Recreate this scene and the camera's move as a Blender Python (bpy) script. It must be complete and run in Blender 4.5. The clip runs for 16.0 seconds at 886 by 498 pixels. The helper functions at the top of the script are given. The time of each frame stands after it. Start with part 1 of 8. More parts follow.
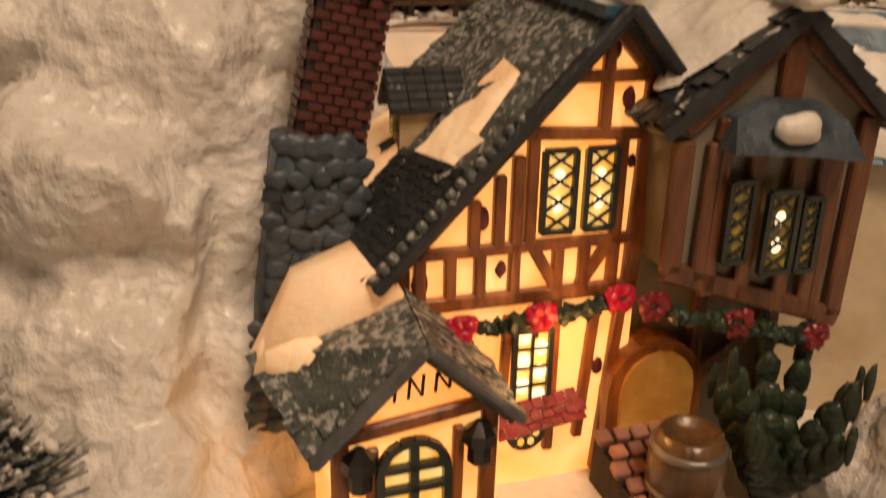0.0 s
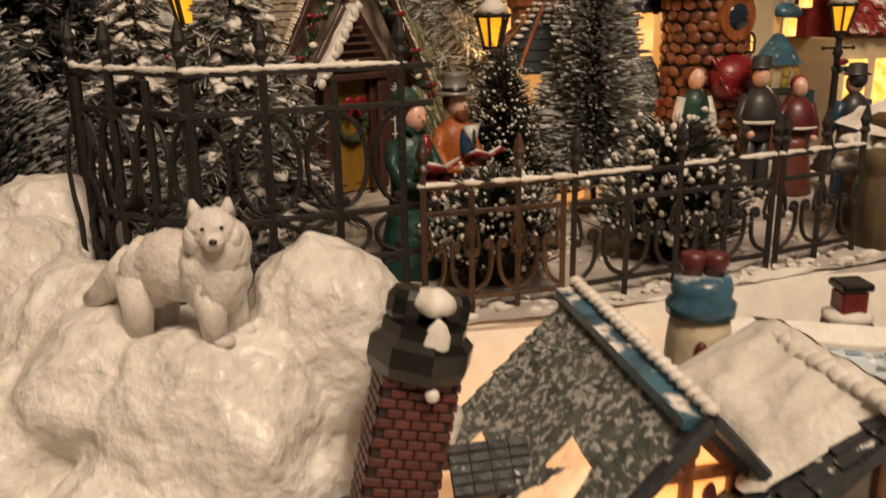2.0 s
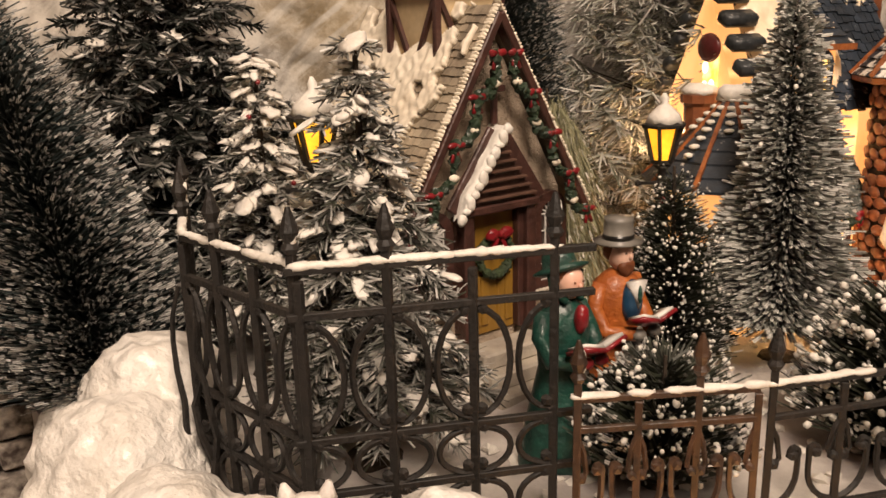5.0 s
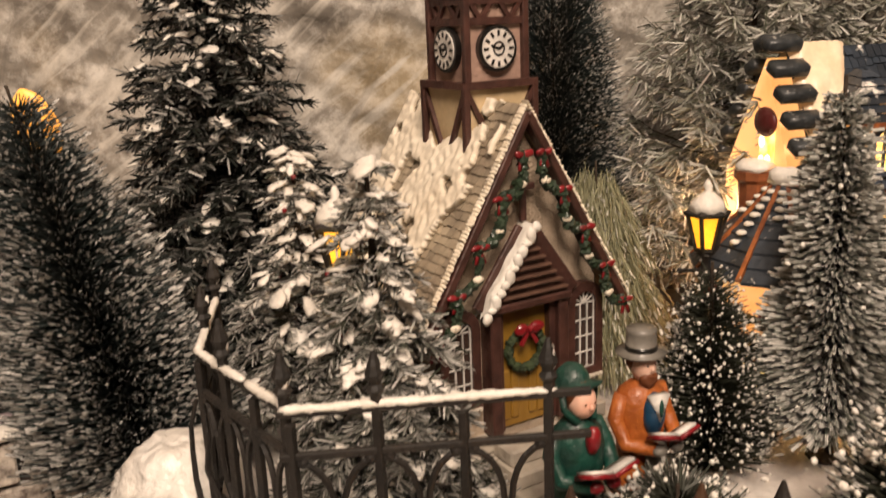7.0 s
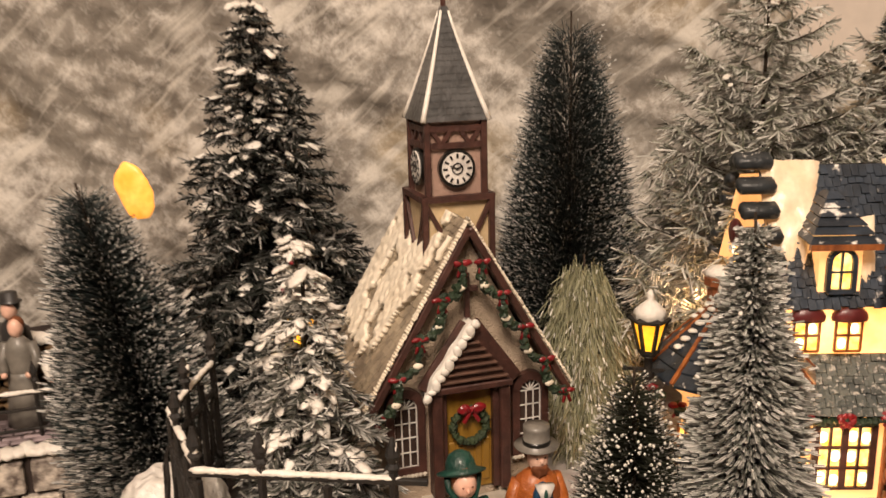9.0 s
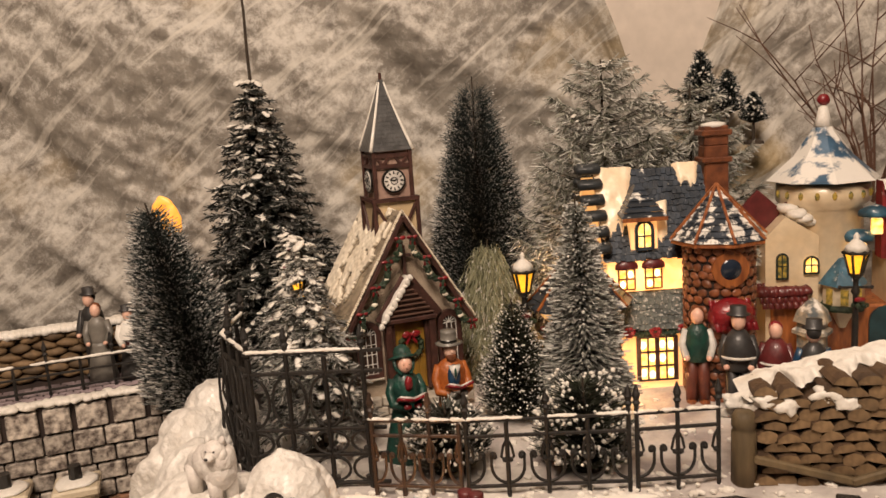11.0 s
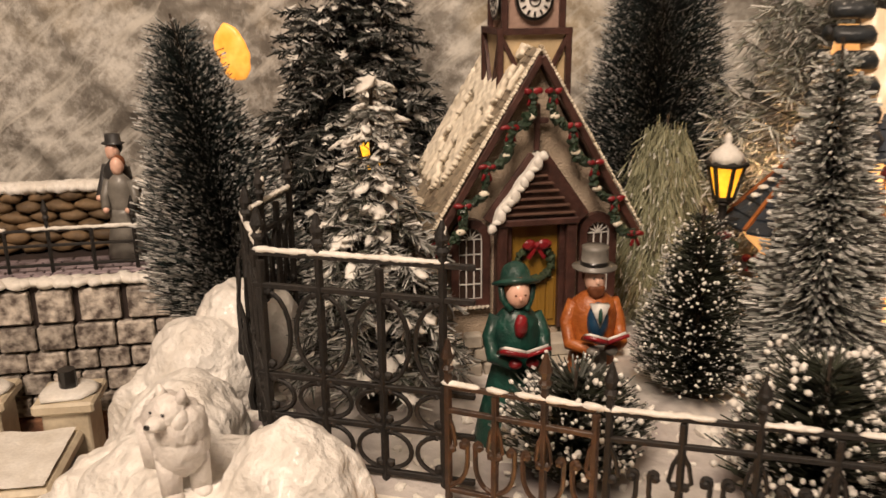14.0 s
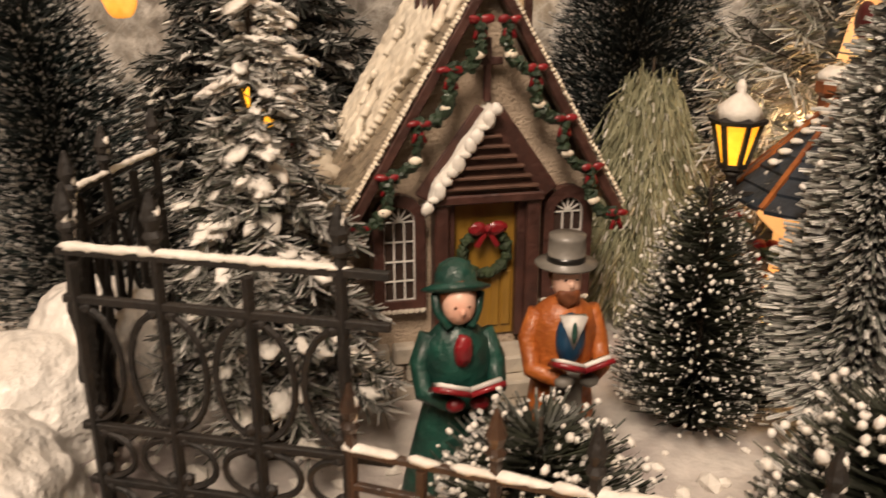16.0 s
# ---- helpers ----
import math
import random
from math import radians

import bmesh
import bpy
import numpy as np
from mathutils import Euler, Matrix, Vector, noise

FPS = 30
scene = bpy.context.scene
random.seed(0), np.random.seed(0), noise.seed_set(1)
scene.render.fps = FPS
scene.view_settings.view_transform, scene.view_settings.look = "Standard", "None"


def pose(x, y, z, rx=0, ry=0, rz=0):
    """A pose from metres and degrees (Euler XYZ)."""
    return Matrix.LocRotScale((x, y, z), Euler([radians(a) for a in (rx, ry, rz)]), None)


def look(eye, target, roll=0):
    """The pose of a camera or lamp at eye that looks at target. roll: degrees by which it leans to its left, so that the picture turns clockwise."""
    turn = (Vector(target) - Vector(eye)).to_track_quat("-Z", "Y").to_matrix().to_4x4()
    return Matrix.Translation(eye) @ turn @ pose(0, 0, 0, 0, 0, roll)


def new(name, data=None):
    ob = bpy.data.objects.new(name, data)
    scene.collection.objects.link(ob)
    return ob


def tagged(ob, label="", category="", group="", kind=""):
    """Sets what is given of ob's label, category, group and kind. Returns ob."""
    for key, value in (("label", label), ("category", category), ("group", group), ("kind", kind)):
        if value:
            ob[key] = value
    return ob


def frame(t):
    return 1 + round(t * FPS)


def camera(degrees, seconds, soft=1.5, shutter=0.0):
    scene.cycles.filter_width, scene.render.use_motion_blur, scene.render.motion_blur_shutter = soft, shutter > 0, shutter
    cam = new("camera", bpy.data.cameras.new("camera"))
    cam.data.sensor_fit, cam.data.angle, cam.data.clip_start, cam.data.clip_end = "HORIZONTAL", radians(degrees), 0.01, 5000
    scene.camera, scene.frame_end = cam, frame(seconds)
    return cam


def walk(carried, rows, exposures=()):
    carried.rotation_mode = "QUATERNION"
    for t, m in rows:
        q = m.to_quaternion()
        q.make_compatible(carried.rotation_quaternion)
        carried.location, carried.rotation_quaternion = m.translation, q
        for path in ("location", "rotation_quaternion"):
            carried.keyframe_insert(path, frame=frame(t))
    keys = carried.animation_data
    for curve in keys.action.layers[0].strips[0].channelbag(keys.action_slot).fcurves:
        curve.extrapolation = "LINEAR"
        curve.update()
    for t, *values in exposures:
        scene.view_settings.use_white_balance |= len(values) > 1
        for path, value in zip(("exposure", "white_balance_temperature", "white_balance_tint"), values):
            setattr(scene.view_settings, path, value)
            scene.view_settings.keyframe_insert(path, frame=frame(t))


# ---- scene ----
cam = camera(55.1, 16.0, 1.5, 0.5)
PATH = [
    (0, (0.037, 0.016, 0.276), (-0.073, 1.877, -0.447), 0.9),
    (0.5, (0.039, 0.016, 0.3), (-0.104, 1.903, -0.349), -0.1),
    (1, (0.041, 0.023, 0.321), (-0.133, 1.927, -0.264), -0.9),
    (1.5, (0.039, 0.035, 0.335), (-0.172, 1.947, -0.211), -1.4),
    (2, (0.031, 0.051, 0.351), (-0.211, 1.957, -0.204), -0.9),
    (2.5, (0.025, 0.067, 0.369), (-0.259, 1.969, -0.18), -0.1),
    (3, (0.013, 0.078, 0.379), (-0.361, 1.964, -0.173), -0.6),
    (3.5, (0.014, 0.091, 0.383), (-0.435, 1.954, -0.187), -0.4),
    (4, (0.017, 0.101, 0.395), (-0.466, 1.958, -0.17), -1.2),
    (4.5, (0.015, 0.111, 0.393), (-0.5, 1.969, -0.14), -1.4),
    (6.8, (0.042, 0.135, 0.424), (-0.749, 1.895, -0.101), -2.3),
    (7, (0.044, 0.138, 0.432), (-0.754, 1.896, -0.091), -2.5),
    (7.5, (0.057, 0.153, 0.454), (-0.819, 1.881, -0.042), -2.6),
    (8, (0.076, 0.165, 0.461), (-0.941, 1.816, -0.028), -2.3),
    (8.5, (0.123, 0.155, 0.466), (-0.97, 1.761, -0.013), -1.3),
    (9, (0.154, 0.143, 0.478), (-1.002, 1.705, 0.005), -1.5),
    (9.2, (0.171, 0.129, 0.482), (-1.002, 1.686, 0.035), -2.2),
    (11.3, (0.308, -0.044, 0.479), (-0.789, 1.59, 0.124), -4.0),
    (11.5, (0.305, -0.036, 0.467), (-0.79, 1.599, 0.106), -3.6),
    (12, (0.304, 0.007, 0.47), (-0.813, 1.615, 0.063), -2.8),
    (12.5, (0.294, 0.05, 0.461), (-0.876, 1.612, 0.023), -2.5),
    (13, (0.26, 0.082, 0.451), (-0.979, 1.575, -0.037), -2.2),
    (13.5, (0.216, 0.109, 0.436), (-1.098, 1.518, -0.101), -1.2),
    (14, (0.18, 0.141, 0.423), (-1.156, 1.513, -0.153), -0.6),
    (14.5, (0.151, 0.168, 0.411), (-1.171, 1.536, -0.204), -0.2),
    (15, (0.128, 0.186, 0.404), (-1.175, 1.561, -0.236), 0.4),
    (15.5, (0.117, 0.203, 0.398), (-1.165, 1.591, -0.257), 0.5),
    (16, (0.12, 0.223, 0.401), (-1.127, 1.641, -0.258), 0.0),
]
walk(cam, [(t, look(eye, target, roll)) for t, eye, target, roll in PATH],
     [(0, -0.85, 7700, 20), (1, -0.72, 7200, 17), (2, -0.42, 6750, 14), (3.2, -0.06, 6450, 13), (4.5, 0.18, 6400, 16), (9, 0.25, 6400, 16), (11.5, -0.02, 6400, 16), (13, 0.0, 6400, 16), (15, 0.17, 6450, 15), (16, 0.21, 6450, 15)])

# ---- light: a warm room lamp over the table, and points added outside the houses for their spill ----
world = bpy.data.worlds.new("world")
scene.world = world
world.use_nodes = True
world.node_tree.nodes["Background"].inputs[0].default_value = (1.0, 0.84, 0.66, 1)
world.node_tree.nodes["Background"].inputs[1].default_value = 0.20
scene.view_settings.exposure = 0.0


def lamp(name, kind, place, watts, colour, size=0.01, target=None):
    data = bpy.data.lights.new(name, kind)
    data.energy, data.color = watts, colour
    if kind == "AREA":
        data.size = size
    else:
        data.shadow_soft_size = size
    ob = new(name, data)
    ob.matrix_world = look(place, target) if target else pose(*place)
    return ob


WARM = (1.0, 0.72, 0.42)
lamp("ceiling_lamp", "AREA", (0.40, -0.42, 1.45), 28.0, (1.0, 0.81, 0.61), 0.5, (0.0, 0.40, 0.25))
# unseen point lights outside the walls, standing in for light spilling from the houses
lamp("inn_front_spill", "POINT", (0.062, 0.222, 0.166), 0.034, (1.0, 0.50, 0.16), 0.004)
lamp("inn_back_spill", "POINT", (0.065, 0.318, 0.215), 0.012, (1.0, 0.66, 0.34), 0.006)
lamp("cottage_front_spill", "POINT", (0.083, 0.548, 0.262), 0.036, (1.0, 0.52, 0.18), 0.004)
# added beside the gable for the bright leak of house light
lamp("cottage_side_spill", "POINT", (-0.012, 0.615, 0.33), 0.052, (1.0, 0.60, 0.28), 0.006)
lamp("cottage_upper_spill", "POINT", (0.080, 0.570, 0.322), 0.004, (1.0, 0.62, 0.28), 0.004)


# ---- materials ----
def material(name, base, rough=0.6, second=None, mixscale=40.0, bump=0.25, grain=300.0, metal=0.0, coat=0.0, snow=0.0,
             snowscale=60.0, snowmix=1.0, snowsoft=0.08, emit=0.0, glow=None, stretch=(1, 1, 1), random_tint=0.0, frost=False, island=0.0):
    m = bpy.data.materials.new(name)
    m.use_nodes = True
    nt = m.node_tree
    n, l = nt.nodes, nt.links
    bsdf = n["Principled BSDF"]
    co = n.new("ShaderNodeTexCoord")
    mp = n.new("ShaderNodeMapping")
    mp.inputs["Scale"].default_value = stretch
    l.new(co.outputs["Object"], mp.inputs[0])
    big = n.new("ShaderNodeTexNoise")
    big.inputs["Scale"].default_value, big.inputs["Detail"].default_value = mixscale, 6
    l.new(mp.outputs[0], big.inputs[0])
    fine = n.new("ShaderNodeTexNoise")
    fine.inputs["Scale"].default_value, fine.inputs["Detail"].default_value = grain, 4
    l.new(mp.outputs[0], fine.inputs[0])
    ramp = n.new("ShaderNodeMapRange")
    ramp.inputs[1].default_value, ramp.inputs[2].default_value = 0.35, 0.65
    l.new(big.outputs[0], ramp.inputs[0])
    mix = n.new("ShaderNodeMix")
    mix.data_type = "RGBA"
    second = second or tuple(c * 0.62 for c in base)
    mix.inputs[6].default_value, mix.inputs[7].default_value = (*second, 1), (*base, 1)
    l.new(ramp.outputs[0], mix.inputs[0])
    colour = mix.outputs[2]
    tint = n.new("ShaderNodeHueSaturation")
    val = n.new("ShaderNodeMapRange")
    val.inputs[3].default_value, val.inputs[4].default_value = 0.82, 1.18
    l.new(fine.outputs[0], val.inputs[0])
    l.new(val.outputs[0], tint.inputs["Value"])
    l.new(colour, tint.inputs["Color"])
    colour = tint.outputs[0]
    if random_tint or island:
        t2 = n.new("ShaderNodeHueSaturation")
        v2 = n.new("ShaderNodeMapRange")
        k = random_tint or island
        v2.inputs[3].default_value, v2.inputs[4].default_value = 1 - k, 1 + k
        if random_tint:
            l.new(n.new("ShaderNodeObjectInfo").outputs["Random"], v2.inputs[0])
        else:
            l.new(n.new("ShaderNodeNewGeometry").outputs["Random Per Island"], v2.inputs[0])
        l.new(v2.outputs[0], t2.inputs["Value"])
        l.new(colour, t2.inputs["Color"])
        colour = t2.outputs[0]
    if frost:
        at = n.new("ShaderNodeAttribute")
        at.attribute_name = "frost"
        fm = n.new("ShaderNodeMix")
        fm.data_type = "RGBA"
        fm.inputs[7].default_value = (0.72, 0.70, 0.66, 1)
        l.new(at.outputs["Fac"], fm.inputs[0])
        l.new(colour, fm.inputs[6])
        colour = fm.outputs[2]
    if snow:
        sn = n.new("ShaderNodeTexNoise")
        sn.inputs["Scale"].default_value, sn.inputs["Detail"].default_value = snowscale, 8
        l.new(co.outputs["Object"], sn.inputs[0])
        up = n.new("ShaderNodeSeparateXYZ")
        l.new(n.new("ShaderNodeNewGeometry").outputs["Normal"], up.inputs[0])
        add = n.new("ShaderNodeMath")
        add.operation = "MULTIPLY_ADD"
        l.new(up.outputs[2], add.inputs[0])
        add.inputs[1].default_value = 0.22
        l.new(sn.outputs[0], add.inputs[2])
        sr = n.new("ShaderNodeMapRange")
        sr.inputs[1].default_value, sr.inputs[2].default_value = 0.80 - 0.35 * snow, 0.80 + snowsoft - 0.35 * snow
        sn.inputs["Roughness"].default_value = 0.5 + snowsoft
        l.new(add.outputs[0], sr.inputs[0])
        sm = n.new("ShaderNodeMix")
        sm.data_type = "RGBA"
        sm.inputs[7].default_value = (0.80, 0.77, 0.71, 1)
        sr.inputs[4].default_value = snowmix
        l.new(sr.outputs[0], sm.inputs[0])
        l.new(colour, sm.inputs[6])
        colour = sm.outputs[2]
    l.new(colour, bsdf.inputs["Base Color"])
    bsdf.inputs["Roughness"].default_value, bsdf.inputs["Metallic"].default_value = rough, metal
    bsdf.inputs["Coat Weight"].default_value, bsdf.inputs["Coat Roughness"].default_value = coat, 0.15
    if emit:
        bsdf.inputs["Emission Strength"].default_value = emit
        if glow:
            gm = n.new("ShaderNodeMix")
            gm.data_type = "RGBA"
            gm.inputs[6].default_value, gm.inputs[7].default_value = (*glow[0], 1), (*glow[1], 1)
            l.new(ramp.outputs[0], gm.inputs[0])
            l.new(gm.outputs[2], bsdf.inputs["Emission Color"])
        else:
            l.new(colour, bsdf.inputs["Emission Color"])
    b = n.new("ShaderNodeBump")
    b.inputs["Strength"].default_value, b.inputs["Distance"].default_value = bump, 0.0012
    l.new(fine.outputs[0], b.inputs["Height"])
    l.new(b.outputs[0], bsdf.inputs["Normal"])
    return m


SNOW = material("snow_paste", (0.79, 0.76, 0.71), 0.45, (0.68, 0.64, 0.58), 70, 1.6, 260, coat=0.25)
SNOWPAINT = material("snow_paint", (0.80, 0.77, 0.71), 0.5, (0.70, 0.66, 0.59), 90, 0.35, 500)
GROUND = material("snowy_ground", (0.66, 0.62, 0.57), 0.8, (0.30, 0.26, 0.25), 22, 0.8, 260)
VALLEY = material("valley_snow", (0.76, 0.72, 0.66), 0.7, (0.60, 0.55, 0.49), 30, 0.5, 200)
SHEET = material("white_sheet", (0.74, 0.70, 0.63), 0.7, (0.66, 0.61, 0.54), 18, 0.3, 150)
ROCK = material("painted_rock_paper", (0.36, 0.33, 0.285), 0.85, (0.20, 0.178, 0.15), 26, 1.0, 170, snow=1.0, snowscale=110, snowmix=0.55, snowsoft=0.22)
rn, rl = ROCK.node_tree.nodes, ROCK.node_tree.links
ochre = rn.new("ShaderNodeTexNoise")
ochre.inputs["Scale"].default_value, ochre.inputs["Detail"].default_value = 5.5, 5
rl.new(next(n for n in rn if n.type == "TEX_COORD").outputs["Object"], ochre.inputs[0])
orange = rn.new("ShaderNodeMapRange")
orange.inputs[1].default_value, orange.inputs[2].default_value, orange.inputs[4].default_value = 0.58, 0.72, 0.55
rl.new(ochre.outputs[0], orange.inputs[0])
stain = rn.new("ShaderNodeMix")
stain.data_type = "RGBA"
stain.inputs[7].default_value = (0.42, 0.29, 0.10, 1)
rb = rn["Principled BSDF"].inputs["Base Color"]
rl.new(rb.links[0].from_socket, stain.inputs[6])
rl.new(orange.outputs[0], stain.inputs[0])
rl.new(stain.outputs[2], rb)
# slanting brushed streaks along the folds of the paper
for turn, shade, low, high, much in ((38, (0.60, 0.565, 0.50, 1), 0.54, 0.66, 0.85), (62, (0.105, 0.09, 0.078, 1), 0.55, 0.74, 0.42)):
    flat = rn.new("ShaderNodeMapping")
    flat.inputs["Rotation"].default_value = (0, 0, math.radians(-30.2))
    slant = rn.new("ShaderNodeMapping")
    slant.inputs["Rotation"].default_value = (0, math.radians(turn), 0)
    thin = rn.new("ShaderNodeMapping")
    thin.inputs["Scale"].default_value = (11, 5, 110)
    brush = rn.new("ShaderNodeTexNoise")
    brush.inputs["Scale"].default_value, brush.inputs["Detail"].default_value, brush.inputs["Distortion"].default_value = 1.0, 7, 0.6
    rl.new(next(n for n in rn if n.type == "TEX_COORD").outputs["Object"], flat.inputs[0])
    rl.new(flat.outputs[0], slant.inputs[0])
    rl.new(slant.outputs[0], thin.inputs[0])
    rl.new(thin.outputs[0], brush.inputs[0])
    amount = rn.new("ShaderNodeMapRange")
    amount.inputs[1].default_value, amount.inputs[2].default_value, amount.inputs[4].default_value = low, high, much
    rl.new(brush.outputs[0], amount.inputs[0])
    stroke = rn.new("ShaderNodeMix")
    stroke.data_type = "RGBA"
    stroke.inputs[7].default_value = shade
    rl.new(rb.links[0].from_socket, stroke.inputs[6])
    rl.new(amount.outputs[0], stroke.inputs[0])
    rl.new(stroke.outputs[2], rb)
ROOMWALL = material("room_wall", (0.62, 0.52, 0.43), 0.8, (0.56, 0.47, 0.39), 4, 0.1, 80)
CLOTH = material("table_cloth", (0.30, 0.25, 0.21), 0.9, None, 10, 0.3, 400)
IRON = material("black_iron", (0.009, 0.008, 0.007), 0.62, (0.017, 0.013, 0.010), 120, 0.6, 500)
BRONZE = material("brown_iron", (0.075, 0.038, 0.02), 0.4, (0.03, 0.018, 0.012), 120, 0.5, 500, coat=0.2)
TIMBER = material("painted_timber", (0.38, 0.125, 0.032), 0.45, (0.17, 0.048, 0.014), 220, 0.6, 420, stretch=(1, 1, 0.25), coat=0.25)
# TIMBER darkened for the bay, which gets no light from inside
BAYTIMBER = material("brown_unlit_bay_timber", (0.20, 0.072, 0.026), 0.45, (0.10, 0.034, 0.014), 170, 0.7, 420, stretch=(1, 1, 0.25), coat=0.25)
DARKTIMBER = material("dark_brown_trim", (0.075, 0.030, 0.022), 0.5, (0.04, 0.016, 0.012), 140, 0.5, 400, coat=0.2)
# the walls' light from within is put into the plaster as emission
PLASTERLIT = material("self_glowing_plaster", (0.80, 0.62, 0.40), 0.5, (0.74, 0.52, 0.30), 60, 0.2, 300, emit=1.8, glow=((1.0, 0.36, 0.07), (1.0, 0.57, 0.19)), coat=0.2)
# unlit counterpart of PLASTERLIT: grey-green glaze, base darkened, no emission
PLASTERDIM = material("unlit_glazed_plaster", (0.26, 0.22, 0.16), 0.4, (0.17, 0.15, 0.11), 60, 0.25, 300, coat=0.3)
# this snow emits orange in place of light shining through it
SNOWLIT = material("self_glowing_roof_snow", (0.82, 0.70, 0.54), 0.5, (0.78, 0.62, 0.44), 60, 0.35, 400, emit=0.62, glow=((1.0, 0.40, 0.13), (1.0, 0.58, 0.26)))
# faint emission imitates house light coming through the cottage's roof snow
CREAMSNOW = material("glowing_cream_porcelain_snow", (0.82, 0.72, 0.55), 0.45, (0.76, 0.62, 0.44), 60, 0.35, 300, coat=0.25, emit=0.16, glow=((1.0, 0.42, 0.12), (1.0, 0.56, 0.22)))
SLATE = material("blue_grey_slate", (0.105, 0.120, 0.108), 0.55, (0.050, 0.060, 0.056), 120, 1.0, 420, snow=0.36, snowscale=380, snowmix=0.42, coat=0.15)
SLATEDARK = material("dark_slate", (0.030, 0.036, 0.040), 0.5, (0.015, 0.018, 0.02), 90, 0.8, 260, coat=0.2, snow=0.05, snowscale=200)
BLUEROOF = material("blue_glazed_roof", (0.055, 0.16, 0.235), 0.4, (0.02, 0.055, 0.085), 80, 0.4, 260, snow=0.22, snowscale=70, coat=0.3)
BRICKRED = material("dark_red_brick", (0.12, 0.026, 0.019), 0.5, (0.055, 0.012, 0.01), 150, 0.5, 400, coat=0.15, random_tint=0.25)
STONEBLUE = material("blue_grey_stone", (0.075, 0.105, 0.13), 0.5, (0.03, 0.043, 0.055), 90, 0.8, 200, coat=0.15)
GLASSLIT = material("lit_window_glass", (0.85, 0.62, 0.12), 0.3, (0.7, 0.5, 0.1), 200, 0.2, 300, emit=1.6, glow=((1.0, 0.42, 0.03), (1.0, 0.74, 0.28)))
GLASSHOT = material("bright_window_spot", (0.9, 0.85, 0.7), 0.3, None, 100, 0.1, 300, emit=2.6, glow=((1.0, 0.82, 0.50), (1.0, 0.86, 0.6)))
GLASSDIM = material("dim_window_glass", (0.25, 0.17, 0.03), 0.25, (0.05, 0.06, 0.03), 260, 0.3, 300, emit=0.30, glow=((0.05, 0.05, 0.02), (0.9, 0.50, 0.07)))
LEAD = material("green_black_lead", (0.018, 0.028, 0.022), 0.4, None, 100, 0.4, 400, coat=0.3)
GREEN = material("garland_green", (0.020, 0.042, 0.018), 0.6, (0.008, 0.018, 0.008), 160, 0.8, 500, coat=0.2)
RED = material("ribbon_red", (0.24, 0.010, 0.014), 0.4, (0.17, 0.006, 0.01), 160, 0.4, 500, coat=0.3)
# emissive copy of RED, so the bows look lit by the inn
REDLIT = material("self_glowing_ribbon_red", (0.45, 0.012, 0.03), 0.4, (0.3, 0.006, 0.02), 160, 0.4, 500, emit=0.30, glow=((0.6, 0.0, 0.03), (1.0, 0.02, 0.06)))
PAVER = material("pink_grey_paver", (0.36, 0.16, 0.11), 0.5, (0.25, 0.13, 0.11), 120, 0.5, 300, coat=0.25, random_tint=0.3)
JOINT = material("dark_joint", (0.035, 0.022, 0.018), 0.8, None, 100, 0.3, 300)
STUCCO = material("church_stucco", (0.50, 0.40, 0.30), 0.85, (0.37, 0.29, 0.21), 60, 1.2, 900)
CREAM = material("cream_boards", (0.60, 0.47, 0.29), 0.5, (0.46, 0.34, 0.19), 60, 0.3, 300)
SHINGLE = material("tan_shingle", (0.36, 0.30, 0.215), 0.75, (0.20, 0.16, 0.115), 60, 0.6, 300, island=0.2)
CHURCHSNOW = material("church_roof_snow", (0.80, 0.73, 0.60), 0.55, (0.72, 0.64, 0.51), 60, 0.4, 200)
SPIRE = material("spire_metal", (0.10, 0.10, 0.10), 0.35, (0.05, 0.05, 0.05), 80, 0.4, 300, coat=0.3)
YELLOWDOOR = material("ochre_door", (0.30, 0.165, 0.022), 0.45, (0.20, 0.10, 0.012), 90, 0.4, 300, stretch=(1, 1, 0.2), coat=0.2)
WHITEPAINT = material("white_paint", (0.78, 0.75, 0.70), 0.5, None, 100, 0.2, 300)
CLOCKBLACK = material("clock_black", (0.012, 0.011, 0.010), 0.3, None, 100, 0.1, 300, coat=0.3)
STONE = material("pale_stone", (0.50, 0.45, 0.37), 0.7, (0.34, 0.30, 0.25), 60, 0.8, 220)
WALLSTONE = material("grey_wall_stone", (0.56, 0.50, 0.43), 0.85, (0.085, 0.065, 0.055), 190, 1.2, 260, random_tint=0.2)
RUSTSTONE = material("rust_wall_stone", (0.40, 0.20, 0.11), 0.85, (0.17, 0.09, 0.06), 150, 1.2, 260, random_tint=0.2)
CREAMHOUSE = material("cream_porcelain", (0.72, 0.60, 0.42), 0.35, (0.62, 0.48, 0.30), 40, 0.2, 150, coat=0.35)
# emission stands in for lamp light through the cottage's thin porcelain
GLOWWALL = material("self_glowing_porcelain", (0.78, 0.56, 0.32), 0.4, (0.72, 0.48, 0.25), 25, 0.2, 150, coat=0.3, emit=0.92, glow=((1.0, 0.39, 0.09), (1.0, 0.55, 0.18)))
NAVYTILE = material("navy_slate", (0.028, 0.040, 0.058), 0.45, (0.014, 0.02, 0.028), 90, 0.5, 260, coat=0.3, snow=0.12, snowscale=120, island=0.25)
# slight emission puts a painted glow into the stones
REDSTONE = material("glowing_orange_brown_stone", (0.23, 0.075, 0.027), 0.5, (0.12, 0.036, 0.014), 120, 0.4, 300, coat=0.25, random_tint=0.3, emit=0.05)
BARK = material("dark_bark", (0.05, 0.034, 0.022), 0.85, None, 120, 0.8, 300)
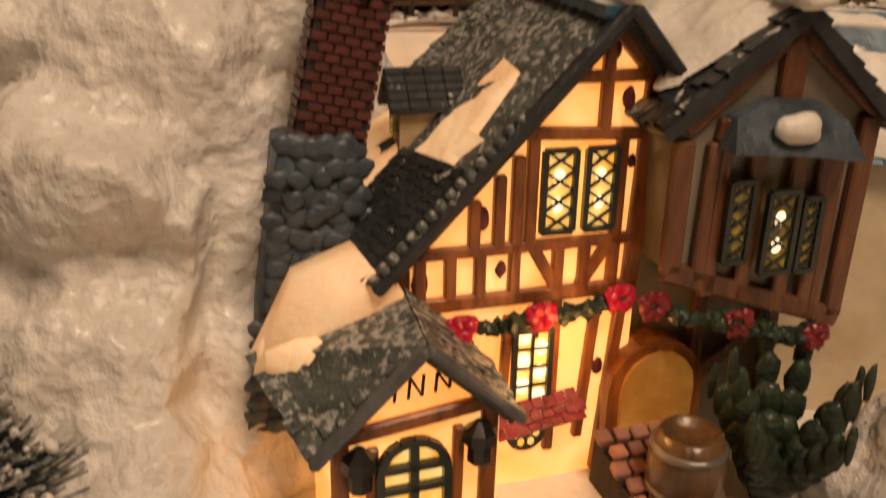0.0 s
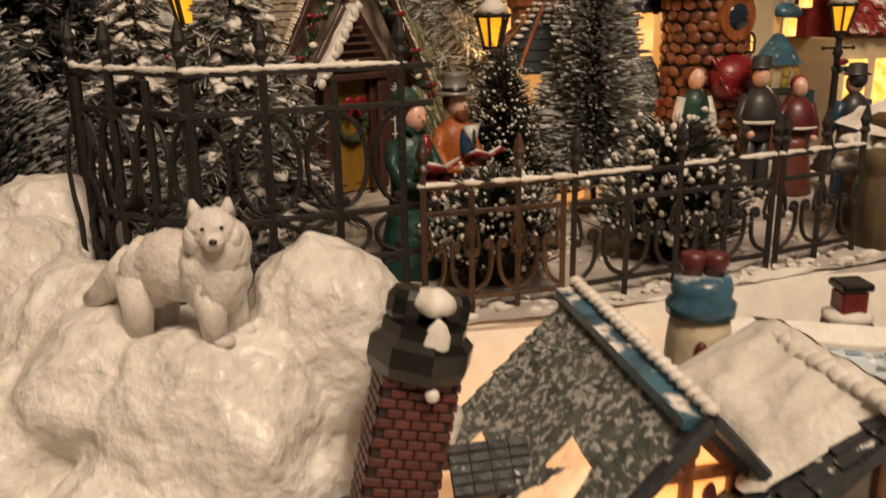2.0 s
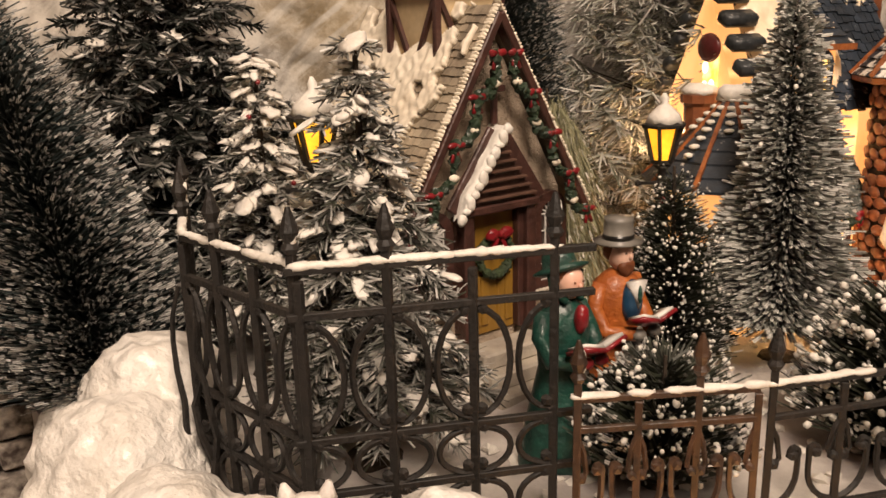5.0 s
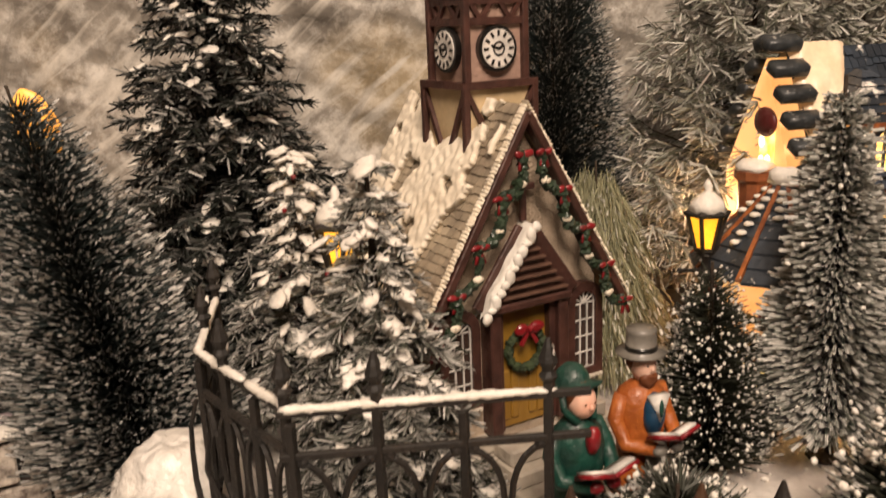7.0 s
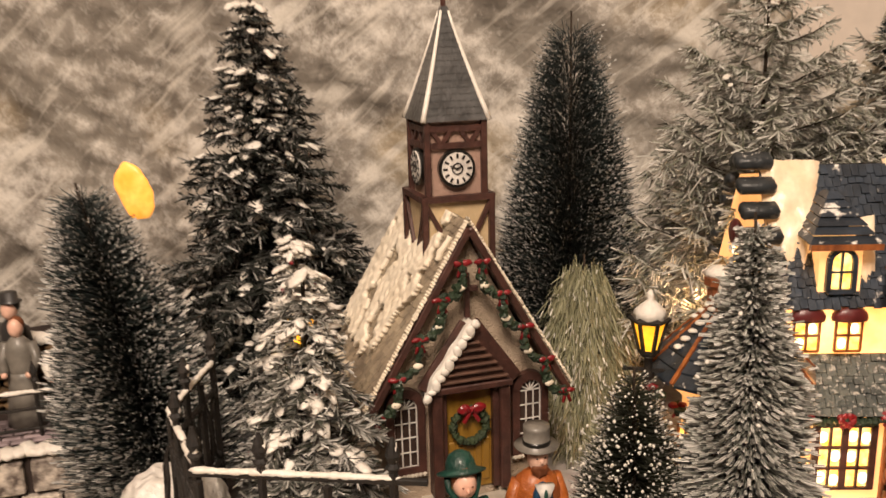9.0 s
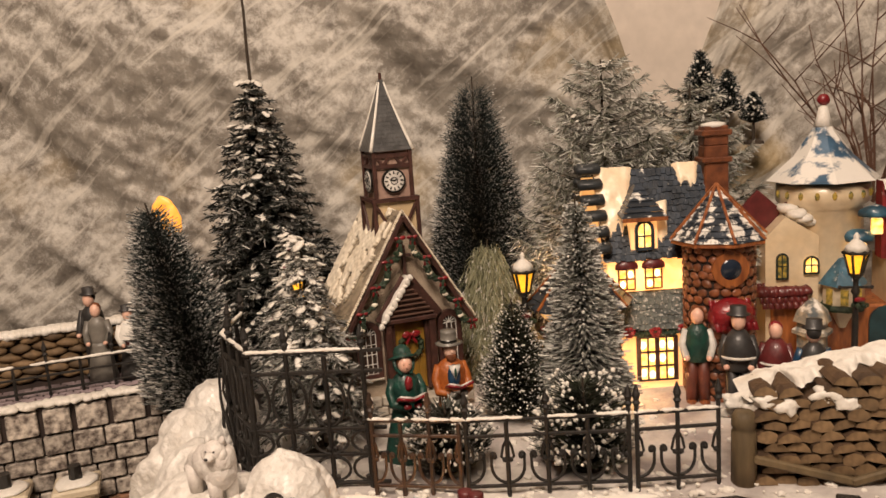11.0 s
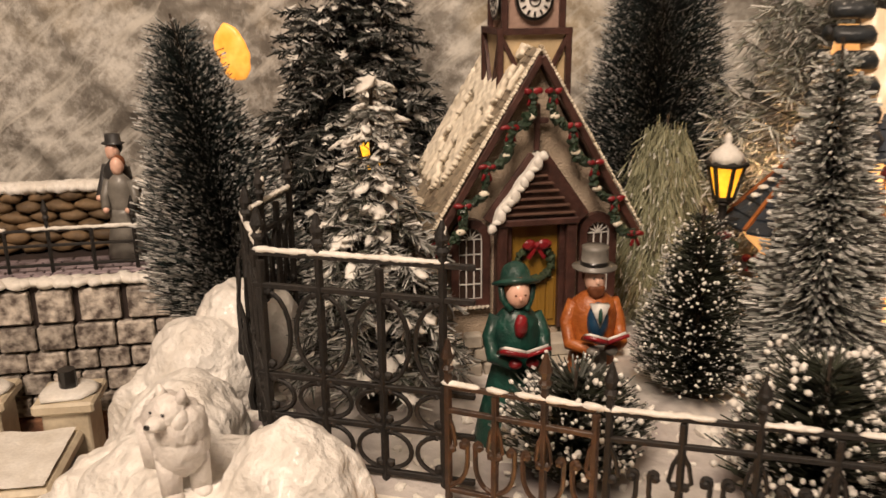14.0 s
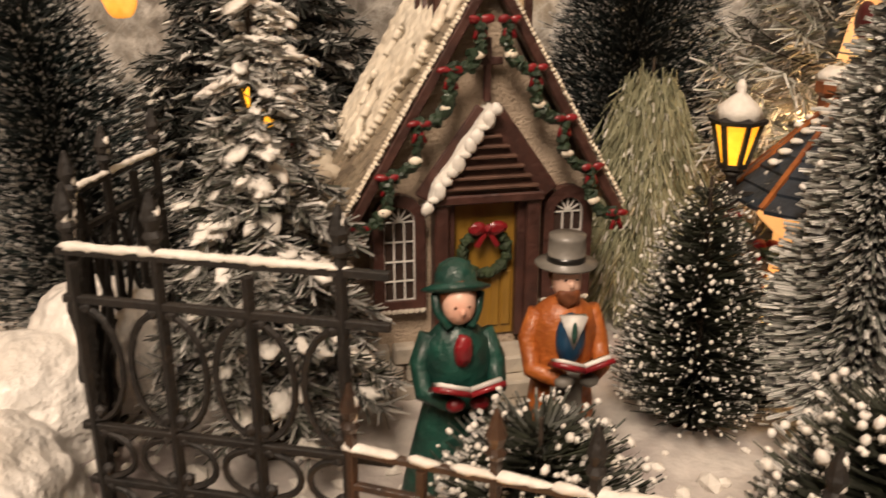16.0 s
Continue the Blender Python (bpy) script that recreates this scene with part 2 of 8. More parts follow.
NEEDLE = material("frosted_dark_needles", (0.013, 0.028, 0.028), 0.55, (0.006, 0.013, 0.013), 60, 0.1, 300, frost=True)
NEEDLEGREY = material("frosted_grey_needles", (0.115, 0.135, 0.105), 0.6, (0.06, 0.075, 0.058), 60, 0.1, 300, frost=True)
NEEDLEPALE = material("pale_frosted_needles", (0.17, 0.185, 0.125), 0.65, (0.10, 0.11, 0.075), 60, 0.1, 300, frost=True)
NEEDLEOLIVE = material("olive_needles", (0.32, 0.315, 0.195), 0.65, (0.20, 0.205, 0.12), 60, 0.1, 300, frost=True)
NEEDLEBLACK = material("near_black_needles", (0.014, 0.018, 0.013), 0.6, (0.007, 0.009, 0.007), 60, 0.1, 300, frost=True)
NEEDLEBROWN = material("brown_green_needles", (0.036, 0.042, 0.024), 0.6, (0.016, 0.018, 0.012), 60, 0.1, 300, frost=True)
LOGEND = material("log_end", (0.20, 0.128, 0.064), 0.7, (0.09, 0.056, 0.027), 120, 0.5, 300, random_tint=0.3)
LOGBARK = material("log_bark", (0.10, 0.058, 0.028), 0.8, (0.055, 0.03, 0.015), 120, 0.8, 300, random_tint=0.3)
WOODGREY = material("weathered_olive_wood", (0.15, 0.105, 0.052), 0.7, (0.08, 0.056, 0.028), 80, 0.6, 300, stretch=(1, 1, 0.3))
LAMPGLASS = material("amber_lamp_glass", (0.9, 0.6, 0.05), 0.3, None, 100, 0.1, 300, emit=1.25, glow=((1.0, 0.36, 0.01), (1.0, 0.50, 0.03)))
LAMPFLAME = material("lamp_flame", (1.0, 0.85, 0.5), 0.3, None, 100, 0.0, 300, emit=3.5, glow=((1.0, 0.75, 0.25), (1.0, 0.8, 0.35)))
C_GREEN = material("bottle_green_cloth", (0.006, 0.060, 0.042), 0.5, (0.004, 0.028, 0.021), 160, 0.7, 420, coat=0.2)
C_ORANGE = material("orange_cloth", (0.43, 0.125, 0.022), 0.5, (0.27, 0.066, 0.012), 160, 0.7, 420, coat=0.15)
C_SKIN = material("painted_skin", (0.78, 0.50, 0.38), 0.45, (0.74, 0.42, 0.31), 120, 0.1, 300, coat=0.3)
C_GREY = material("grey_cloth", (0.20, 0.185, 0.16), 0.5, None, 120, 0.2, 300, coat=0.2)
C_BEARD = material("ginger_hair", (0.20, 0.06, 0.018), 0.6, None, 200, 0.4, 500)
C_BLUE = material("blue_waistcoat", (0.012, 0.055, 0.115), 0.4, None, 200, 0.2, 300, coat=0.3)
C_DARK = material("charcoal_cloth", (0.035, 0.033, 0.032), 0.5, None, 120, 0.2, 300, coat=0.2)
C_BROWN = material("red_brown_cloth", (0.15, 0.040, 0.024), 0.5, None, 120, 0.2, 300, coat=0.2)
MAROON = material("maroon_paint", (0.13, 0.018, 0.018), 0.45, None, 120, 0.3, 300, coat=0.3)
PALETAN = material("pale_cream_paint", (0.62, 0.54, 0.40), 0.5, (0.50, 0.42, 0.30), 90, 0.3, 300, coat=0.2)
COBBLE = material("mauve_cobble", (0.30, 0.24, 0.25), 0.7, (0.19, 0.15, 0.16), 120, 0.6, 300, random_tint=0.25)
WOLFWHITE = material("white_fur_paint", (0.74, 0.70, 0.65), 0.5, (0.62, 0.57, 0.53), 120, 0.5, 700)


# ---- geometry helpers ----
def part(name, bm, mat, parent=None, label="", smooth=False):
    me = bpy.data.meshes.new(name)
    bmesh.ops.recalc_face_normals(bm, faces=bm.faces[:])
    bm.to_mesh(me)
    bm.free()
    for m in mat if isinstance(mat, (list, tuple)) else (mat,):
        me.materials.append(m)
    if smooth:
        me.shade_smooth()
    ob = new(name, me)
    if parent:
        ob.parent = parent
    if label:
        ob["label"] = label
    return ob


def thing(name, place, label, category, turn=0, group="", kind=""):
    ob = new(name)
    ob.empty_display_size = 0.01
    ob.matrix_world = pose(*place, 0, 0, turn)
    return tagged(ob, label, category, group, kind)


def solid(name, bm, mat, label, category, smooth=False, group="", kind=""):
    return tagged(part(name, bm, mat, None, "", smooth), label, category, group, kind)


def begin(bm, index):
    """The faces that are there already, so that the new ones can take their own material slot."""
    return set(bm.faces) if index else None


def mark(bm, old, index):
    if index:
        for f in set(bm.faces) - old:
            f.material_index = index


def box(bm, x0, x1, y0, y1, z0, z1, bevel=0.0, m=None, idx=0):
    old = begin(bm, idx)
    mm = Matrix.LocRotScale(((x0 + x1) / 2, (y0 + y1) / 2, (z0 + z1) / 2), None, (x1 - x0, y1 - y0, z1 - z0))
    r = bmesh.ops.create_cube(bm, size=1, matrix=(m or Matrix()) @ mm)
    if bevel:
        es = list({e for v in r["verts"] for e in v.link_edges})
        bmesh.ops.bevel(bm, geom=es, offset=bevel, segments=1, affect="EDGES", profile=0.6)
    mark(bm, old, idx)


def beam(bm, a, b, w, d, up=(0, 0, 1), bevel=0.0, idx=0):
    """A bar of section w by d from a to b."""
    a, b = Vector(a), Vector(b)
    z = (b - a).normalized()
    x = Vector(up).cross(z)
    x = x.normalized() if x.length > 1e-4 else Vector((1, 0, 0))
    y = z.cross(x)
    m = Matrix((x, y, z)).transposed().to_4x4()
    m.translation = (a + b) / 2
    h = (b - a).length / 2
    box(bm, -w / 2, w / 2, -d / 2, d / 2, -h, h, bevel, m, idx)


def cyl(bm, a, b, r0, r1=None, seg=12, idx=0):
    old = begin(bm, idx)
    a, b = Vector(a), Vector(b)
    q = (b - a).to_track_quat("Z", "Y").to_matrix().to_4x4()
    q.translation = (a + b) / 2
    bmesh.ops.create_cone(bm, cap_ends=True, segments=seg, radius1=r0, radius2=r0 if r1 is None else r1, depth=(b - a).length, matrix=q)
    mark(bm, old, idx)


def ball(bm, c, r, sub=2, idx=0, rough=0.0, freq=100.0, m=None):
    old = begin(bm, idx)
    rr = r if isinstance(r, (tuple, list)) else (r, r, r)
    res = bmesh.ops.create_icosphere(bm, subdivisions=sub, radius=1, matrix=(m or Matrix()) @ Matrix.LocRotScale(c, None, rr))
    if rough:
        cc = (m or Matrix()) @ Vector(c)
        for v in res["verts"]:
            d = v.co - cc
            v.co = cc + d * (1 + rough * noise.noise(v.co * freq) + 0.5 * rough * noise.noise(v.co * freq * 2.3))
    mark(bm, old, idx)


def lathe(bm, c, profile, seg=16, idx=0, sx=1.0, sy=1.0, wobble=0.0, m=None):
    """Turned shape from (radius, height) pairs."""
    old = begin(bm, idx)
    rings = []
    m = m or Matrix()
    for r, z in profile:
        rings.append([bm.verts.new(m @ Vector((c[0] + r * sx * math.cos(2 * math.pi * i / seg) * (1 + wobble * math.cos(8 * math.pi * i / seg)),
                                    c[1] + r * sy * math.sin(2 * math.pi * i / seg) * (1 + wobble * math.cos(8 * math.pi * i / seg)), c[2] + z))) for i in range(seg)])
    for p, q in zip(rings, rings[1:]):
        for i in range(seg):
            bm.faces.new((p[i], p[(i + 1) % seg], q[(i + 1) % seg], q[i]))
    bm.faces.new(rings[0][::-1])
    bm.faces.new(rings[-1])
    bm.faces.ensure_lookup_table()
    mark(bm, old, idx)


def prism(bm, poly, y0, y1, idx=0, m=None):
    """A polygon in (x, z), extruded from y0 to y1."""
    old = begin(bm, idx)
    m = m or Matrix()
    f = [bm.verts.new(m @ Vector((x, y0, z))) for x, z in poly]
    b = [bm.verts.new(m @ Vector((x, y1, z))) for x, z in poly]
    bm.faces.new(f)
    bm.faces.new(b[::-1])
    k = len(poly)
    for i in range(k):
        bm.faces.new((f[i], b[i], b[(i + 1) % k], f[(i + 1) % k]))
    bm.faces.ensure_lookup_table()
    mark(bm, old, idx)


def tube(bm, pts, r, seg=6, idx=0, taper=1.0):
    old = begin(bm, idx)
    pts = [Vector(p) for p in pts]
    rings = []
    side = None
    for i, p in enumerate(pts):
        d = (pts[min(i + 1, len(pts) - 1)] - pts[max(i - 1, 0)]).normalized()
        ref = side or (Vector((0, 0, 1)) if abs(d.z) < 0.9 else Vector((1, 0, 0)))
        a = (ref - d * ref.dot(d)).normalized()
        side = a
        b = d.cross(a)
        rr = r * (1 + (taper - 1) * i / (len(pts) - 1))
        rings.append([bm.verts.new(p + rr * (a * math.cos(2 * math.pi * k / seg) + b * math.sin(2 * math.pi * k / seg))) for k in range(seg)])
    for p, q in zip(rings, rings[1:]):
        for k in range(seg):
            bm.faces.new((p[k], p[(k + 1) % seg], q[(k + 1) % seg], q[k]))
    bm.faces.new(rings[0][::-1])
    bm.faces.new(rings[-1])
    bm.faces.ensure_lookup_table()
    mark(bm, old, idx)


def arch(w, z0, z1, n=8, pointed=0.0):
    """The outline of an arched opening of width w, as (x, z)."""
    h = w / 2
    rise = h * (1 + pointed)
    return [(-h, z0), (h, z0)] + [(h * math.cos(math.pi * i / n), z1 - rise + rise * math.sin(math.pi * i / n)) for i in range(n + 1)]


def tiles(bm, o, along, down, rows, cols, th=0.0012, ragged=0.25, skip=None, idx=0, down2=None):
    """Courses of tiles on a slope: o is a top corner, along and down its sides; each tile is a thin slab, proud at its foot."""
    o, along, down = Vector(o), Vector(along), Vector(down)
    down2 = Vector(down2) if down2 else down
    nrm = along.cross(down).normalized()
    if nrm.z < 0:
        nrm = -nrm
    for r in range(rows):
        for c in range(cols):
            a0 = (c + (0.5 if r % 2 else 0) - 0.25) / cols
            a1 = a0 + 0.93 / cols
            a0, a1 = max(a0, 0), min(a1, 1)
            if a1 - a0 < 0.01 or (skip and skip(a0, r / rows)):
                continue
            d0, d1 = r / rows, min((r + 1.15 + random.uniform(-ragged, ragged)) / rows, 1.02)
            t = th * random.uniform(0.7, 1.3)
            p = [o + along * a + down.lerp(down2, a) * d for a, d in ((a0, d0), (a1, d0), (a1, d1), (a0, d1))]
            lo = [bm.verts.new(q) for q in p]
            hi = [bm.verts.new(q + nrm * (t * k)) for q, k in zip(p, (0.3, 0.3, 1, 1))]
            for f in ((hi[0], hi[1], hi[2], hi[3]), (lo[2], lo[3], hi[3], hi[2]), (lo[0], lo[3], hi[3], hi[0]), (lo[1], lo[2], hi[2], hi[1])):
                bm.faces.new(f).material_index = idx


def blades(name, quads, frost, mat, parent, label=""):
    """Many thin blades as one mesh: quads is (n, 4, 3), frost (n, 4) gives the white on them."""
    n = len(quads)
    me = bpy.data.meshes.new(name)
    me.from_pydata(quads.reshape(-1, 3).tolist(), [], np.arange(4 * n).reshape(n, 4).tolist())
    at = me.attributes.new("frost", "FLOAT", "POINT")
    at.data.foreach_set("value", frost.reshape(-1).astype(np.float32))
    me.materials.append(mat)
    ob = new(name, me)
    ob.parent = parent
    ob["kind"] = "stuff"
    return ob


def blade_quads(a, b, w, rng, tip=0.35):
    """Blades from points a to b of width w, turned at random."""
    d = b - a
    side = np.cross(d, rng.normal(size=d.shape))
    side /= np.linalg.norm(side, axis=1, keepdims=True) + 1e-9
    w = np.broadcast_to(np.asarray(w), (len(a),))[:, None]
    return np.stack([a - side * w / 2, a + side * w / 2, b + side * w * tip / 2, b - side * w * tip / 2], axis=1)


def bottle_brush(name, place, height, radius, mat, label, count=7000, frost=0.5, rise=0.5, width=0.0006, seed=1, lean=(0, 0), droop=0.0, power=0.85,
                 snowdots=0, dot=0.0011, group="", shaggy=0.18, inner=0.25, stem=0.02, strand=0.0, tip=0.09):
    """A wire-stemmed brush tree: needles all round the stem, white towards their tips."""
    rng = np.random.default_rng(seed)
    t = thing(name, place, label, "tree", 0, group)
    bm = bmesh.new()
    tube(bm, [(lean[0] * k, lean[1] * k, height * k * 0.98) for k in (0, 0.33, 0.66, 1)], 0.0016, 6, taper=0.4)
    lathe(bm, (0, 0, 0), [(0.010, 0), (0.009, 0.003), (0.002, 0.004)], 10)
    part("trunk", bm, BARK, t)
    h = stem / height + (1 - stem / height) * (1 - np.sqrt(1 - rng.random(count) * 0.995)) if power else rng.random(count)
    prof = radius * ((1 - h) ** power * 0.97 + 0.03) * np.clip(0.45 + h * 9, 0, 1)
    ang = rng.random(count) * 2 * np.pi
    wob = 1 + shaggy * np.sin(ang * 3 + seed + h * 17) * 0.6 + shaggy * rng.normal(size=count) * 0.5
    r1 = prof * wob
    up = rise * r1 - droop * r1
    a = np.stack([np.cos(ang) * r1 * inner, np.sin(ang) * r1 * inner, h * height], 1)
    b = np.stack([np.cos(ang) * r1, np.sin(ang) * r1, h * height + up], 1)
    a[:, :2] += h[:, None] * np.array(lean)
    b[:, :2] += (h + up / height)[:, None] * np.array(lean)
    b += rng.normal(size=b.shape) * radius * 0.06
    if strand:
        a = b.copy()
        b[:, 2] -= strand * rng.uniform(0.5, 1.3, count)
        b[:, :2] += (b[:, :2] - h[:, None] * np.array(lean)) * 0.18 + rng.normal(size=(count, 2)) * 0.0025
        b[:, 2] = np.maximum(b[:, 2], 0.002)
    f = np.zeros((count, 4))
    tipf = np.clip(rng.normal(frost, 0.35, count), 0, 1)
    f[:, 2] = f[:, 3] = tipf * (0.25 if frost > 0.6 else 0.06)
    f[:, 0] = f[:, 1] = tipf * max(0, frost - 0.5)
    n = int(count * min(1, frost * 1.25))
    ta = a[:n] + (b[:n] - a[:n]) * rng.uniform(0.98 - 1.6 * tip, 0.98 - 0.6 * tip, n)[:, None]
    quads = np.concatenate([blade_quads(a, b, width, rng, 0.7), blade_quads(ta, b[:n] * 1.0, width * 1.5, rng, 0.9)])
    blades("crown", quads, np.concatenate([f, np.tile(rng.uniform(0.45, 1, n)[:, None], (1, 4))]), mat, t)
    if snowdots:
        k = rng.choice(count, snowdots, replace=False)
        bm = bmesh.new()
        for p in b[k]:
            c = Vector(p) * 1.0
            r = dot * rng.uniform(0.5, 1.5)
            bmesh.ops.create_icosphere(bm, subdivisions=1, radius=1, matrix=Matrix.LocRotScale(c, Euler(rng.random(3) * 6), (r, r * rng.uniform(0.6, 1.3), r * 0.8)))
        o = part("snow", bm, SNOWPAINT, t, "", True)
        o["kind"] = "stuff"
    return t


def fir(name, place, height, radius, mat, label, whorls=14, per=9, needles=34, nlen=0.006, width=0.0007, frost=0.35, seed=1, sag=0.35, snow=0.6, clump=0.0035,
        berries=0, group="", power=0.9, upturn=0.0, stem=0.03, thick=1.0, snowmat=None):
    """A fir with whorls of drooping boughs, needles along each, and snow lying on them."""
    rng = np.random.default_rng(seed)
    t = thing(name, place, label, "tree", 0, group)
    bm = bmesh.new()
    tube(bm, [(0, 0, 0), (0.0005, 0, height * 0.5), (0, 0, height)], 0.0030, 7, taper=0.25)
    lathe(bm, (0, 0, 0), [(0.012, 0), (0.010, 0.003), (0.003, 0.005)], 10)
    A, B, F, tips = [], [], [], []
    for w in range(whorls):
        h = stem + (height - stem) * (w + 0.3) / whorls
        k = (1 - w / whorls)
        R = radius * (k ** power) + 0.004
        m = max(4, int(per * (0.45 + 0.55 * k)))
        for j in range(m):
            ang = 2 * np.pi * (j + rng.uniform(-0.3, 0.3)) / m + w * 0.7
            L = R * rng.uniform(0.72, 1.1)
            s = np.linspace(0, 1, 6)
            dirv = np.array([np.cos(ang), np.sin(ang)])
            z = h + 0.15 * L * s - sag * L * s ** 2 + upturn * L * s ** 3 + rng.uniform(-0.3, 0.3) * height / whorls
            pts = np.stack([dirv[0] * L * s, dirv[1] * L * s, z], 1)
            if w % 2 == 0 and len(bm.faces) < 6000:
                tube(bm, [tuple(p) for p in pts[::2]] + [tuple(pts[-1])], 0.0007, 3, taper=0.4)
            n = max(8, int(needles * L / radius))
            q = rng.random(n) ** 0.75
            base = np.stack([np.interp(q, s, pts[:, i]) for i in range(3)], 1)
            side = np.array([-dirv[1], dirv[0], 0]) * rng.choice([-1, 1], n)[:, None]
            fw = np.array([dirv[0], dirv[1], -0.25])
            d = side * rng.uniform(0.4, 1.0, n)[:, None] + fw * rng.uniform(0.3, 1.0, n)[:, None] + rng.normal(size=(n, 3)) * 0.25
            d[:, 2] += rng.uniform(-0.5, 0.35, n) * thick
            d /= np.linalg.norm(d, axis=1, keepdims=True)
            ln = nlen * rng.uniform(0.6, 1.3, n) * (0.55 + 0.45 * k)
            A.append(base)
            B.append(base + d * ln[:, None])
            f = np.clip(rng.normal(frost, 0.3, n), 0, 1)
            F.append(np.stack([f * 0.5, f * 0.5, f, f], 1))
            if rng.random() < snow:
                for _ in range(rng.integers(1, 5)):
                    e = rng.uniform(0.35, 1.0)
                    tips.append((np.array([np.interp(min(e, 1), s, pts[:, i]) for i in range(3)]), ang))
    part("trunk", bm, BARK, t)
    blades("crown", blade_quads(np.concatenate(A), np.concatenate(B), width, rng, 0.6), np.concatenate(F), mat, t)
    bm = bmesh.new()
    for p, ang in tips:
        c = clump * rng.uniform(0.45, 1.25)
        mm = Matrix.Translation(Vector(p) + Vector((rng.normal() * 0.0022, rng.normal() * 0.0022, 0.0010))) @ Euler((rng.uniform(-0.3, 0.3), 0.35 + rng.uniform(-0.3, 0.3), ang)).to_matrix().to_4x4()
        ball(bm, (0, 0, 0), (c, c * rng.uniform(0.45, 0.9), c * 0.24), 2, 0, 0.75, 420, mm)
    if tips:
        part("snow", bm, snowmat or SNOWPAINT, t, "", True)["kind"] = "stuff"
    else:
        bm.free()
    if berries:
        allb = np.concatenate(B)
        for p in allb[rng.choice(len(allb), berries, replace=False)]:
            bb = bmesh.new()
            ball(bb, p, 0.0013, 1)
            part("berry", bb, RED, t, "", True)
    return t


# ---- the setting ----
LEDGE = 0.238
VALLEYZ = 0.112
bm = bmesh.new()
box(bm, -3.0, 3.0, -3.0, 3.0, 0.06, VALLEYZ - 0.004)
solid("ground", bm, CLOTH, "brown cloth-covered display table under the whole village", "ground", kind="structure")
bm = bmesh.new()
bmesh.ops.create_grid(bm, x_segments=90, y_segments=90, size=1, matrix=Matrix.LocRotScale((0.0, 0.15, VALLEYZ), None, (0.62, 0.34, 1)))
for v in bm.verts:
    v.co.z += 0.004 * noise.noise(v.co * 22) + 0.0015 * noise.noise(v.co * 90) + 0.003
solid("valley_snow", bm, VALLEY, "uneven white artificial snow in the lower valley", "snow", True, kind="structure")

# the upper ledge on which the church stands; its rim follows the fence
RIM = [(-0.262, 0.395), (-0.20, 0.345), (-0.140, 0.312), (-0.078, 0.300), (-0.018, 0.328), (0.04, 0.350), (0.085, 0.374), (0.13, 0.400), (0.17, 0.425), (0.30, 0.475), (0.60, 0.56)]
BACK = [(0.60, 1.10), (-0.262, 0.60)]
bm = bmesh.new()
top = [bm.verts.new((x, y, LEDGE)) for x, y in RIM + BACK]
low = [bm.verts.new((x, y, 0.10)) for x, y in RIM + BACK]
bm.faces.new(top)
for i in range(len(top)):
    j = (i + 1) % len(top)
    bm.faces.new((top[i], low[i], low[j], top[j]))
tops = [f for f in bm.faces if len(f.verts) > 4]
solid("ledge", bm, GROUND, "snow-dusted upper ledge carrying the church square", "ground", kind="structure")
bm = bmesh.new()
bmesh.ops.create_grid(bm, x_segments=120, y_segments=90, size=1, matrix=Matrix.LocRotScale((0.0, 0.0, 0.0), None, (1, 1, 1)))
for v in bm.verts:
    s, r = (v.co.x + 1) / 2, (v.co.y + 1) / 2
    k = s * (len(RIM) - 1)
    i = min(int(k), len(RIM) - 2)
    p = Vector(RIM[i]).lerp(Vector(RIM[i + 1]), k - i)
    q = Vector(BACK[1]).lerp(Vector(BACK[0]), s)
    e = p.lerp(q, r ** 1.6)
    v.co = Vector((e.x, e.y, LEDGE + 0.0022 + 0.0022 * noise.noise(Vector((e.x, e.y, 0)) * 55) + 0.0012 * noise.noise(Vector((e.x, e.y, 3)) * 160)))
solid("ledge_snow", bm, GROUND, "trodden grey and white snow on the church square", "snow", True, kind="structure")
# white sheet that falls from the fence to the valley
bm = bmesh.new()
rows = []
for k in range(9):
    f = k / 8
    rows.append([bm.verts.new((x + 0.01 * f, y + 0.004 - 0.045 * f - 0.01 * f * math.sin(5 * i), LEDGE + 0.0022 - 0.125 * f ** 1.7 + 0.003 * math.sin(i * 2.1 + k))) for i, (x, y) in enumerate(RIM[3:])])
for a, b in zip(rows, rows[1:]):
    for i in range(len(a) - 1):
        bm.faces.new((a[i], a[i + 1], b[i + 1], b[i]))
solid("white_sheet", bm, SHEET, "white card sheet falling from the fence to the valley", "sheet", True, kind="structure")

# crumpled rock backdrop with its mountain outline, and the pale wall behind it
bm = bmesh.new()
NU, NV = 280, 150
grid = []
